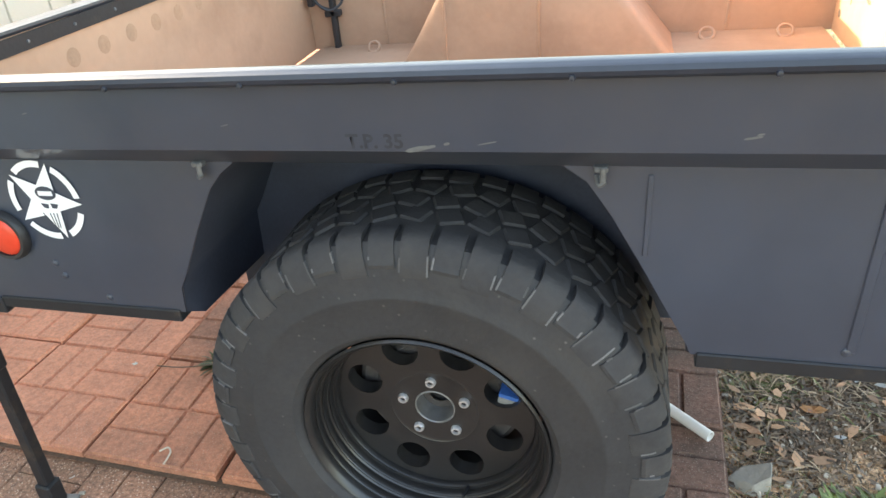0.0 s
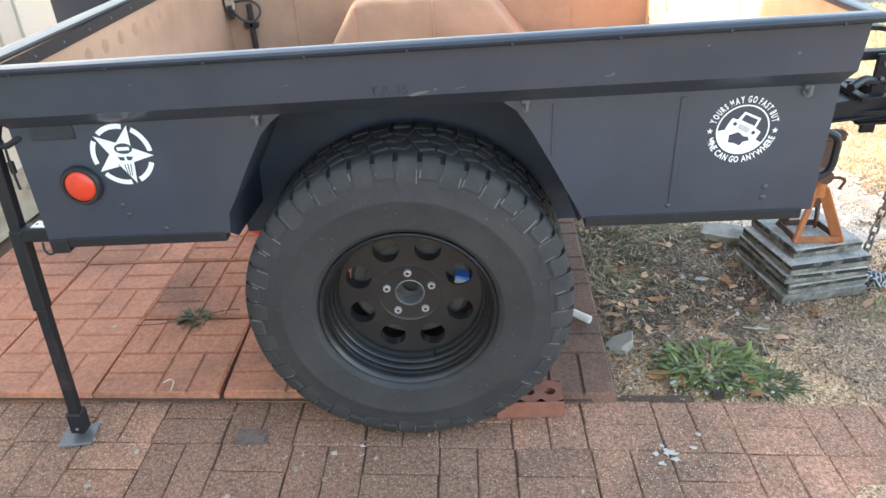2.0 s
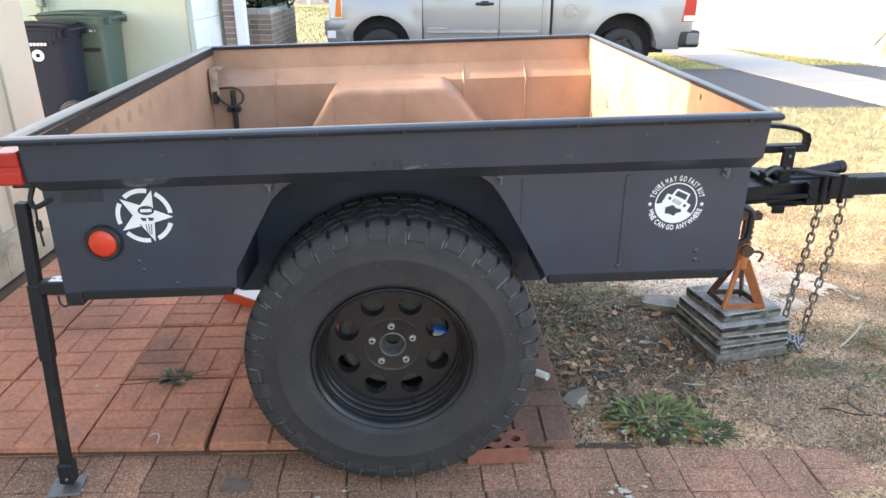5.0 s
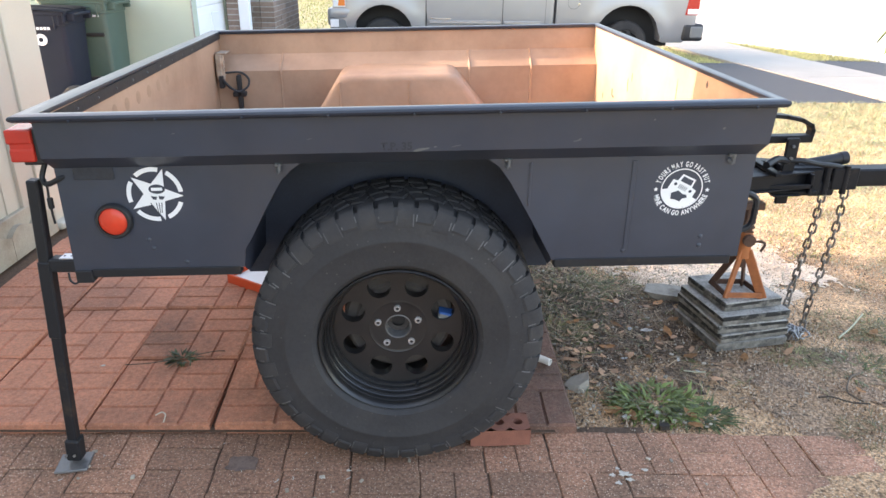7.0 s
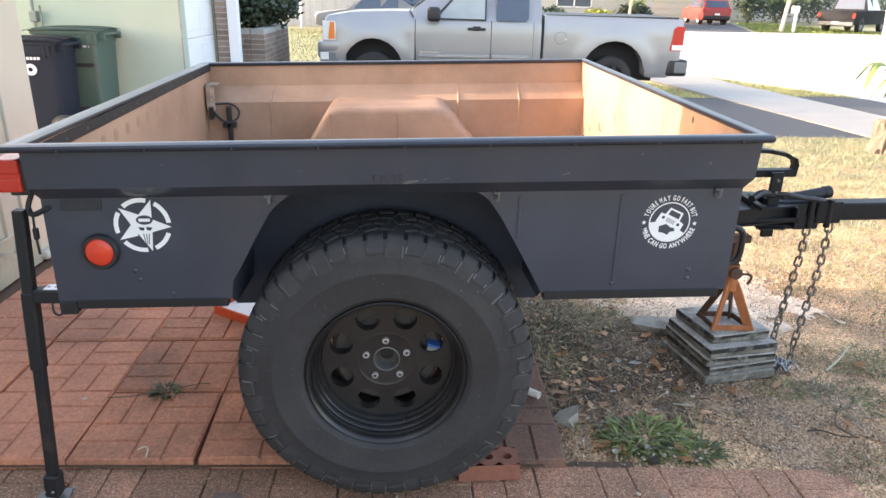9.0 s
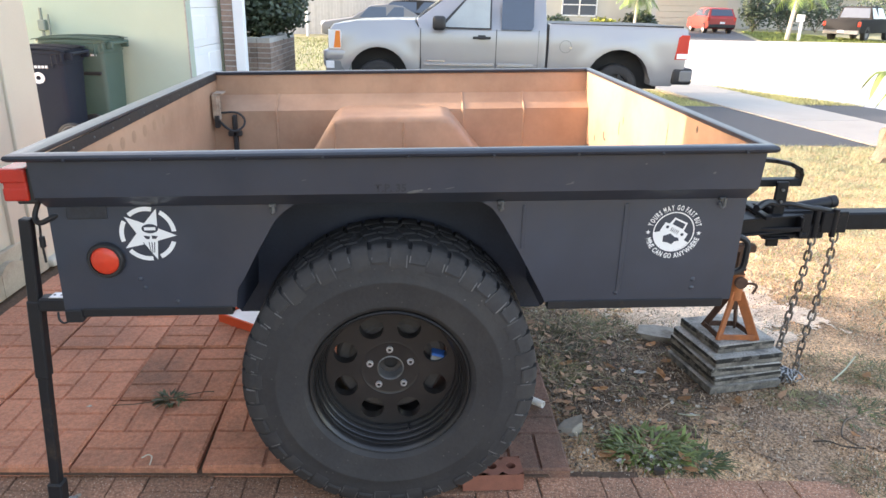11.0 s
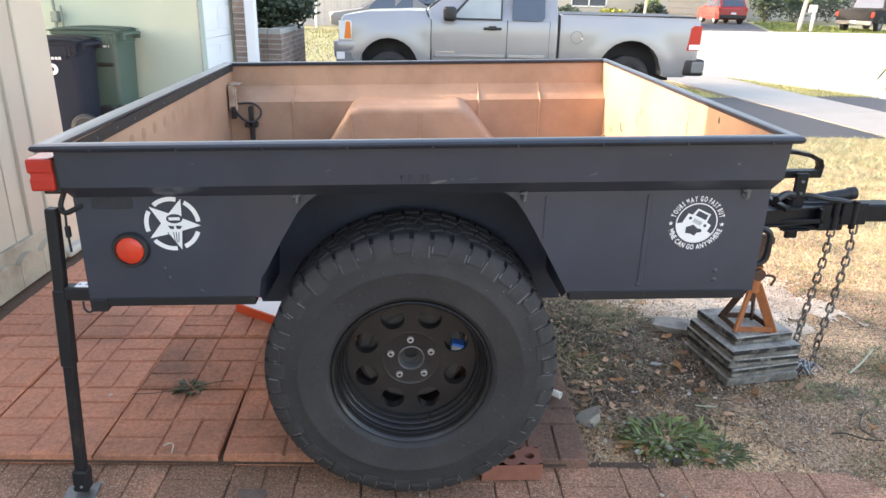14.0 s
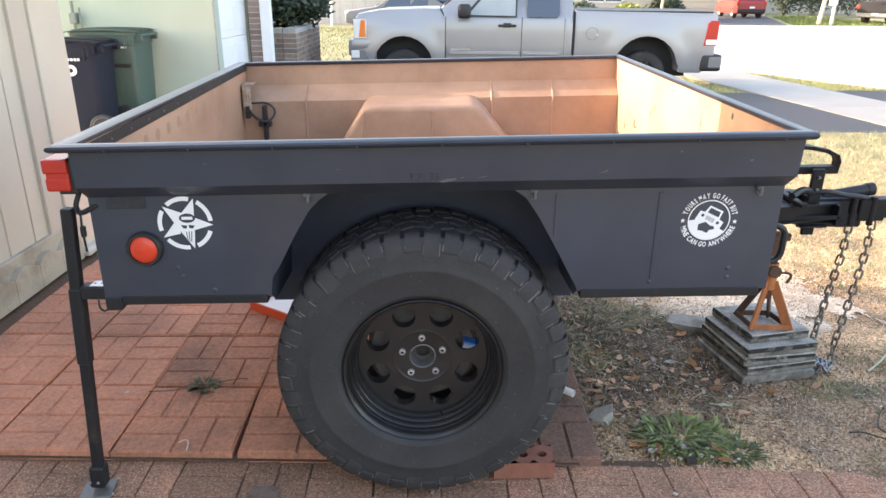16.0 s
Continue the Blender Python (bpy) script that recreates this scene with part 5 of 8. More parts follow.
def round_decal():
    cx, cz, y = 0.731, 0.868, -0.0022
    d = tp("round_decal", bmesh.new(), WHITE_VINYL, trailer, "white round slogan decal with lettering round its edge")
    def arc_text(s, r, mid, up, size, span):
        w = [text_mesh(c, size) if c != " " else None for c in s]
        widths = []
        for m in w:
            xs = [v.co.x for v in m.vertices] if m else []
            widths.append((max(xs) - min(xs)) * 1.08 + size * 0.10 if xs else size * 0.36)
        k_ = radians(span) * r / sum(widths)
        widths = [q * k_ for q in widths]
        total = sum(widths)
        a = mid + (1 if up else -1) * degrees_of(total / 2, r)
        for m, wd in zip(w, widths):
            half = degrees_of(wd / 2, r)
            a += -half if up else half
            if m:
                xs = [v.co.x for v in m.vertices]
                mx = (max(xs) + min(xs)) / 2
                t = radians(a)
                rot = t - math.pi / 2 if up else t + math.pi / 2
                bm = bmesh.new()
                bm.from_mesh(m)
                for v in bm.verts:
                    lx, lz = (v.co.x - mx) * k_, v.co.y
                    rr = r if up else r
                    px = rr * math.cos(t) + lx * math.cos(rot) - lz * math.sin(rot)
                    pz = rr * math.sin(t) + lx * math.sin(rot) + lz * math.cos(rot)
                    v.co = Vector((cx + px, y, cz + pz))
                part("letter", bm, WHITE_VINYL, d, warp=tw)
            a += -half if up else half
    arc_text("YOURS MAY GO FAST BUT", 0.0585, 89, True, 0.0190, 154)
    arc_text("MINE CAN GO ANYWHERE", 0.0715, 269, False, 0.0190, 152)
    bm = bmesh.new()
    ring_sector(bm, cx, cz, 0.0505, 0.0535, 0, 360, y, 48)
    part("decal_ring", bm, WHITE_VINYL, d, warp=tw)
    for a in (-4, 180):
        bm = bmesh.new()
        sx, sz = cx + 0.066 * math.cos(radians(a)), cz + 0.066 * math.sin(radians(a))
        pts = []
        for k in range(10):
            rr = 0.0068 if k % 2 == 0 else 0.0028
            pts.append((sx + rr * math.cos(radians(90 + 36 * k)), sz + rr * math.sin(radians(90 + 36 * k))))
        flat(bm, pts, y)
        part("small_star", bm, WHITE_VINYL, d, warp=tw)
    # vehicle silhouette climbing, tilted
    rot = radians(28)
    def T(p):
        return (cx + p[0] * math.cos(-rot) - p[1] * math.sin(-rot), cz + p[0] * math.sin(-rot) + p[1] * math.cos(-rot))
    bm = bmesh.new()
    flat(bm, [T(p) for p in ((-0.034, 0.012), (-0.022, 0.014), (-0.019, 0.034), (0.019, 0.036), (0.022, 0.014), (0.036, 0.012), (0.037, -0.008), (0.026, -0.012), (0.022, -0.026), (-0.026, -0.026), (-0.034, -0.012))], y)
    low = [(cx + 0.0505 * math.cos(radians(a)), cz + 0.0505 * math.sin(radians(a))) for a in range(180, 325, 8)]
    flat(bm, low + [(cx + 0.012, cz - 0.012), (cx - 0.02, cz + 0.004)], y + 0.0004)
    part("silhouette", bm, WHITE_VINYL, d, warp=tw)
    bm = bmesh.new()
    flat(bm, [T(p) for p in ((-0.0155, 0.016), (0.0165, 0.017), (0.0145, 0.031), (-0.0145, 0.030))], y - 0.0005)
    for px, pz in ((-0.022, 0.004), (0.023, 0.004)):
        flat(bm, [T((px + 0.0042 * math.cos(2 * math.pi * k / 10), pz + 0.0042 * math.sin(2 * math.pi * k / 10))) for k in range(10)], y - 0.0005)
    for k in range(5):
        flat(bm, [T(p) for p in ((-0.010 + k * 0.005 - 0.001, 0.009), (-0.010 + k * 0.005 + 0.001, 0.009), (-0.010 + k * 0.005 + 0.001, -0.002), (-0.010 + k * 0.005 - 0.001, -0.002))], y - 0.0005)
    flat(bm, [(cx - 0.026, cz - 0.010), (cx - 0.008, cz - 0.004), (cx + 0.004, cz - 0.014), (cx + 0.014, cz - 0.016), (cx + 0.016, cz - 0.024), (cx + 0.004, cz - 0.026), (cx - 0.002, cz - 0.034), (cx - 0.014, cz - 0.028), (cx - 0.026, cz - 0.026)], y - 0.0005)
    part("silhouette_gap", bm, BLACK, d, warp=tw)


def degrees_of(length, r):
    return math.degrees(length / r)


star_decal()
round_decal()

# stencilled tyre pressure on the band
STENCIL = mat("black stencil paint", (0.022, 0.026, 0.036), 0.45, vary=0.3, scale=60, bump=0)
me = text_mesh("T.P. 35", 0.027, 1.0)
bm = bmesh.new()
bm.from_mesh(me)
for v in bm.verts:
    v.co = Vector((0.007 + v.co.x, -0.0489 - (v.co.y) * 0.10, 0.998 + v.co.y))
tp("stencil", bm, STENCIL, trailer, "faded black stencilled writing")

# round side reflector
cx, cz = -0.718, 0.816
bm = bmesh.new()
lathe(bm, [(0.030, -0.002), (0.047, -0.002), (0.047, -0.010), (0.043, -0.016), (0.037, -0.016), (0.037, -0.006)], seg=40, centre=(cx, 0, cz))
refl = tp("side_reflector", bm, TRIM_BLACK, trailer, "round orange-red reflector in a black rubber ring", smooth=True)
bm = bmesh.new()
lathe(bm, [(0.0005, -0.021), (0.02, -0.0195), (0.032, -0.016), (0.037, -0.011)], seg=40, centre=(cx, 0, cz))
part("lens", bm, ORANGE_LENS, refl, "orange-red lens", smooth=True, warp=tw)

# tail lamp on the rear corner
bm = bmesh.new()
box(bm, -0.880, -0.849, -0.035, 0.10, 0.976, 1.062, 0.004)
box(bm, -0.905, -0.855, -0.02, 0.09, 0.970, 0.982, 0.003)
lamp = tp("tail_lamp", bm, TRIM_BLACK, trailer, "red square tail lamp in a black housing")
bm = bmesh.new()
box(bm, -0.926, -0.862, -0.044, 0.102, 1.027, 1.064, 0.006, 2)
box(bm, -0.920, -0.862, -0.041, 0.099, 1.012, 1.032, 0.004, 2)
box(bm, -0.923, -0.862, -0.043, 0.101, 0.983, 1.018, 0.006, 2)
part("lens", bm, RED_LENS, lamp, "red plastic lens", warp=tw)
bm = bmesh.new()
tube(bm, smooth_path([(-0.875, 0.02, 0.965), (-0.885, 0.01, 0.93), (-0.87, 0.0, 0.915), (-0.835, 0.0, 0.93), (-0.81, 0.02, 0.94)], 5), 0.007, 8)
tp("lamp_cable", bm, BLACK_STEEL, trailer, smooth=True)

# lashing hooks under the band
HOOK = mat("worn grey steel", (0.13, 0.135, 0.14), 0.5, 0.4, vary=0.25, scale=40, bump=0.1)
for hx in (-0.287, 0.283, 0.843):
    bm = bmesh.new()
    box(bm, hx - 0.010, hx + 0.008, -0.016, -0.001, 0.952, 0.960, 0.002)
    box(bm, hx - 0.002, hx + 0.006, -0.018, -0.013, 0.938, 0.960, 0.002)
    tube(bm, smooth_path([(hx - 0.006, -0.004, 0.944), (hx - 0.002, -0.014, 0.936), (hx + 0.005, -0.016, 0.941)], 4), 0.0035, 6)
    tp("lashing_hook", bm, HOOK, trailer)
# thin dark strip standing for a smudge below the band, no real plate
bm = bmesh.new()
box(bm, -0.80, -0.70, -0.0035, -0.0005, 0.925, 0.957, 0.001)
tp("patch_plate", bm, STENCIL, trailer)
# pressed beads and bolts on the side
for bx, z0, z1, hw in ((0.604, 0.70, 0.945, 0.006), (0.342, 0.83, 0.945, 0.0035)):
    bm = bmesh.new()
    box(bm, bx - hw, bx + hw, -0.0028, 0.001, z0, z1, 0.0012)
    tp("pressed_bead", bm, BLACK, trailer)
for bx, bz in ((0.80, 0.735), (0.80, 0.71), (-0.64, 0.76), (-0.63, 0.735), (-0.55, 0.695), (0.60, 0.70)):
    bm = bmesh.new()
    lathe(bm, [(0.0005, -0.0036), (0.004, -0.0032), (0.0062, -0.0018), (0.0068, 0.0)], seg=12, centre=(bx, 0, bz))
    tp("bolt_head", bm, BLACK, trailer, smooth=True)
# rivets along the top rail and screws on the rear inner strip
bm = bmesh.new()
prism(bm, [(X0 + 0.0045, -0.05), (X0 + 0.0095, -0.05), (X0F + 0.0095, WL + FO - 0.008), (X0F + 0.0045, WL + FO - 0.008)], "z", 1.053, 1.085)
strip = tp("rear_strip", bm, BLACK_STEEL, trailer, "black strip screwed inside the rear wall")
for k in range(13):
    bm = bmesh.new()
    lathe(bm, [(0.0005, 0.0125), (0.003, 0.012), (0.004, 0.0095)], axis="x", seg=8, centre=(X0 + (X0F - X0) * (0.03 + k * 0.14) / WL, 0.03 + k * 0.14, 1.068))
    part("screw", bm, HOOK, strip, "worn screw head", warp=tw)
for k in range(9):
    bm = bmesh.new()
    lathe(bm, [(0.0005, -0.0788), (0.003, -0.0784), (0.004, -0.0755)], seg=8, centre=(-0.75 + k * 0.2, 0, 1.089))
    tp("rivet", bm, RAIL, trailer)

# pale scratches and chips on the band
for sx, sz, w, h in ((0.062, 0.997, 0.016, 0.0035), (0.079, 1.000, 0.007, 0.0022), (0.79, 1.035, 0.004, 0.003), (0.44, 1.012, 0.010, 0.0015), (0.447, 1.016, 0.004, 0.0012), (-0.2, 1.03, 0.006, 0.001), (0.15, 1.005, 0.012, 0.001), (0.10, 1.004, 0.004, 0.002), (-0.52, 1.05, 0.005, 0.001), (0.62, 1.06, 0.003, 0.002)):
    bm = bmesh.new()
    yb = -0.048 - 0.010 * (sz - 0.993) / 0.102 - 0.0008
    flat(bm, [(sx + w * math.cos(a) * (1 + 0.4 * noise.noise(Vector((a, sx, 0)))), sz + h * math.sin(a) + 0.2 * w * math.cos(a)) for a in [2 * math.pi * k / 8 for k in range(8)]], yb)
    tp("scratch", bm, HOOK, trailer)

# dark scuffs on the front inner wall
for yy, zz, w, h in ((1.37, 0.846, 0.012, 0.016), (1.35, 0.83, 0.02, 0.006), (1.15, 0.925, 0.006, 0.02), (1.10, 0.955, 0.005, 0.018), (1.145, 0.90, 0.005, 0.012), (0.60, 0.99, 0.003, 0.05), (0.36, 1.06, 0.008, 0.010), (1.52, 0.80, 0.008, 0.014), (0.95, 0.86, 0.003, 0.05), (1.62, 0.74, 0.016, 0.012)):
    bm = bmesh.new()
    n = 9
    xx = X1 + (X1F - X1) * yy / WL - 0.0052
    bm.faces.new([bm.verts.new((xx + (X1F - X1) / WL * w * math.cos(a), yy + w * math.cos(a) * (1 + 0.5 * noise.noise(Vector((a, yy, 1)))), zz + h * math.sin(a) * (1 + 0.6 * noise.noise(Vector((a, yy, 4)))))) for a in [2 * math.pi * k / n for k in range(n)]])
    tp("scuff", bm, SMUDGE_DARK, trailer)

# inside of the bed: folded ribs, wiring and bracket
for rx in (-0.575, 0.322, 0.617):
    bm = bmesh.new()
    tube(bm, smooth_path([(rx, WL - 0.003, 0.69), (rx, WL - 0.003, 0.86), (rx, WL - 0.001, ZF), (rx, WL + 0.045, ZF + 0.032), (rx, WL + FO - 0.01, 0.980)], 5), 0.006, 8)
    tp("wall_rib", bm, TAN, trailer, smooth=True)
for rx in (-0.27, 0.035):
    bm = bmesh.new()
    tube(bm, [(rx, 1.395, 0.69), (rx, 1.395, 0.905)], 0.005, 8)
    tp("wall_rib", bm, TAN, trailer, smooth=True)
# near-flat discs, the dimples' shade put into their darker tan
for k in range(10):
    bm = bmesh.new()
    yy = 0.42 + k * 0.105
    lathe(bm, [(0.0005, 0.0047), (0.012, 0.0047), (0.021, 0.0044)], axis="x", seg=16, centre=(X0 + (X0F - X0) * yy / WL, yy, 1.005))
    for v in bm.verts:
        v.co.x += (v.co.y - yy) * (X0F - X0) / WL
    tp("pressed_dimple", bm, DIMPLE_SHADE, trailer, smooth=True)
bm = bmesh.new()
tube(bm, smooth_path([(-0.855, 1.655, 0.925), (-0.84, 1.635, 0.890), (-0.805, 1.615, 0.855), (-0.765, 1.62, 0.832), (-0.728, 1.645, 0.850), (-0.725, 1.66, 0.885), (-0.765, 1.67, 0.912), (-0.835, 1.665, 0.912)], 6), 0.005, 8)
tube(bm, smooth_path([(-0.855, 1.665, 0.915), (-0.835, 1.65, 0.872), (-0.81, 1.655, 0.840), (-0.765, 1.665, 0.822)], 6), 0.0045, 8)
tp("wiring_loop", bm, TRIM_BLACK, trailer, "loose loop of wiring in a bed corner", smooth=True)
bm = bmesh.new()
box(bm, -0.782, -0.762, 1.655, WL - 0.005, 0.68, 0.900, 0.004)
box(bm, -0.805, -0.742, 1.655, WL - 0.005, 0.800, 0.824, 0.004)
box(bm, -0.858, -0.835, 1.63, 1.66, 0.845, 0.905, 0.004)
tp("wire_post", bm, TRIM_BLACK, trailer, "black upright strap in a bed corner")
RUSTY_TAN = mat("scuffed tan steel", (0.42, 0.33, 0.25), 0.7, vary=0.25, scale=40, bump=0.3, dirt=(0.2, 0.12, 0.08), dirt_scale=15, dirt_amount=0.5)
bm = bmesh.new()
box(bm, -0.866, -0.838, 1.632, WL - 0.006, 0.885, 1.000, 0.005)
box(bm, -0.840, -0.832, 1.640, 1.668, 0.880, 0.995, 0.003)
box(bm, -0.862, -0.815, 1.640, WL + 0.03, 1.000, 1.007, 0.002)
for z in (0.905, 0.935, 0.965):
    cyl(bm, (-0.832, 1.654, z), (-0.827, 1.654, z), 0.006, 0.004, 8)
tp("corner_bracket", bm, RUSTY_TAN, trailer, "scuffed bracket in the bed corner")
for x, y in ((0.78, 1.60), (-0.60, 1.60), (0.55, 1.60)):
    bm = bmesh.new()
    tube(bm, [(x + 0.022 * math.cos(a), y + 0.022 * math.sin(a) * 0.6, 0.70 + 0.016 * math.sin(a)) for a in [2 * math.pi * k / 14 for k in range(14)]], 0.005, 6, closed=True)
    box(bm, x - 0.02, x + 0.02, y - 0.012, y + 0.012, 0.676, 0.69, 0.003)
    tp("lashing_ring", bm, TAN, trailer, smooth=True)

CHAIN = mat("dull chain steel", (0.20, 0.18, 0.16), 0.5, 0.7, vary=0.3, scale=60, bump=0.2, dirt=(0.10, 0.06, 0.04), dirt_scale=25, dirt_amount=0.4)
# rear prop stand
prop = empty("prop_stand", "black telescopic prop stand with a dull steel foot on pavers", "stand", at=(-0.97, 0.02, 0))
top, foot = Vector((-0.914, 0.02, 0.895)), Vector((-0.973, 0.02, 0.02))


def bar(name, a, b, w, material, parent, label="", d=None):
    """A square tube from a to b."""
    a, b = Vector(a), Vector(b)
    m = Matrix.Translation((a + b) / 2) @ (b - a).to_track_quat("Z", "X").to_matrix().to_4x4()
    bm = bmesh.new()
    L = (b - a).length
    d = d or w
    box(bm, -w / 2, w / 2, -d / 2, d / 2, -L / 2, L / 2, min(w, d) * 0.12, m=m)
    return part(name, bm, material, parent, label)


bar("inner_tube", foot.lerp(top, 0.05), foot.lerp(top, 0.74), 0.028, BLACK_STEEL, prop)
bar("upper_tube", foot.lerp(top, 0.72), top, 0.029, BLACK_STEEL, prop)
bar("sleeve", foot.lerp(top, 0.48), foot.lerp(top, 0.745), 0.035, BLACK_STEEL, prop)
bar("foot_socket", foot, foot.lerp(top, 0.085), 0.042, BLACK_STEEL, prop)
bm = bmesh.new()
box(bm, -0.046, 0.046, -0.042, 0.042, 0.0, 0.008, 0.002, m=Matrix.Translation((-0.978, 0.012, 0.003)) @ Matrix.Rotation(0.16, 4, "Z"))
part("foot_plate", bm, BORE, prop, "dull steel foot plate")
bm = bmesh.new()
for s in (-1, 1):
    cyl(bm, foot + Vector((s * 0.012, -0.028, 0.03)), foot + Vector((s * 0.012, -0.032, 0.03)), 0.004, seg=8)
part("bolts", bm, ZINC, prop)
bar("arm", (-0.915, 0.02, 0.662), (-0.795, 0.02, 0.663), 0.038, BLACK_STEEL, prop)
bm = bmesh.new()
box(bm, -0.885, -0.815, 0.003, 0.037, 0.682, 0.6845)
part("arm_plate", bm, ZINC, prop, "bright punched steel strip")
for k in range(4):
    bm = bmesh.new()
    cyl(bm, (-0.877 + k * 0.018, 0.02, 0.684), (-0.877 + k * 0.018, 0.02, 0.6853), 0.0035, seg=10)
    part("punched_hole", bm, TRIM_BLACK, prop)
bm = bmesh.new()
tube(bm, smooth_path([(-0.865, 0.0, 0.645), (-0.862, -0.005, 0.625), (-0.850, -0.005, 0.615), (-0.838, 0.0, 0.625), (-0.835, 0.0, 0.645)], 5), 0.003, 6)
part("pull_ring", bm, BLACK_STEEL, prop)
bm = bmesh.new()
tube(bm, smooth_path([(-0.905, 0.02, 0.89), (-0.885, 0.015, 0.90), (-0.878, 0.01, 0.88), (-0.880, 0.01, 0.84), (-0.878, 0.01, 0.78)], 5), 0.003, 6)
box(bm, -0.884, -0.872, 0.004, 0.016, 0.82, 0.85, 0.002)
part("tether", bm, BLACK_STEEL, prop, "thin tether cord with a clip")

# front grab loop near the corner
bm = bmesh.new()
tube(bm, smooth_path([(0.862, 0.05, 0.832), (0.915, 0.05, 0.836), (0.953, 0.05, 0.820), (0.958, 0.05, 0.785), (0.952, 0.05, 0.742), (0.915, 0.05, 0.728), (0.862, 0.05, 0.732)], 5), 0.0085, 8)
tp("grab_loop", bm, BLACK_STEEL, trailer, smooth=True)

# drawbar, tongue and lifting handle
DRAW_STEEL = mat("dull black drawbar paint", (0.008, 0.0085, 0.011), 0.5, vary=0.3, scale=18, bump=0.12, spec=0.25, dirt=(0.03, 0.024, 0.02), dirt_scale=12, dirt_amount=0.12)
YC = 0.87
for s in (-1, 1):
    bm = bmesh.new()
    a, b = Vector((0.85, YC + s * 0.24, 0.64)), Vector((1.55, YC + s * 0.055, 0.62))
    m = Matrix.Translation((a + b) / 2) @ (b - a).to_track_quat("X", "Z").to_matrix().to_4x4()
    L = (b - a).length
    box(bm, -L / 2, L / 2, -0.02, 0.02, -0.040, -0.033, 0.001, m=m)
    box(bm, -L / 2, L / 2, -0.02, 0.02, 0.020, 0.027, 0.001, m=m)
    box(bm, -L / 2, L / 2, -0.004, 0.004, -0.036, 0.024, m=m)
    tp("drawbar_rail", bm, DRAW_STEEL, trailer)
for x0_, x1_ in ((1.10, 1.13), (1.36, 1.385)):
    bm = bmesh.new()
    box(bm, x0_, x1_, YC - 0.16, YC + 0.16, 0.655, 0.67, 0.002)
    tp("cross_tie", bm, DRAW_STEEL, trailer)
bm = bmesh.new()
box(bm, 1.50, 2.55, YC - 0.035, YC + 0.035, 0.569, 0.638, 0.006)
tp("tongue", bm, DRAW_STEEL, trailer)
bm = bmesh.new()
box(bm, 1.47, 1.60, YC - 0.06, YC + 0.06, 0.550, 0.655, 0.008)
box(bm, 1.40, 1.575, YC - 0.085, YC - 0.072, 0.556, 0.575, 0.003)
box(bm, 1.56, 1.66, YC - 0.05, YC + 0.05, 0.54, 0.60, 0.006)
cyl(bm, (1.62, YC - 0.045, 0.55), (1.62, YC - 0.045, 0.67), 0.014, seg=10)
cyl(bm, (1.69, YC - 0.05, 0.55), (1.69, YC - 0.05, 0.66), 0.012, seg=10)
box(bm, 1.64, 1.74, YC - 0.055, YC - 0.035, 0.565, 0.65, 0.004)
tp("coupling_block", bm, DRAW_STEEL, trailer)
bm = bmesh.new()
cyl(bm, (1.52, YC, 0.648), (1.70, YC + 0.02, 0.668), 0.020, 0.022, 16)
cyl(bm, (1.695, YC + 0.02, 0.667), (1.72, YC + 0.022, 0.670), 0.025, 0.025, 16)
tp("breakaway_tube", bm, BLACK_STEEL, trailer, smooth=True)
bm = bmesh.new()
tube(bm, smooth_path([(1.43, YC - 0.05, 0.68), (1.49, YC - 0.07, 0.69), (1.57, YC - 0.06, 0.672), (1.64, YC - 0.05, 0.66), (1.70, YC - 0.03, 0.64)], 5), 0.010, 8)
tube(bm, smooth_path([(1.34, YC - 0.12, 0.69), (1.40, YC - 0.08, 0.70), (1.47, YC - 0.05, 0.675)], 5), 0.014, 8)
tp("cable", bm, BLACK_STEEL, trailer, smooth=True)
bm = bmesh.new()
pts = [(0.90, YC - 0.02, 0.858), (1.36, YC - 0.02, 0.852), (1.43, YC - 0.02, 0.845), (1.49, YC - 0.02, 0.832), (1.528, YC - 0.02, 0.812), (1.536, YC - 0.02, 0.792), (1.533, YC - 0.02, 0.762)]
for p, q in zip(pts, pts[1:]):
    v = Vector(q) - Vector(p)
    m = Matrix.Translation((Vector(p) + Vector(q)) / 2) @ v.to_track_quat("X", "Z").to_matrix().to_4x4()
    box(bm, -v.length / 2 - 0.006, v.length / 2 + 0.006, -0.02, 0.02, -0.007, 0.007, 0.002, m=m)
box(bm, 0.90, 1.540, YC - 0.040, YC, 0.748, 0.776, 0.003)
box(bm, 1.430, 1.476, YC - 0.070, YC - 0.056, 0.520, 0.774, 0.003)
tp("lifting_handle", bm, DRAW_STEEL, trailer)
bm = bmesh.new()
box(bm, 1.26, 1.54, YC - 0.105, YC - 0.096, 0.590, 0.607, 0.002)
box(bm, 1.40, 1.50, YC - 0.105, YC - 0.02, 0.560, 0.567, 0.002)
box(bm, 1.530, 1.540, YC - 0.105, YC + 0.02, 0.566, 0.645, 0.002)
box(bm, 1.30, 1.36, YC - 0.100, YC - 0.02, 0.640, 0.650, 0.002)
tp("step_bracket", bm, DRAW_STEEL, trailer)
for z in (0.62, 0.70, 0.745):
    bm = bmesh.new()
    cyl(bm, (1.453, YC - 0.078, z), (1.453, YC - 0.070, z), 0.006, seg=6)
    tp("bolt_head", bm, HOOK, trailer)
bm = bmesh.new()
box(bm, 1.20, 1.25, YC - 0.03, YC + 0.03, 0.42, 0.60, 0.006)
box(bm, 1.17, 1.22, YC - 0.02, YC + 0.02, 0.40, 0.44, 0.004)
tp("front_leg", bm, BLACK_STEEL, trailer, "black front leg above the jack stand")


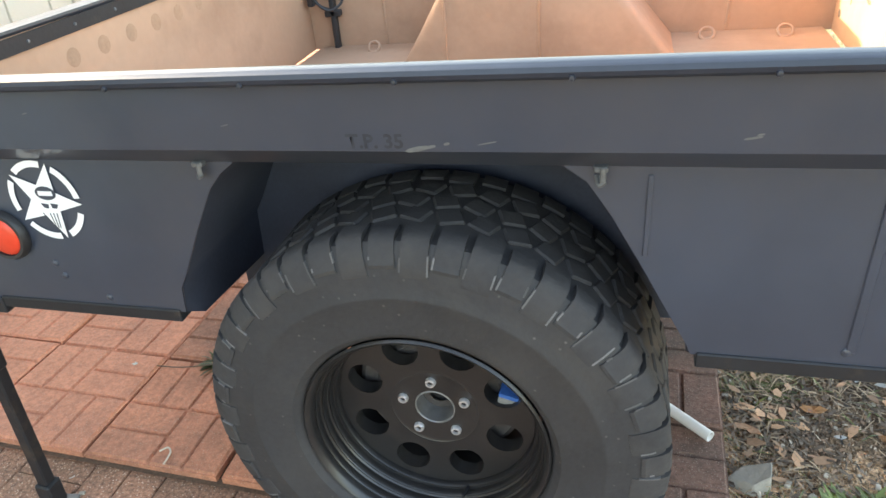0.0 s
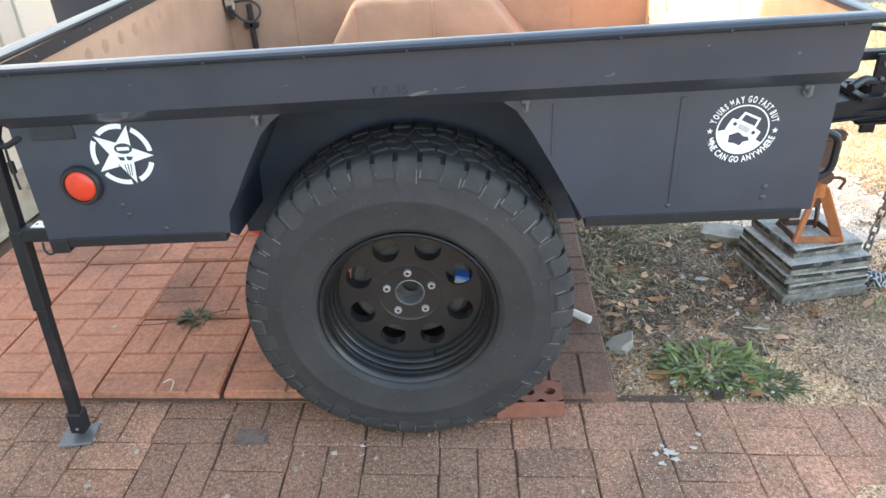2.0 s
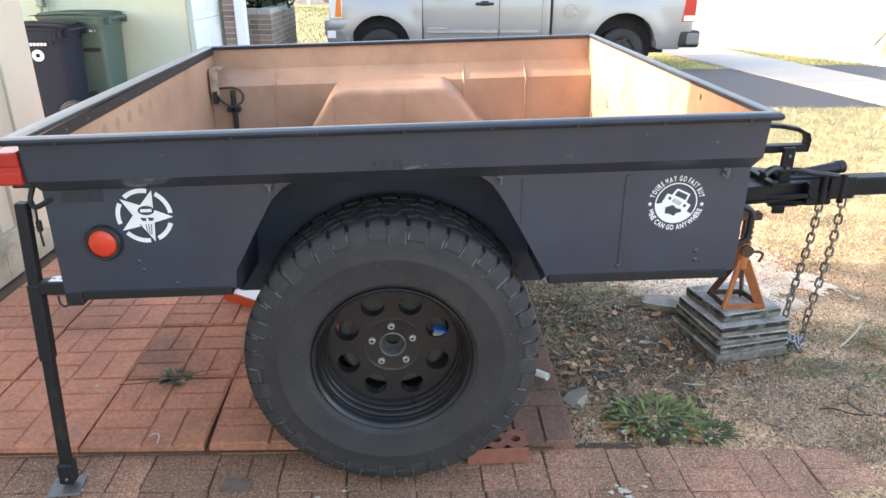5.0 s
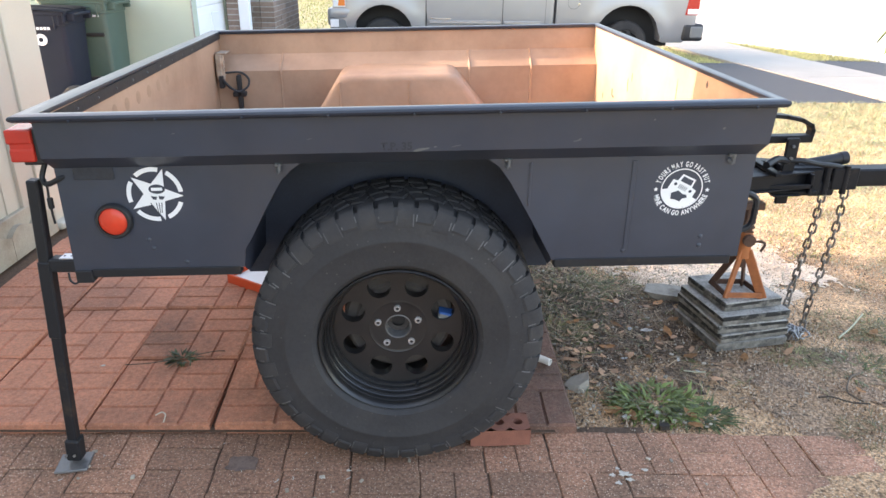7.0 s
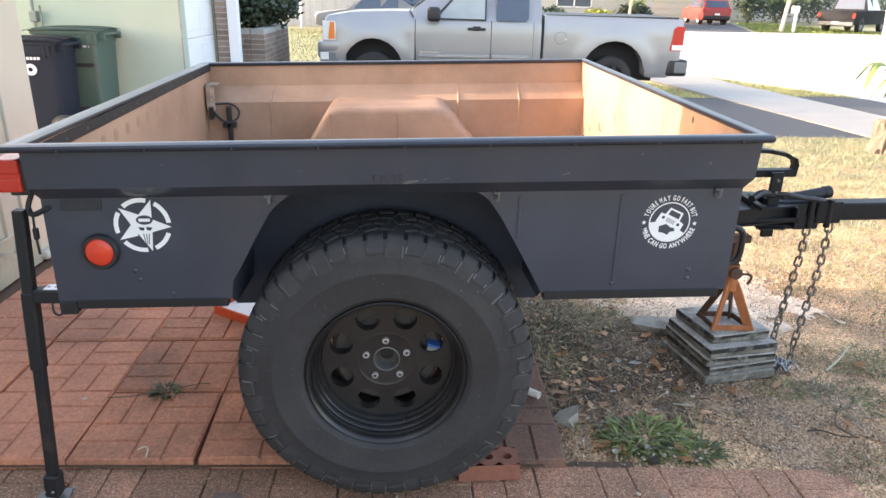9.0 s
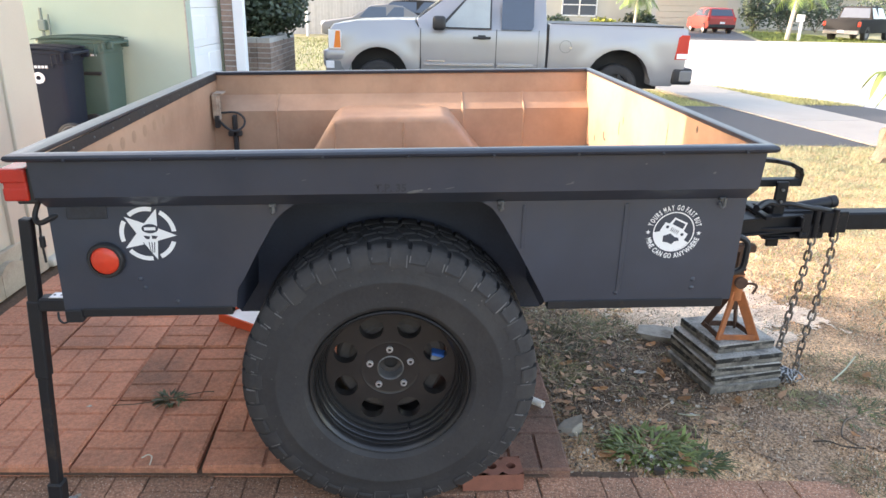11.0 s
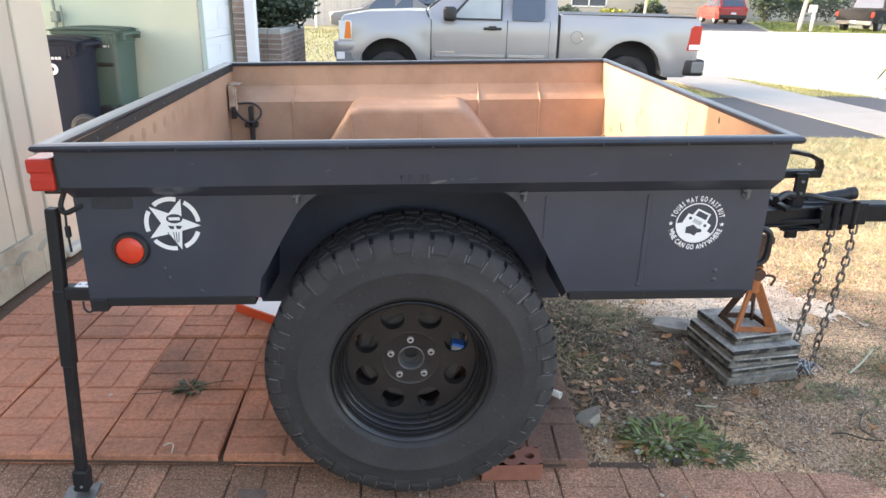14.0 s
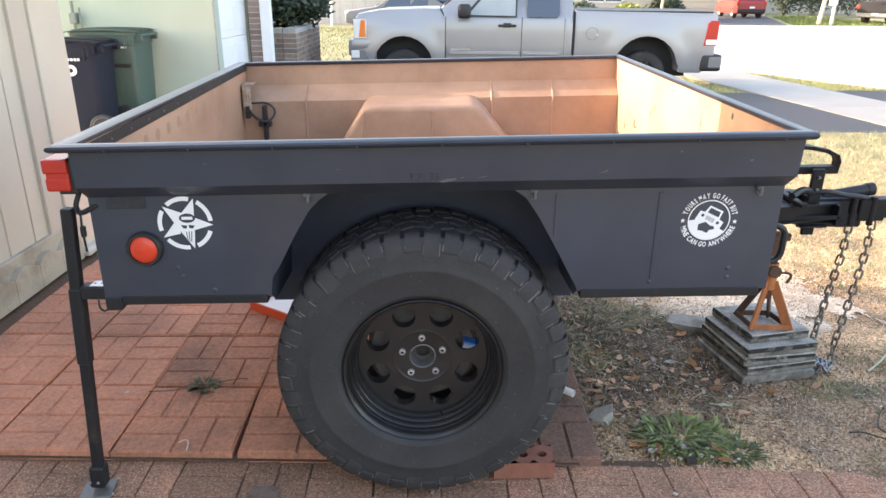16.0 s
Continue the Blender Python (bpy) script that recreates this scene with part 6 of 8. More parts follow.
# safety chains
def chain(name, pts, label, n):
    c = empty(name, label, "chain", "safety chains", at=pts[0])
    path = smooth_path(pts, 20)
    cum = [0.0]
    for a, b in zip(path, path[1:]):
        cum.append(cum[-1] + (b - a).length)
    link = bmesh.new()
    L, W = 0.021, 0.0115
    outline = [(W * math.cos(t), 0, (L - W) * (1 if math.sin(t) >= 0 else -1) + W * math.sin(t)) for t in [2 * math.pi * k / 16 for k in range(16)]]
    tube(link, outline, 0.0042, 6, closed=True)
    me = bpy.data.meshes.new("link")
    link.to_mesh(me)
    link.free()
    for p in me.polygons:
        p.use_smooth = True
    me.materials.append(CHAIN)
    for k in range(n):
        s = (k + 0.5) / n * cum[-1]
        i = max(j for j in range(len(cum)) if cum[j] <= s)
        i = min(i, len(path) - 2)
        d = (path[i + 1] - path[i]).normalized()
        p = path[i] + d * (s - cum[i])
        m = Matrix.Translation(p) @ d.to_track_quat("Z", "X").to_matrix().to_4x4() @ Matrix.Rotation(math.pi / 2 * (k % 2) + 0.5, 4, "Z")
        ob = new("link", me)
        ob.matrix_world = m
        ob.parent = c
        ob.matrix_parent_inverse = Matrix.Translation(c.location).inverted()


chain("safety_chain", [(1.60, 0.83, 0.61), (1.595, 0.83, 0.48), (1.575, 0.83, 0.30), (1.553, 0.82, 0.14), (1.535, 0.80, 0.02), (1.56, 0.77, 0.008), (1.59, 0.79, 0.012)], "dull steel safety chain hanging from the tongue to the ground", 21)
chain("safety_chain", [(1.685, 0.83, 0.625), (1.685, 0.83, 0.48), (1.67, 0.83, 0.30), (1.65, 0.83, 0.12), (1.635, 0.81, 0.02), (1.59, 0.77, 0.010), (1.55, 0.81, 0.02), (1.60, 0.83, 0.02), (1.63, 0.79, 0.012)], "second steel safety chain ending in a small heap", 25)

CHAIN_BRIGHT = mat("bright galvanised chain", (0.30, 0.305, 0.315), 0.32, 0.85, vary=0.2, scale=60, bump=0.1)
heap = empty("chain_heap", "small heap of bright galvanised chain links on soil", "chain", "safety chains", at=(1.575, 0.80, 0))
lk = bmesh.new()
tube(lk, [(0.0105 * math.cos(t), 0, 0.009 * (1 if math.sin(t) >= 0 else -1) + 0.0105 * math.sin(t)) for t in [2 * math.pi * k / 14 for k in range(14)]], 0.0034, 6, closed=True)
lm = bpy.data.meshes.new("link")
lk.to_mesh(lm)
lk.free()
for q in lm.polygons:
    q.use_smooth = True
lm.materials.append(CHAIN_BRIGHT)
rh = random.Random(9)
for k in range(26):
    a = 0.62 * k
    e = 0.012 + 0.0024 * k
    ob = new("link", lm)
    ob.matrix_world = Matrix.Translation((1.575 + 1.15 * e * math.cos(a), 0.80 + 0.7 * e * math.sin(a), 0.006 + 0.022 * (1 - k / 26) + rh.uniform(0, 0.008))) @ Euler((rh.uniform(0, 3), rh.uniform(0, 3), rh.uniform(0, 3))).to_matrix().to_4x4()
    ob.parent = heap
    ob.matrix_parent_inverse = Matrix.Translation(heap.location).inverted()

# ---- jack stand on stacked slabs ----
TURN = 0.21
CS = Vector((1.352, 0.862, 0))
for k, (w, dx, dy, tz) in enumerate(((0.318, 0, 0, 0.0), (0.312, 0.004, 0.004, 0.03), (0.312, -0.003, 0.006, -0.02), (0.306, 0.003, 0.004, 0.015), (0.262, 0.004, 0.026, 0.02))):
    bm = bmesh.new()
    h = 0.0384
    box(bm, -w / 2, w / 2, -w / 2, w / 2, 0, h * 0.56, 0.002)
    box(bm, -w / 2 - 0.001, w / 2 + 0.001, -w / 2 - 0.001, w / 2 + 0.001, h * 0.36, h - 0.003, 0.004)
    for v in bm.verts:
        v.co += Vector((0.004 * noise.noise(v.co * 9 + Vector((k, 0, 0))), 0.004 * noise.noise(v.co * 9 + Vector((0, k, 5))), 0))
    bm.normal_update()
    # upward faces pale, side faces stained and darkened with shade in the colour
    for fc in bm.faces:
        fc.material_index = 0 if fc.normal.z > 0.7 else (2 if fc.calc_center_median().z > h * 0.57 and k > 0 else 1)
    ob = single("concrete_slab", bm, [CONCRETE, SIDE_STAIN_SHADE, MOSS_BLACK], "weathered square concrete slab in a stack on soil", "slab", "slabs under the stand")
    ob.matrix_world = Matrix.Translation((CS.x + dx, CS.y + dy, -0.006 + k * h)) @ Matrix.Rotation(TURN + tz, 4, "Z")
ORANGE = mat("orange stand paint", (0.42, 0.14, 0.045), 0.55, vary=0.15, scale=30, bump=0.15, dirt=(0.25, 0.09, 0.04), dirt_scale=14, dirt_amount=0.45)
stand = empty("jack_stand", "orange painted steel jack stand on concrete slabs", "jack stand", at=(1.335, 0.85, 0.186))
z0 = 0.187
feet = [(1.272, 0.772), (1.420, 0.770), (1.262, 0.900), (1.395, 0.90)]
head = Vector((1.335, 0.828, 0.375))
RUST = mat("rusty steel", (0.10, 0.055, 0.038), 0.8, 0.3, vary=0.3, scale=40, bump=0.3)
for k, (fx, fy) in enumerate(feet):
    bar("leg", (fx, fy, z0), head + Vector(((fx - 1.335) * 0.14, (fy - 0.848) * 0.14, 0)), 0.036 if k < 2 else 0.026, ORANGE if k < 2 else RUST, stand, d=0.010)
for a, b in ((0, 1), (2, 3), (0, 2), (1, 3)):
    bar("brace", (feet[a][0], feet[a][1], z0 + 0.013), (feet[b][0], feet[b][1], z0 + 0.013), 0.022, ORANGE if (a, b) == (0, 1) else RUST, stand, d=0.007)
bm = bmesh.new()
cyl(bm, head + Vector((0, 0, -0.03)), head + Vector((0, 0, 0.075)), 0.028, 0.025, 12)
part("collar", bm, ORANGE, stand, smooth=True)
bm = bmesh.new()
box(bm, head.x - 0.016, head.x + 0.016, head.y - 0.012, head.y + 0.012, 0.30, 0.545, 0.002)
for k in range(6):
    box(bm, head.x + 0.014, head.x + 0.022, head.y - 0.012, head.y + 0.012, 0.40 + 0.022 * k, 0.41 + 0.022 * k)
box(bm, head.x - 0.045, head.x + 0.045, head.y - 0.02, head.y + 0.02, 0.545, 0.575, 0.004)
part("ratchet_post", bm, RUST, stand, "rusty ratchet post")
bm = bmesh.new()
tube(bm, smooth_path([(head.x + 0.02, head.y - 0.02, 0.415), (head.x + 0.05, head.y - 0.025, 0.418), (head.x + 0.066, head.y - 0.03, 0.408), (head.x + 0.054, head.y - 0.03, 0.378)], 5), 0.0055, 8)
cyl(bm, (head.x, head.y - 0.04, 0.425), (head.x, head.y - 0.024, 0.425), 0.024, 0.024, 14)
part("lever", bm, RUST, stand, "rusty bent lever")

# ---- small things on the ground ----


def cored_brick(m):
    bm = bmesh.new()
    L, W, Hh, n = 0.19, 0.09, 0.057, 12
    cores = [0.035, 0.095, 0.155]
    for z, up in ((Hh, 1), (0, -1)):
        for c0 in cores:
            x0, x1 = c0 - 0.03 if c0 > 0.04 else 0, c0 + 0.03 if c0 < 0.15 else L
            hole = [(c0 + 0.016 * math.cos(2 * math.pi * k / n + math.pi / n), W / 2 + 0.016 * math.sin(2 * math.pi * k / n + math.pi / n)) for k in range(n)]
            outer = []
            for hx, hy in hole:
                ux, uy = hx - c0, hy - W / 2
                s = min(((x1 - c0) / ux if ux > 0 else (x0 - c0) / ux) if abs(ux) > 1e-6 else 9, (W / 2) / abs(uy) if abs(uy) > 1e-6 else 9)
                outer.append((c0 + ux * s, W / 2 + uy * s))
            hv = [bm.verts.new((x, y, z)) for x, y in hole]
            ov = [bm.verts.new((x, y, z)) for x, y in outer]
            for k in range(n):
                j = (k + 1) % n
                bm.faces.new((hv[k], hv[j], ov[j], ov[k]))
                if up > 0:
                    lo = [bm.verts.new((*hole[q], 0.004)) for q in (k, j)]
                    bm.faces.new((hv[k], hv[j], lo[1], lo[0]))
    corners = [(0, 0), (L, 0), (L, W), (0, W)]
    for k in range(4):
        a, b = corners[k], corners[(k + 1) % 4]
        bm.faces.new([bm.verts.new(p) for p in ((*a, 0), (*b, 0), (*b, Hh), (*a, Hh))])
    for c0 in cores:
        bm.faces.new([bm.verts.new((c0 + 0.017 * math.cos(2 * math.pi * k / n), W / 2 + 0.017 * math.sin(2 * math.pi * k / n), 0.004)) for k in range(n)])
    bmesh.ops.remove_doubles(bm, verts=bm.verts, dist=0.0005)
    for v in bm.verts:
        v.co = m @ v.co
    return bm


single("brick", cored_brick(Matrix.Translation((0.222, 0.092, 0.002)) @ Matrix.Rotation(0.05, 4, "Z")), BRICK, "red brick with round holes chocking the tyre", "brick")
PVC = mat("white pvc", (0.72, 0.70, 0.66), 0.45, vary=0.06, scale=20, bump=0.05)
bm = bmesh.new()
m = Matrix.Translation((0.485, 0.548, 0.053)) @ Matrix.Rotation(-0.70, 4, "Z") @ Matrix.Rotation(math.pi / 2, 4, "Y")
lathe(bm, [(0.0115, -0.068), (0.0135, -0.068), (0.0135, 0.068), (0.0115, 0.068)], axis="z", seg=16, closed=True)
for v in bm.verts:
    v.co = m @ v.co
single("pvc_pipe", bm, PVC, "short offcut of white plastic pipe on a slab", "pipe", smooth=True)


def stone(name, x, y, s, h, label, seed, material, turn=0.0, z=-0.004):
    bm = bmesh.new()
    bmesh.ops.create_icosphere(bm, subdivisions=2, radius=1)
    for v in bm.verts:
        n_ = 0.25 * noise.noise(v.co * 1.7 + Vector((seed, 0, 0)))
        v.co *= 1 + n_
        v.co = Vector((max(-0.8, min(0.8, v.co.x)) * s, max(-0.7, min(0.75, v.co.y)) * s * 0.62, max(0.0, min(0.65, v.co.z + 0.25)) * h))
    ob = single(name, bm, material, label, "stone", smooth=True, flat_angle=25)
    ob.matrix_world = Matrix.Translation((x, y, z)) @ Matrix.Rotation(turn, 4, "Z")


STONE = mat("grey broken stone", (0.27, 0.245, 0.205), 0.9, vary=0.2, scale=25, bump=0.4, dirt=(0.12, 0.10, 0.08), dirt_scale=12, dirt_amount=0.4)
bm = bmesh.new()
low = [(-0.075, -0.004), (-0.010, -0.046), (0.044, -0.030), (0.062, 0.034), (-0.030, 0.040)]
top = [(-0.068, 0.002, 0.016), (-0.006, -0.036, 0.026), (0.040, -0.022, 0.050), (0.052, 0.030, 0.058), (-0.026, 0.034, 0.030)]
va = [bm.verts.new((x, y, -0.008)) for x, y in low]
vb = [bm.verts.new(q) for q in top]
bm.faces.new(vb)
for k in range(5):
    bm.faces.new((va[k], va[(k + 1) % 5], vb[(k + 1) % 5], vb[k]))
bmesh.ops.bevel(bm, geom=bm.edges[:], offset=0.003, segments=1, affect="EDGES")
ob = single("broken_stone", bm, STONE, "grey broken wedge of concrete on bare soil", "stone")
ob.matrix_world = Matrix.Translation((0.63, 0.43, 0.0)) @ Matrix.Rotation(0.1, 4, "Z") @ Matrix.Scale(0.8, 4)
stone("flat_stone", 1.19, 1.17, 0.135, 0.045, "pale flat concrete piece behind the slabs", 8, STONE, -0.3)
stone("pebble", 0.87, 0.19, 0.022, 0.025, "small dark pebble at the paver edge", 5, DARKLEAF, 0.2)
bm = bmesh.new()
tube(bm, smooth_path([(-1.02, 0.50, 0.042), (-0.93, 0.505, 0.046), (-0.83, 0.535, 0.05), (-0.72, 0.57, 0.056), (-0.68, 0.585, 0.05)], 5), 0.0018, 6)
single("dry_stem", bm, DARKLEAF, "dry grass stem lying on the patio slabs", "twig")
bm = bmesh.new()
tube(bm, smooth_path([(-0.80, 0.20, 0.041), (-0.785, 0.215, 0.042), (-0.77, 0.205, 0.041), (-0.765, 0.185, 0.041), (-0.762, 0.165, 0.041)], 5), 0.0025, 6)
single("string", bm, PALE, "curled bit of pale string on a slab", "string")
bm = bmesh.new()
ring = []
for k in range(28):
    a = 2 * math.pi * k / 28
    e = 0.040 / max(abs(math.cos(a)), abs(math.sin(a))) ** 0.8 * (1 + 0.32 * noise.noise(Vector((3 * math.cos(a), 3 * math.sin(a), 2))))
    ring.append((-0.475 + 1.1 * e * math.cos(a), 0.012 + 0.8 * e * math.sin(a)))
prism(bm, ring, "z", 0.0025, 0.0045)
STAIN = mat("dark paver patch", (0.15, 0.105, 0.085), 0.95, vary=0.4, scale=30, bump=0.5)
single("stained_patch", bm, STAIN, "small dark ragged patch on a front paver", "patch")
PAINT = mat("dried white paint", (0.50, 0.46, 0.40), 0.8, vary=0.2, scale=60, bump=0.3)
for x, y, s, sd in ((0.675, -0.035, 0.017, 1), (0.690, -0.060, 0.010, 2), (-0.225, -0.05, 0.008, 3), (-0.15, -0.02, 0.006, 4), (0.652, -0.075, 0.009, 6), (0.745, -0.018, 0.008, 8), (0.640, -0.042, 0.008, 9), (0.662, -0.012, 0.007, 12), (-1.1, 0.5, 0.007, 7)):
    bm = bmesh.new()
    n = 14
    bm.faces.new([bm.verts.new((s * (0.75 + 1.1 * noise.noise(Vector((k * 1.7, sd * 3.1, 0.4)))) * 1.3 * math.cos(2 * math.pi * k / n), s * (0.75 + 1.0 * noise.noise(Vector((k * 1.9, sd * 2.3, 5.4)))) * math.sin(2 * math.pi * k / n), 0)) for k in range(n)])
    r = bmesh.ops.extrude_face_region(bm, geom=bm.faces[:])
    for v in [g for g in r["geom"] if isinstance(g, bmesh.types.BMVert)]:
        v.co.z += 0.002
    ob = single("paint_spot", bm, PAINT, "dried white paint spot on the pavers", "paint", "paint spots")
    ob.location = (x, y, 0.003 if y < 0.1 else 0.037)
vs, fs = [], []
for _ in range(26):
    x, y = rv.gauss(-0.28, 0.16) if rv.random() < 0.5 else rv.uniform(-1.2, 0.9), rv.uniform(-0.14, 0.12)
    a, ln, wd = rv.uniform(0, 6.28), rv.uniform(0.002, 0.009), rv.uniform(0.0008, 0.002)
    o = len(vs)
    for t in (-1, 0, 1):
        cx_, cy_ = x + t * ln * math.cos(a) + (0.3 * ln if t == 0 else 0), y + t * ln * math.sin(a)
        vs += [(cx_ - wd * math.sin(a), cy_ + wd * math.cos(a), 0.0045), (cx_ + wd * math.sin(a), cy_ - wd * math.cos(a), 0.0045)]
    fs += [(o, o + 1, o + 3, o + 2), (o + 2, o + 3, o + 5, o + 4)]
me = bpy.data.meshes.new("paint_flecks")
me.from_pydata(vs, [], fs)
me.materials.append(PAINT)
tagged(new("paint_flecks", me), "tiny pale flecks and curls on the front pavers", "debris", "", "stuff")
# red tray under the trailer
TRAY = mat("red plastic", (0.62, 0.085, 0.03), 0.4, vary=0.08, scale=10, bump=0.05)
tray = empty("shallow_tray", "red plastic tray with pale lining on the patio", "tray", at=(-0.52, 1.18, 0.036))
M = Matrix.Translation((-0.52, 1.18, 0.037)) @ Matrix.Rotation(-0.577, 4, "Z")
bm = bmesh.new()
for a in ((-0.27, 0.27, -0.16, -0.15), (-0.27, 0.27, 0.15, 0.16), (-0.27, -0.26, -0.15, 0.15), (0.26, 0.27, -0.15, 0.15)):
    box(bm, *a, 0.0, 0.05, 0.003, m=M)
part("rim", bm, TRAY, tray)
bm = bmesh.new()
box(bm, -0.26, 0.26, -0.15, 0.15, 0.002, 0.03, 0.003, m=M)
part("lining", bm, WHITE, tray, "pale lining")
# blue-striped sponge wedged behind the wheel
SPONGE = mat("grey foam", (0.20, 0.20, 0.19), 0.9, vary=0.2, scale=60, bump=0.4)
BLUE = mat("blue foam stripe", (0.03, 0.13, 0.42), 0.7, vary=0.1, bump=0.1)
sp = empty("wheel_block", "grey foam block with a blue stripe inside the wheel", "block", at=(0.135, 0.105, 0.458))
M = Matrix.Translation((0.139, 0.103, 0.462)) @ Matrix.Rotation(0.25, 4, "Y")
bm = bmesh.new()
box(bm, -0.024, 0.024, -0.008, 0.03, -0.020, 0.008, 0.005, 2, m=M)
part("foam", bm, SPONGE, sp)
bm = bmesh.new()
box(bm, -0.025, 0.025, -0.009, 0.03, 0.006, 0.014, 0.003, m=M)
part("stripe", bm, BLUE, sp, "blue stripe")


def twig(label, pts, r, material):
    bm = bmesh.new()
    tube(bm, smooth_path([(x, y, z) for x, y, z in pts], 5), r, 6)
    return single("twig", bm, material, label, "twig", "twigs on the soil", smooth=True)


twig("pale dry stick leaning on a grass patch", [(1.776, 0.774, 0.004), (1.87, 0.85, 0.012), (1.964, 0.935, 0.03)], 0.004, STRAW)
twig("thin dark root curling over the soil", [(1.715, 0.516, 0.002), (1.656, 0.478, 0.008), (1.60, 0.40, 0.004), (1.599, 0.36, 0.006), (1.623, 0.333, 0.002)], 0.0035, DARKLEAF)
twig("thin dark root curling over the soil", [(1.474, 0.36, 0.002), (1.52, 0.35, 0.010), (1.57, 0.325, 0.006), (1.64, 0.32, 0.002)], 0.003, DARKLEAF)
twig("short dry twig on bare soil", [(1.05, 0.53, 0.002), (1.09, 0.515, 0.006), (1.13, 0.52, 0.003)], 0.0025, STRAW)

# ---- silver pickup ----
PX, PY, PG = 0.0, 9.5, -0.15  # its near side lies at PY, its wheels stand at PG
AMBER = mat("amber lens", (0.85, 0.22, 0.03), 0.3, vary=0.05, bump=0)
CLEAR = mat("clear lamp", (0.75, 0.76, 0.78), 0.15, vary=0.05, bump=0, coat=0.5)
GREY_TRIM = mat("grey bumper", (0.16, 0.165, 0.17), 0.5, vary=0.05, bump=0.05)
SEAM = mat("dark seam", (0.015, 0.015, 0.017), 0.7, vary=0.1, bump=0)


def arch_pts(cx, cz, r, z, n=12):
    """Points over a wheel arch from left to right, starting and ending at height z."""
    a0 = math.asin(max(-1, min(1, (z - cz) / r)))
    return [(cx - r * math.cos(a0 + (math.pi - 2 * a0) * k / n), cz + r * math.sin(a0 + (math.pi - 2 * a0) * k / n)) for k in range(n + 1)]


def car_wheel(parent, x, y, z, r, out, rim=CHROME, w=0.24):
    bm = bmesh.new()
    lathe(bm, [(r * 0.62, out * w / 2), (r * 0.7, out * (w / 2 + 0.01)), (r * 0.93, out * w / 2), (r, out * w / 2 - out * 0.03), (r, -out * w / 2), (r * 0.6, -out * w / 2)], seg=32, centre=(x, y, z))
    wl = part("wheel", bm, RUBBER, parent, smooth=True)
    bm = bmesh.new()
    lathe(bm, [(r * 0.63, out * w * 0.45), (r * 0.58, out * w * 0.47), (r * 0.52, out * w * 0.3), (r * 0.2, out * w * 0.36), (r * 0.02, out * w * 0.38)], seg=30, centre=(x, y, z))
    for k in range(5):
        a = 2 * math.pi * k / 5 + 0.3
        m = Matrix.Translation((x, y + out * w * 0.36, z)) @ Matrix.Rotation(a, 4, "Y")
        box(bm, -r * 0.09, r * 0.09, -0.02, 0.02, r * 0.12, r * 0.58, 0.004, m=m)
    part("rim", bm, rim, wl, smooth=True)
    return wl


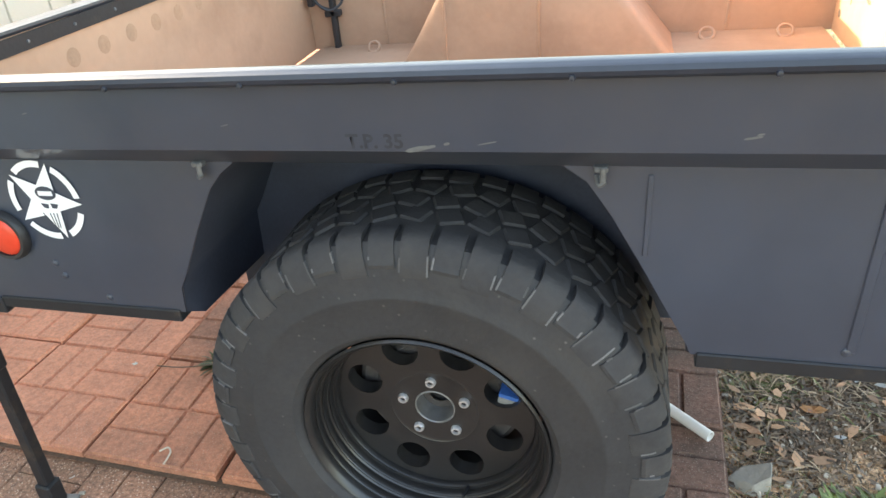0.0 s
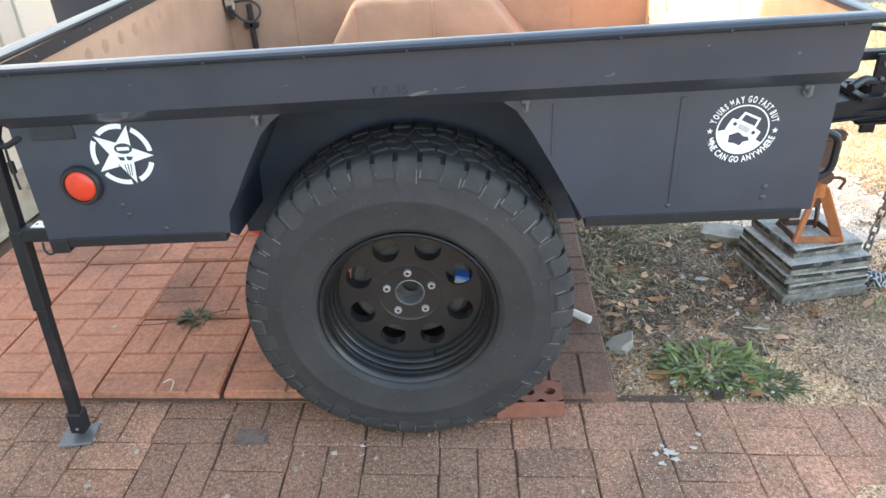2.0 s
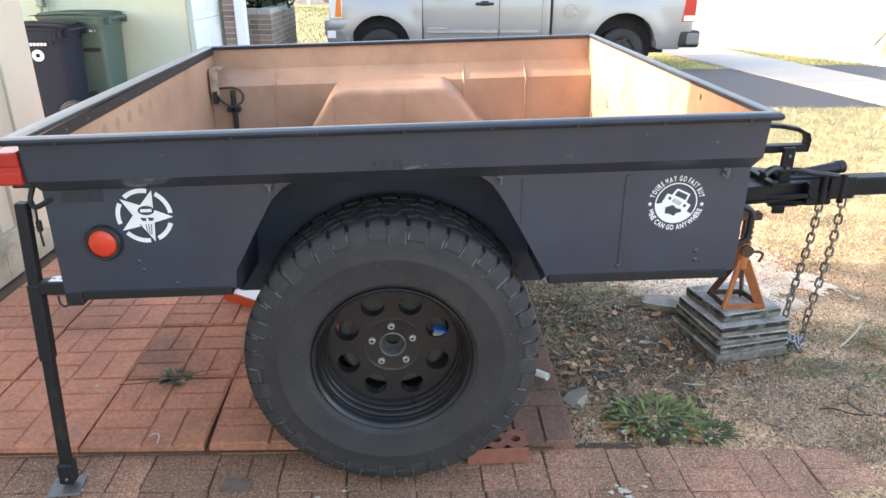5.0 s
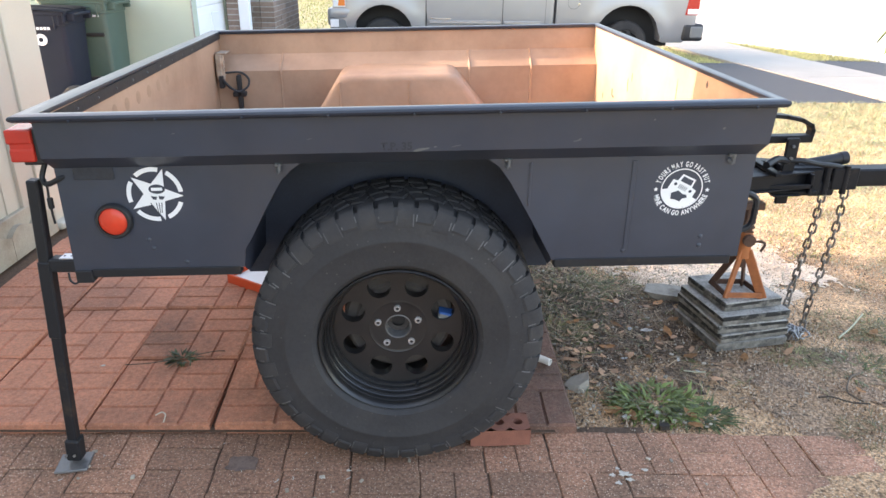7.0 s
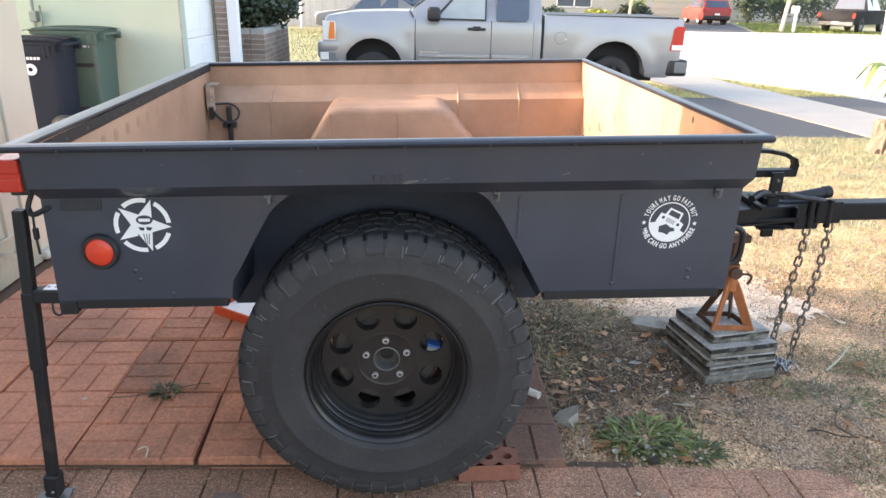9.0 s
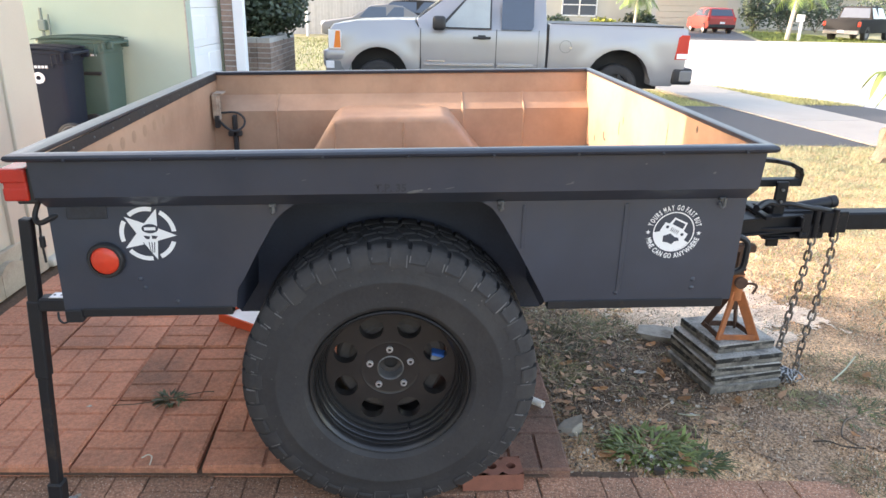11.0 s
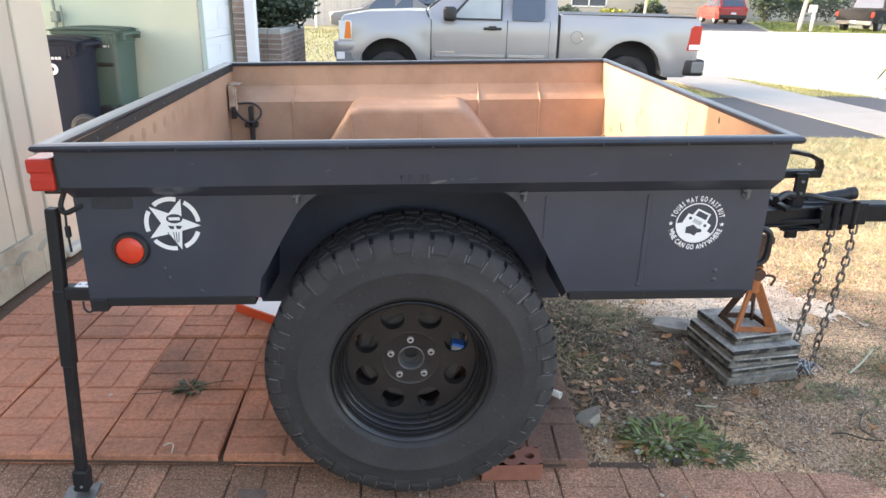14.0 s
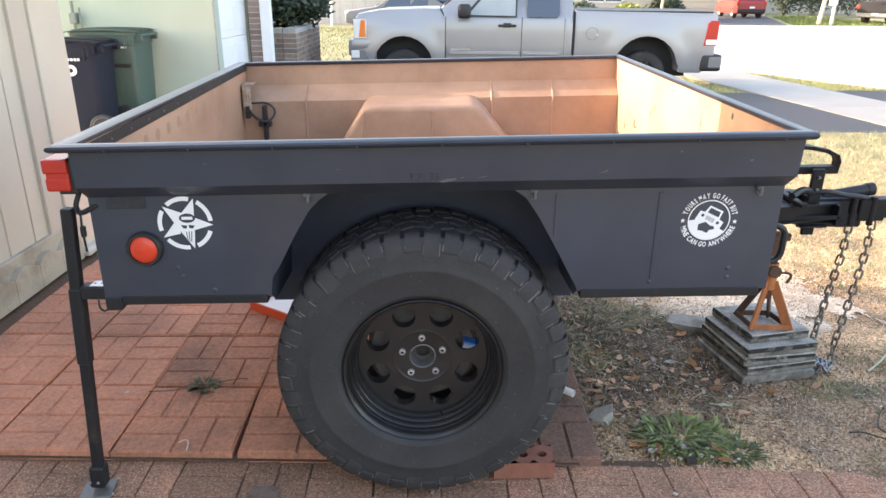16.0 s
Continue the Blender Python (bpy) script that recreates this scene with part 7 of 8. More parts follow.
def pickup():
    c = empty("pickup_truck", "silver extended-cab pickup truck parked beyond the trailer", "truck", at=(1.3, PY + 1.0, PG))
    W = 2.0
    F, Rr = (-0.64, 0.29), (3.15, 0.29)
    def body(name, outline, y0=PY, y1=PY + W, m=SILVER, lab="", bevel=0.03, taper=0.0, ztap=0.95, shaped=True):
        bm = bmesh.new()
        prism(bm, outline, "y", y0, y1)
        if bevel:
            es = [e for e in bm.edges if len(e.link_faces) == 2 and abs(e.verts[0].co.y - e.verts[1].co.y) < 1e-6]
            bmesh.ops.bevel(bm, geom=es, offset=bevel, segments=2, affect="EDGES", profile=0.6)
        if shaped:
            for z in [0.32 + 0.07 * k for k in range(12)]:
                bmesh.ops.bisect_plane(bm, geom=bm.verts[:] + bm.edges[:] + bm.faces[:], plane_co=(0, 0, z), plane_no=(0, 0, 1))
            xs = [v.co.x for v in bm.verts]
            for k in range(1, int((max(xs) - min(xs)) / 0.07)):
                bmesh.ops.bisect_plane(bm, geom=bm.verts[:] + bm.edges[:] + bm.faces[:], plane_co=(min(xs) + 0.07 * k, 0, 0), plane_no=(1, 0, 0))
            for v in bm.verts:
                near = v.co.y < (y0 + y1) / 2
                if abs(v.co.y - (y0 if near else y1)) > 0.06:
                    continue
                z = v.co.z
                out = -0.035 * max(0.0, (0.62 - z) / 0.34) ** 1.6 - 0.05 * max(0.0, (z - 0.80) / 0.36) ** 2.0
                for (cx, cz), r in ((F, 0.50), (Rr, 0.535)):
                    d = math.hypot(v.co.x - cx, (z - cz)) - r
                    if d < 0.24:
                        out += 0.014 * (1 + math.cos(math.pi * max(0.0, d) / 0.24))
                v.co.y += -out if near else out
        if taper:
            mid = (y0 + y1) / 2
            for v in bm.verts:
                if v.co.z > ztap:
                    v.co.y += (mid - v.co.y) * taper * (v.co.z - ztap)
        return part(name, bm, m, c, lab, smooth=True)
    # front clip: fender, hood
    body("front_fender", [(-1.42, 0.40), (-1.42, 0.62), (-1.40, 0.98), (-1.33, 1.08), (-1.0, 1.135), (-0.30, 1.165), (-0.08, 1.17), (0.02, 1.02), (0.02, 0.28), (-0.10, 0.28)] + arch_pts(F[0], F[1], 0.50, 0.28)[::-1] + [(-1.17, 0.28)], taper=0.10)
    # cab with openings for the side glass
    cab = [(0.025, 0.28), (0.025, 1.02), (-0.05, 1.17), (0.62, 1.66), (0.80, 1.72), (1.9, 1.74), (1.99, 1.62), (1.995, 0.28)]
    body("cab", cab, taper=0.26, bevel=0.035, ztap=1.05)
    def glass_side(name, pts, lab, m):
        bm = bmesh.new()
        prism(bm, pts, "y", PY - 0.004, PY + 0.02)
        mid = PY + W / 2
        for v in bm.verts:
            if v.co.z > 1.05:
                v.co.y += (mid - v.co.y) * 0.26 * (v.co.z - 1.05)
        return part(name, bm, m, c, lab)
    glass_side("window_frame", [(0.28, 1.055), (1.115, 1.05), (1.12, 1.60), (0.83, 1.62)], "black rubber window surround", TRIM_BLACK)
    for v in glass_side("door_window", [(0.36, 1.075), (1.09, 1.07), (1.095, 1.58), (0.84, 1.60)], "door window with pale reflection in its colour", GLASS_PALE).data.vertices:
        v.co.y -= 0.006
    glass_side("rear_window", [(1.27, 1.055), (1.31, 1.05), (1.74, 1.05), (1.775, 1.10), (1.775, 1.60), (1.28, 1.60)], "tinted rear side window", GLASS_DARK)
    bm = bmesh.new()
    vs = [bm.verts.new(p) for p in ((-0.02, PY + 0.16, 1.20), (-0.02, PY + W - 0.16, 1.20), (0.59, PY + W - 0.34, 1.645), (0.59, PY + 0.34, 1.645))]
    bm.faces.new(vs)
    for v in bm.verts:
        v.co += Vector((-0.012, 0, 0.012))
    part("windscreen", bm, GLASS_DARK, c, "tinted windscreen")
    # bed
    body("bed_side", [(2.02, 0.30), (2.02, 1.155), (4.16, 1.135), (4.22, 1.10), (4.22, 0.40), (4.05, 0.24), (3.74, 0.24)] + arch_pts(Rr[0], Rr[1], 0.535, 0.27)[::-1] + [(2.56, 0.30)], taper=0.05)
    bm = bmesh.new()
    box(bm, 2.05, 4.15, PY + 0.08, PY + W - 0.08, 1.13, 1.16, 0.004)
    part("bed_cover", bm, TRIM_BLACK, c, "black bed cover")
    # flares over the wheels
    for (cx, cz), r in ((F, 0.50), (Rr, 0.535)):
        bm = bmesh.new()
        tube(bm, [(x, PY + 0.006, z) for x, z in arch_pts(cx, cz, r + 0.004, 0.26, 18)], 0.008, 8)
        part("arch_lip", bm, SILVER, c, smooth=True)
        bm = bmesh.new()
        prism(bm, arch_pts(cx, cz, r, 0.0, 16), "y", PY + 0.30, PY + 0.34)
        part("arch_liner", bm, SEAM, c)
    # seams, mouldings, handle, badges
    def strip(name, x0, x1, z0, z1, m, lab="", out=0.006, b=0.001):
        bm = bmesh.new()
        box(bm, x0, x1, PY - out, PY + 0.01, z0, z1, b)
        return part(name, bm, m, c, lab)
    for x in (0.02, 1.20):
        strip("door_seam", x - 0.005, x + 0.005, 0.33, 1.05, SEAM, out=0.0015)
    strip("cab_gap", 1.998, 2.018, 0.32, 1.14, SEAM, out=0.001)
    strip("cab_seam", 1.86, 1.864, 0.33, 1.05, SEAM, out=0.0015)
    for x0, x1 in ((0.07, 1.17), (1.225, 1.80)):
        strip("side_moulding", x0, x1, 0.49, 0.54, SILVER, out=0.014, b=0.006)
        strip("moulding_line", x0, x1, 0.512, 0.518, CHROME, out=0.0165)
    strip("badge_bar", 0.10, 0.40, 0.555, 0.575, CHROME, "small row of bright badge letters", out=0.007)
    bm = bmesh.new()
    box(bm, 0.83, 1.11, PY - 0.045, PY - 0.025, 0.905, 0.945, 0.012, 2)
    box(bm, 0.91, 1.03, PY - 0.03, PY + 0.005, 0.90, 0.965, 0.01, 2)
    part("door_handle", bm, TRIM_BLACK, c, "black door handle")
    bm = bmesh.new()
    box(bm, 0.20, 0.40, PY - 0.26, PY - 0.10, 1.03, 1.24, 0.05, 3)
    box(bm, 0.24, 0.32, PY - 0.12, PY + 0.06, 1.05, 1.11, 0.02, 2)
    part("wing_mirror", bm, TRIM_BLACK, c, "black wing mirror", smooth=True)
    bm = bmesh.new()
    lathe(bm, [(0.088, -0.0015), (0.092, -0.003), (0.096, -0.0015)], seg=32, centre=(2.29, PY, 0.82))
    part("fuel_door", bm, GREY_TRIM, c)
    bm = bmesh.new()
    cyl(bm, (2.37, PY - 0.006, 0.80), (2.37, PY + 0.002, 0.80), 0.016, seg=12)
    part("fuel_latch", bm, CHROME, c)
    # front lamp and bumper
    bm = bmesh.new()
    prism(bm, [(-1.40, 0.72), (-1.405, 1.0), (-1.22, 1.0), (-1.20, 0.95), (-1.215, 0.72)], "y", PY - 0.006, PY + 0.3)
    lampf = part("headlamp", bm, CLEAR, c, "clear headlamp with an amber side")
    bm = bmesh.new()
    prism(bm, [(-1.325, 0.735), (-1.29, 0.985), (-1.225, 0.985), (-1.22, 0.735)], "y", PY - 0.010, PY + 0.02)
    part("amber_lens", bm, AMBER, lampf, "amber side lens")
    bm = bmesh.new()
    box(bm, -1.50, -1.39, PY + 0.03, PY + W - 0.03, 0.44, 0.70, 0.04, 2)
    box(bm, -1.46, -1.08, PY - 0.012, PY + 0.05, 0.55, 0.70, 0.025, 2)
    part("front_bumper", bm, SILVER, c, smooth=True)
    bm = bmesh.new()
    box(bm, -1.46, -1.06, PY - 0.008, PY + 0.06, 0.36, 0.545, 0.02, 2)
    part("lower_bumper", bm, GREY_TRIM, c)
    bm = bmesh.new()
    box(bm, -1.455, -1.32, PY - 0.012, PY + 0.02, 0.42, 0.535, 0.008)
    part("fog_lamp", bm, CLEAR, c)
    bm = bmesh.new()
    box(bm, -1.44, -1.39, PY + 0.35, PY + W - 0.35, 0.72, 1.02, 0.02, 2)
    part("grille", bm, TRIM_BLACK, c, "black grille")
    # tail lamp and rear bumper
    bm = bmesh.new()
    prism(bm, [(4.03, 0.66), (4.07, 0.99), (4.12, 1.03), (4.235, 1.03), (4.235, 0.66)], "y", PY - 0.008, PY + 0.16)
    tl = part("tail_lamp", bm, RED_LENS, c, "tall red tail lamp")
    bm = bmesh.new()
    box(bm, 4.06, 4.238, PY - 0.011, PY + 0.1, 0.67, 0.75, 0.004)
    part("reverse_lens", bm, CLEAR, tl, "clear reversing lens")
    bm = bmesh.new()
    box(bm, 4.02, 4.36, PY - 0.01, PY + W + 0.01, 0.27, 0.53, 0.05, 3)
    part("rear_bumper", bm, TRIM_BLACK, c, smooth=True)
    bm = bmesh.new()
    box(bm, 4.13, 4.35, PY - 0.018, PY + 0.05, 0.31, 0.50, 0.03, 2)
    part("bumper_end", bm, GREY_TRIM, c, "grey bumper corner")
    bm = bmesh.new()
    box(bm, -0.1, 3.9, PY + 0.35, PY + W - 0.35, 0.16, 0.34)
    part("chassis", bm, SEAM, c)
    for (cx, cz) in (F, Rr):
        for y, out in ((PY + 0.19, -1), (PY + W - 0.19, 1)):
            # black rims put the arches' shade into the wheel colour
            car_wheel(c, cx, y, 0.205, 0.355, out, rim=TRIM_BLACK)
    return c


# pale mottled base colour stands in for reflections in the door glass
GLASS_PALE = mat("door glass with painted reflection", (0.30, 0.34, 0.35), 0.05, vary=0.2, scale=2.5, bump=0, coat=0.6)
pickup()


# ---- cars across the street and beside the fence ----
def far_car(name, label, x, y, g, turn, paint, kind):
    """A smaller car: body and glasshouse from side profiles along its own x, then turned and set down."""
    c = empty(name, label, "car", at=(x, y, g))
    M = Matrix.Translation((x, y, g)) @ Matrix.Rotation(turn, 4, "Z")
    def P(n, bm, m, lab="", parent=None, **k):
        for v in bm.verts:
            v.co = M @ v.co
        return part(n, bm, m, parent or c, lab, **k)
    L, W, r = {"suv": (4.5, 1.85, 0.34), "truck": (5.8, 2.0, 0.40), "sedan": (4.7, 1.8, 0.32)}[kind]
    prof = {
        "suv": [(-2.25, 0.35), (-2.25, 0.75), (-2.15, 0.95), (-1.2, 1.05), (2.1, 1.05), (2.22, 0.95), (2.25, 0.40), (2.0, 0.28), (-2.0, 0.28)],
        "truck": [(-2.9, 0.45), (-2.9, 1.0), (-2.7, 1.12), (-1.2, 1.18), (2.85, 1.18), (2.9, 1.1), (2.9, 0.55), (2.6, 0.42), (-2.6, 0.42)],
        "sedan": [(-2.35, 0.30), (-2.35, 0.62), (-2.2, 0.75), (-1.2, 0.88), (2.1, 0.92), (2.33, 0.80), (2.35, 0.35), (2.1, 0.24), (-2.1, 0.24)]}[kind]
    roof = {
        "suv": [(-1.2, 1.04), (-0.35, 1.58), (0.4, 1.64), (1.75, 1.58), (2.12, 1.04)],
        "truck": [(-1.2, 1.16), (-0.45, 1.85), (0.1, 1.9), (1.05, 1.86), (1.25, 1.16)],
        "sedan": [(-1.2, 0.87), (-0.35, 1.38), (0.3, 1.43), (0.9, 1.38), (1.75, 0.91)]}[kind]
    def hull(outline, m, n, tap, z0):
        bm = bmesh.new()
        prism(bm, outline, "y", -W / 2, W / 2)
        es = [e for e in bm.edges if abs(e.verts[0].co.y - e.verts[1].co.y) < 1e-6]
        bmesh.ops.bevel(bm, geom=es, offset=0.06, segments=2, affect="EDGES", profile=0.6)
        for v in bm.verts:
            v.co.y *= 1 - tap * max(0, v.co.z - z0)
        return P(n, bm, m, smooth=True)
    hull(prof, paint, "body", 0.05, 0.6)
    hull(roof, paint, "cabin", 0.30, prof[3][1] - 0.1)
    zb, zt = roof[0][1] + 0.05, roof[2][1] - 0.1
    xm = (roof[1][0] + roof[3][0]) / 2
    for s in (-1, 1):
        for a, b in ((roof[1][0] - 0.35, xm - 0.04), (xm + 0.04, roof[3][0] + 0.05)):
            bm = bmesh.new()
            vs = [(a - 0.15, zb), (b, zb), (b, zt), (a + 0.25, zt)]
            bm.faces.new([bm.verts.new((px, s * (W / 2 * (1 - 0.30 * max(0, pz - prof[3][1] + 0.1)) + 0.006), pz)) for px, pz in vs])
            P("side_window", bm, GLASS_DARK)
    for (xa, za), (xb, zbb), n, off in ((roof[0], roof[1], "windscreen", -0.012), (roof[4], roof[3], "rear_window", 0.012)):
        bm = bmesh.new()
        pts = []
        for t, w in ((0.12, 0.80), (0.88, 0.70)):
            pts.append((xa + (xb - xa) * t + off, W / 2 * w, za + (zbb - za) * t + 0.01))
        bm.faces.new([bm.verts.new(p) for p in ((pts[0][0], -pts[0][1], pts[0][2]), pts[0], pts[1], (pts[1][0], -pts[1][1], pts[1][2]))])
        P(n, bm, GLASS_DARK)
    xr = prof[5][0] if kind != "truck" else 2.9
    for s in (-1, 1):
        bm = bmesh.new()
        box(bm, xr - 0.10, xr + 0.02, s * W / 2 * 0.93 - 0.10, s * W / 2 * 0.93 + 0.06, 0.78 if kind != "sedan" else 0.62, 1.04 if kind != "sedan" else 0.80, 0.02)
        P("tail_lamp", bm, RED_LENS)
        bm = bmesh.new()
        box(bm, prof[0][0] - 0.02, prof[0][0] + 0.12, s * W / 2 * 0.80 - 0.15, s * W / 2 * 0.80 + 0.12, 0.60, 0.74, 0.02)
        P("headlamp", bm, CLEAR)
        for wx in (-L * 0.29, L * 0.30):
            bm = bmesh.new()
            o = s
            lathe(bm, [(r * 0.6, o * 0.10), (r * 0.95, o * 0.11), (r, o * 0.08), (r, -o * 0.12), (r * 0.5, -o * 0.12)], seg=24, centre=(wx, s * (W / 2 - 0.10), r))
            wl = P("wheel", bm, RUBBER, smooth=True)
            bm = bmesh.new()
            lathe(bm, [(r * 0.62, o * 0.10), (r * 0.5, o * 0.07), (r * 0.02, o * 0.09)], seg=18, centre=(wx, s * (W / 2 - 0.10), r))
            P("rim", bm, ZINC if kind == "suv" else GREY_TRIM, parent=wl)
    bm = bmesh.new()
    box(bm, prof[6][0] - 0.15, prof[6][0] + 0.06, -W / 2 * 0.95, W / 2 * 0.95, 0.36, 0.58, 0.03)
    P("rear_bumper", bm, TRIM_BLACK if kind != "truck" else GREY_TRIM)
    bm = bmesh.new()
    box(bm, prof[6][0] + 0.05, prof[6][0] + 0.07, -0.16, 0.16, 0.62 if kind != "truck" else 0.45, 0.74 if kind != "truck" else 0.57)
    P("plate_bar", bm, WHITE, "pale plain plate")
    return c


RED_PAINT = mat("red car paint", (0.33, 0.03, 0.026), 0.5, 0.0, vary=0.03, bump=0, coat=0.2)
GREY_PAINT = mat("dark grey car paint", (0.020, 0.0205, 0.022), 0.8, 0.0, vary=0.03, bump=0, spec=0.2)
PALE_PAINT = mat("pale silver car paint", (0.17, 0.17, 0.175), 0.5, 0.2, vary=0.03, bump=0, coat=0.2)
far_car("compact_suv", "red compact sport utility car parked at a garage", 19.9, 48.2, -0.12, -1.62, RED_PAINT, "suv")
far_car("pickup_truck", "dark grey pickup truck parked across the street", 25.9, 40.6, -0.12, -2.45, GREY_PAINT, "truck")
far_car("sedan_car", "pale silver sedan parked by the fence", -1.8, 28.5, -0.13, 0.1, PALE_PAINT, "sedan")
far_car("dark_suv", "dark sport utility car parked behind the sedan", -1.0, 31.5, -0.13, 0.05, GREY_PAINT, "suv")

# ---- houses, fence, trees far off ----
FENCE = mat("weathered grey fence", (0.46, 0.45, 0.44), 0.85, vary=0.12, scale=5, bump=0.2, rand=0.08)
fence = tagged(new("fence"), "weathered grey board fence behind the lawn", "fence", "", "structure")
bm = bmesh.new()
box(bm, -0.074, 0.074, -0.012, 0.012, -0.15, 1.95, 0.004)
fm = bpy.data.meshes.new("fence_board")
bm.to_mesh(fm)
bm.free()
fm.materials.append(FENCE)
for k in range(104):
    piece("fence_board", fm, fence, -13.0 + k * 0.152, 33.0, 0.0)
bm = bmesh.new()
cyl(bm, (-5.2, 31.0, -0.15), (-5.2, 31.0, 3.2), 0.05, seg=12)
single("white_pole", bm, WHITE, "thin white metal pole at the fence", "pole")
TAUPE = mat("taupe house wall", (0.50, 0.47, 0.42), 0.85, vary=0.05, scale=2, bump=0.2)


def far_house(name, label, x0, x1, y, h, windows, doors, material=TAUPE):
    hs = empty(name, label, "house", at=((x0 + x1) / 2, y, -0.13))
    bm = bmesh.new()
    box(bm, x0, x1, y, y + 7, -0.15, h)
    part("wall", bm, material, hs)
    bm = bmesh.new()
    prism(bm, [(y - 0.6, h), (y + 3.5, h + 1.6), (y + 7.6, h), (y + 7.6, h - 0.12), (y - 0.6, h - 0.12)], "x", x0 - 0.4, x1 + 0.4)
    part("roof", bm, ROOF, hs, "brown shingle roof")
    for wx0, wx1, z0, z1 in windows:
        bm = bmesh.new()
        for a in ((wx0, wx1, z0, z0 + 0.07), (wx0, wx1, z1 - 0.07, z1), (wx0, wx0 + 0.07, z0, z1), (wx1 - 0.07, wx1, z0, z1), ((wx0 + wx1) / 2 - 0.04, (wx0 + wx1) / 2 + 0.04, z0, z1), (wx0, wx1, (z0 + z1) / 2 - 0.03, (z0 + z1) / 2 + 0.03)):
            box(bm, a[0], a[1], y - 0.05, y + 0.02, a[2], a[3])
        w = part("window", bm, WHITE, hs, "white framed window")
        bm = bmesh.new()
        box(bm, wx0 + 0.05, wx1 - 0.05, y - 0.02, y - 0.005, z0 + 0.05, z1 - 0.05)
        part("pane", bm, GLASS_DARK, w)
    for dx0, dx1 in doors:
        for k in range(5):
            bm = bmesh.new()
            box(bm, dx0, dx1, y - 0.05, y - 0.01, -0.12 + k * 0.43, -0.12 + k * 0.43 + 0.415, 0.012)
            part("garage_panel", bm, TAUPE if material is not TAUPE else CREAM, hs)
    return hs


ROOF = mat("brown shingle", (0.14, 0.11, 0.09), 0.9, vary=0.2, scale=6, bump=0.4)
far_house("house", "taupe single-storey house with a wide window across the lawn", 1.5, 13.4, 40.0, 2.7, [(7.9, 9.95, 0.85, 2.1)], [])
far_house("house", "taupe house with a garage door behind the red car", 16.4, 23.8, 53.0, 2.8, [], [(17.2, 22.9)])
far_house("house", "low grey house half hidden by trees across the street", 26, 60, 60.0, 2.8, [(30, 32, 0.9, 2.0), (40, 42, 0.9, 2.0)], [])
bm = bmesh.new()
prism(bm, [(10.5, 35.2), (17.9, 36.6), (23.6, 52.9), (16.6, 52.9)], "z", -0.2, -0.118)
single("far_driveway", bm, ASPHALT, "grey asphalt driveway under the red car", "road", kind="structure")
for x, y, rx, rz, n, m, lab in ((7.5, 39.0, 1.1, 0.52, 700, LEAF, "clipped dark hedge under a window"), (9.9, 38.4, 1.0, 0.50, 700, YELLOW_LEAF, "yellow-green hedge in front of the house"), (12.2, 39.0, 1.1, 0.72, 800, LEAF, "dark green shrub beside the house corner"), (24.0, 50.5, 1.4, 1.5, 1300, LEAF, "tall dark shrub beside the far garage"), (26.4, 51.0, 1.8, 1.6, 1600, LEAF, "dense dark shrubs before the far house"), (30.0, 53.0, 2.4, 1.7, 1700, LEAF, "mass of dark shrubs across the street"), (36.0, 54.0, 3.0, 1.8, 1700, LEAF, "leafy dark bushes far across the street"), (-0.6, 21.5, 0.25, 0.22, 160, YELLOW_LEAF, "small yellow flowering shrub in the lawn")):
    shrub(x, y, -0.1, rx, rx * 0.7, rz, n, 0.22 if rx > 0.5 else 0.08, lab, m)


def palm(x, y, h, r, n, ln, label, lean=0.0, dead=False):
    t = empty("palm_tree", label, "tree", "palms", at=(x, y, -0.15))
    bm = bmesh.new()
    pts = smooth_path([(x, y, -0.15), (x + lean * 0.4, y, h * 0.5), (x + lean, y, h)], 6)
    tube(bm, pts, r, 10)
    part("trunk", bm, BARK_PALE, t, smooth=True)
    rp = random.Random(int(x * 10))
    for k in range(n):
        a = 2 * math.pi * k / n + rp.uniform(-0.2, 0.2)
        up = rp.uniform(-0.2, 0.7)
        bm = bmesh.new()
        spine = smooth_path([(x + lean, y, h), (x + lean + 0.45 * ln * math.cos(a), y + 0.45 * ln * math.sin(a), h + up * 0.4 * ln), (x + lean + ln * 0.85 * math.cos(a), y + ln * 0.85 * math.sin(a), h + (up - 0.9) * 0.55 * ln)], 7)
        tube(bm, spine, 0.008 * ln + 0.004, 4)
        side = Vector((-math.sin(a), math.cos(a), 0))
        for i, p in enumerate(spine[2:]):
            w = ln * 0.28 * math.sin(math.pi * (i + 2) / (len(spine) + 1))
            d = (spine[min(i + 3, len(spine) - 1)] - spine[i + 1]).normalized()
            for s in (-1, 1):
                q = p + s * side * w + d * w * 0.7 - Vector((0, 0, w * 0.6))
                b = d * ln * 0.035
                bm.faces.new([bm.verts.new(v) for v in (p - b, p + b, q)])
        part("frond", bm, PALM_LEAF, t)
    return t


BARK_PALE = mat("pale bark", (0.42, 0.38, 0.33), 0.9, vary=0.2, scale=6, bump=0.4)
BARK = mat("rough palm bark", (0.17, 0.13, 0.10), 0.95, vary=0.3, scale=14, bump=0.8, fine=40, dist=0.02)
palm(20.0, 37.5, 2.5, 0.11, 12, 1.7, "slim palm tree on the far lawn", 0.35)
palm(11.6, 38.0, 1.9, 0.08, 11, 1.3, "young palm tree in front of the house", 0.1)
bm = bmesh.new()
box(bm, 20.65, 20.77, 37.5, 37.62, -0.15, 1.1, 0.01)
box(bm, 20.45, 20.77, 37.35, 37.7, 0.85, 1.25, 0.05, 2)
single("mailbox", bm, WHITE, "white mailbox on a post across the street", "mailbox")
bm = bmesh.new()
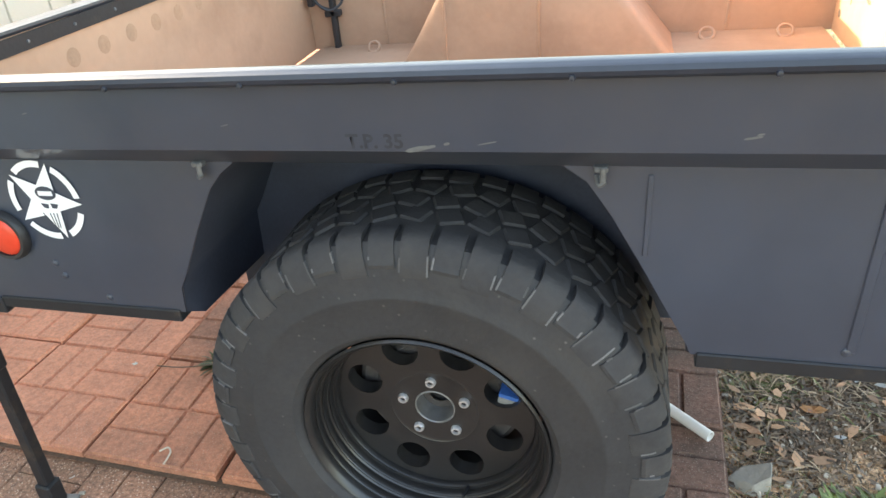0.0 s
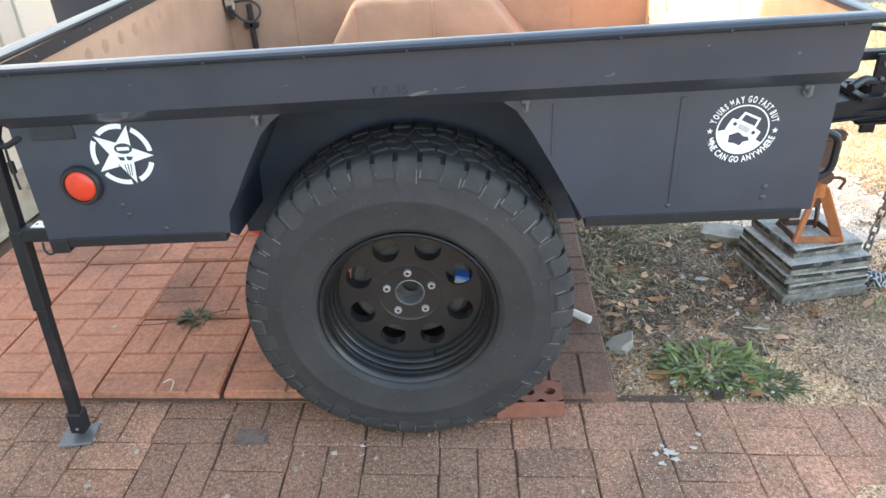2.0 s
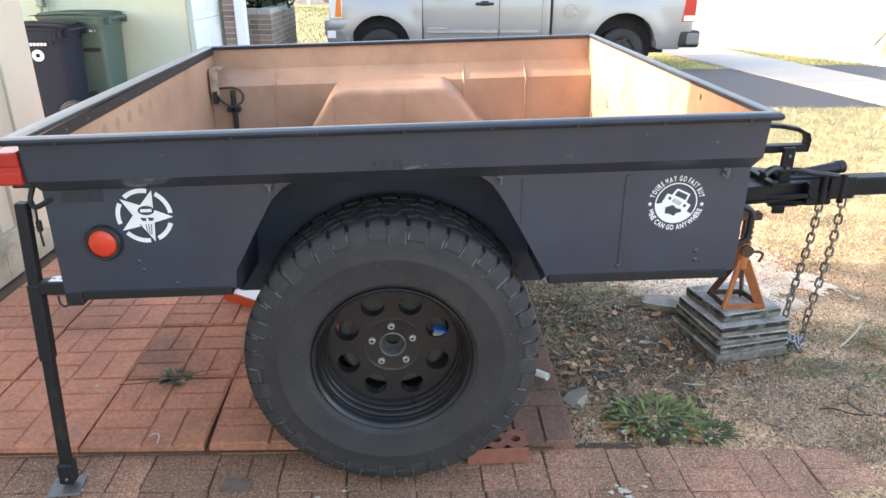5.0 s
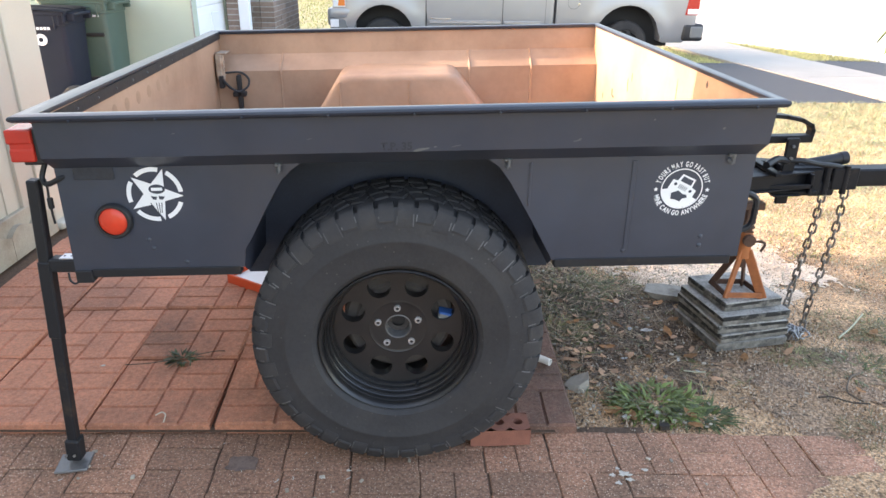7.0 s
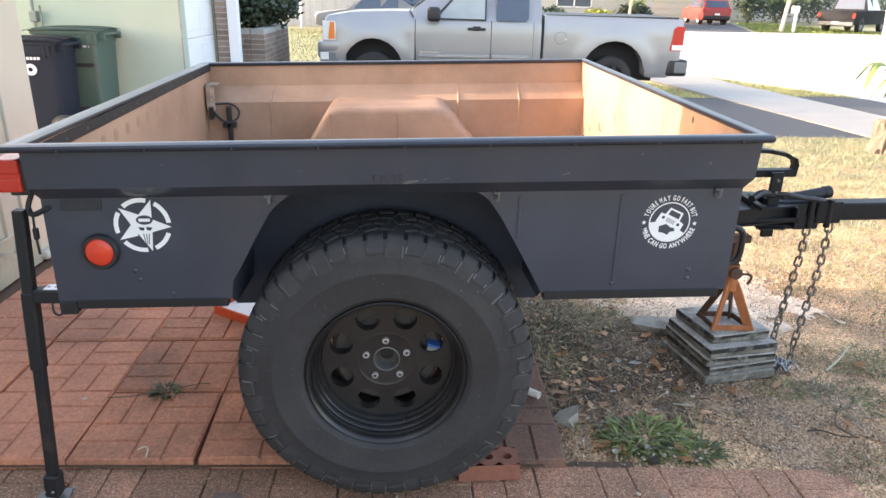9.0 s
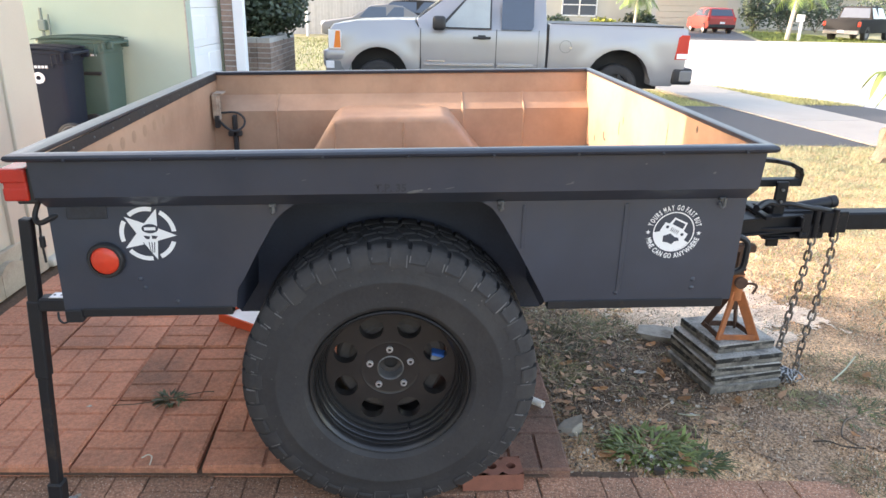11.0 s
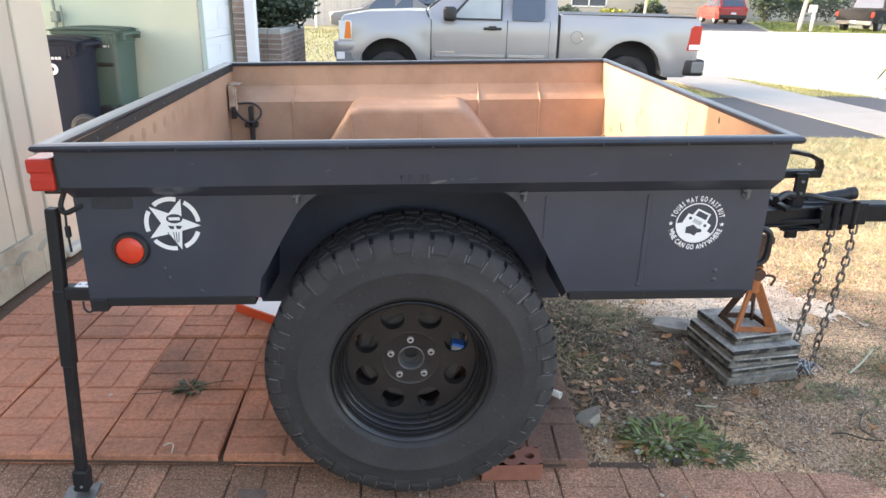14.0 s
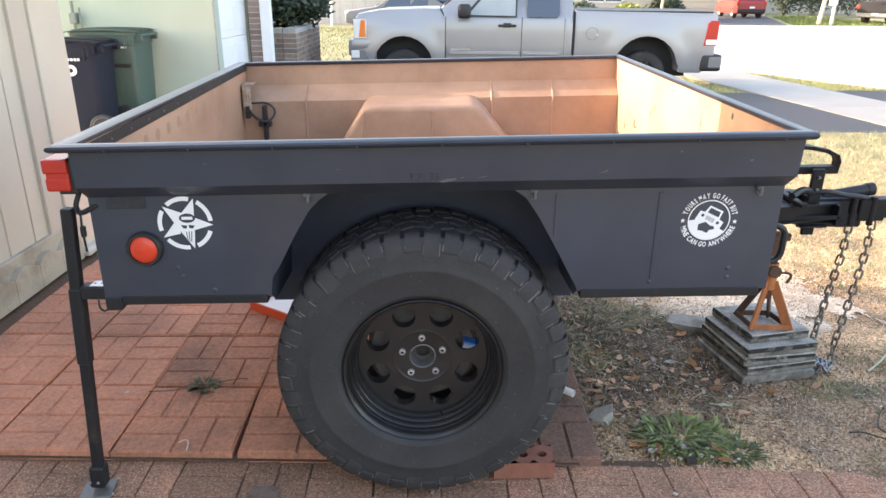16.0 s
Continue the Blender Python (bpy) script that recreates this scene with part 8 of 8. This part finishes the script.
cyl(bm, (24.9, 35.9, -0.15), (24.5, 35.9, 6.0), 0.19, 0.16, 12)
single("tree_trunk", bm, BARK_PALE, "pale slender trunk beside the street", "tree", smooth=True)

# ---- palm stump and young fronds on the near lawn ----
SX, SY = 4.93, 5.2
stump = empty("palm_stump", "rough brown palm stump with a green sprout on the lawn", "tree", at=(SX, SY, -0.02))
bm = bmesh.new()
lathe(bm, [(0.23, -0.03), (0.21, 0.02), (0.19, 0.07), (0.175, 0.12), (0.165, 0.17), (0.16, 0.22), (0.16, 0.27), (0.15, 0.31), (0.10, 0.32), (0.02, 0.30)], axis="z", seg=64, centre=(SX, SY, 0))
for v in bm.verts:
    d = Vector((v.co.x - SX, v.co.y - SY, 0))
    an = math.atan2(d.y, d.x)
    v.co += d * (0.22 * noise.noise(v.co * 16) + 0.22 * noise.noise(Vector((an * 7, v.co.z * 6, 0))) + 0.12 * noise.noise(v.co * 40))
    v.co.z += 0.03 * noise.noise(v.co * 20)
part("trunk", bm, BARK, stump, smooth=True, flat_angle=60)
rp = random.Random(4)
SPROUT = mat("young green leaf", (0.085, 0.125, 0.03), 0.55, vary=0.25, scale=9, bump=0.0, rand=0.25)
for hub, n in ((Vector((SX - 0.22, SY, 0.86)), 9), (Vector((SX - 0.03, SY - 0.06, 0.73)), 9), (Vector((SX + 0.12, SY + 0.05, 0.92)), 9)):
    bm = bmesh.new()
    tube(bm, smooth_path([(SX + 0.02, SY, 0.28), (SX, SY, 0.55), hub], 5), 0.007, 6)
    part("stem", bm, SPROUT, stump)
    for k in range(n):
        a = 2 * math.pi * k / n + rp.uniform(-0.15, 0.15)
        ln = rp.uniform(0.30, 0.40)
        d = Vector((math.cos(a), math.sin(a), 0))
        tip = hub + d * ln * 0.85 - Vector((0, 0, ln * rp.uniform(0.45, 0.7)))
        sp_ = smooth_path([hub, hub + d * ln * 0.5 + Vector((0, 0, 0.01)), tip], 6)
        bm = bmesh.new()
        m_ = len(sp_) - 1
        for i in range(m_):
            p, q = sp_[i], sp_[i + 1]
            side = (q - p).normalized().cross(Vector((0, 0, 1))).normalized()
            w0, w1 = (0.032 * math.sin(math.pi * (0.06 + 0.93 * t / m_)) ** 0.8 for t in (i, i + 1))
            for s in (-1, 1):
                bm.faces.new([bm.verts.new(v) for v in (p, q, q + s * side * w1 - Vector((0, 0, w1 * 0.5)), p + s * side * w0 - Vector((0, 0, w0 * 0.5)))])
        part("leaf", bm, SPROUT, stump, "drooping green leaf")
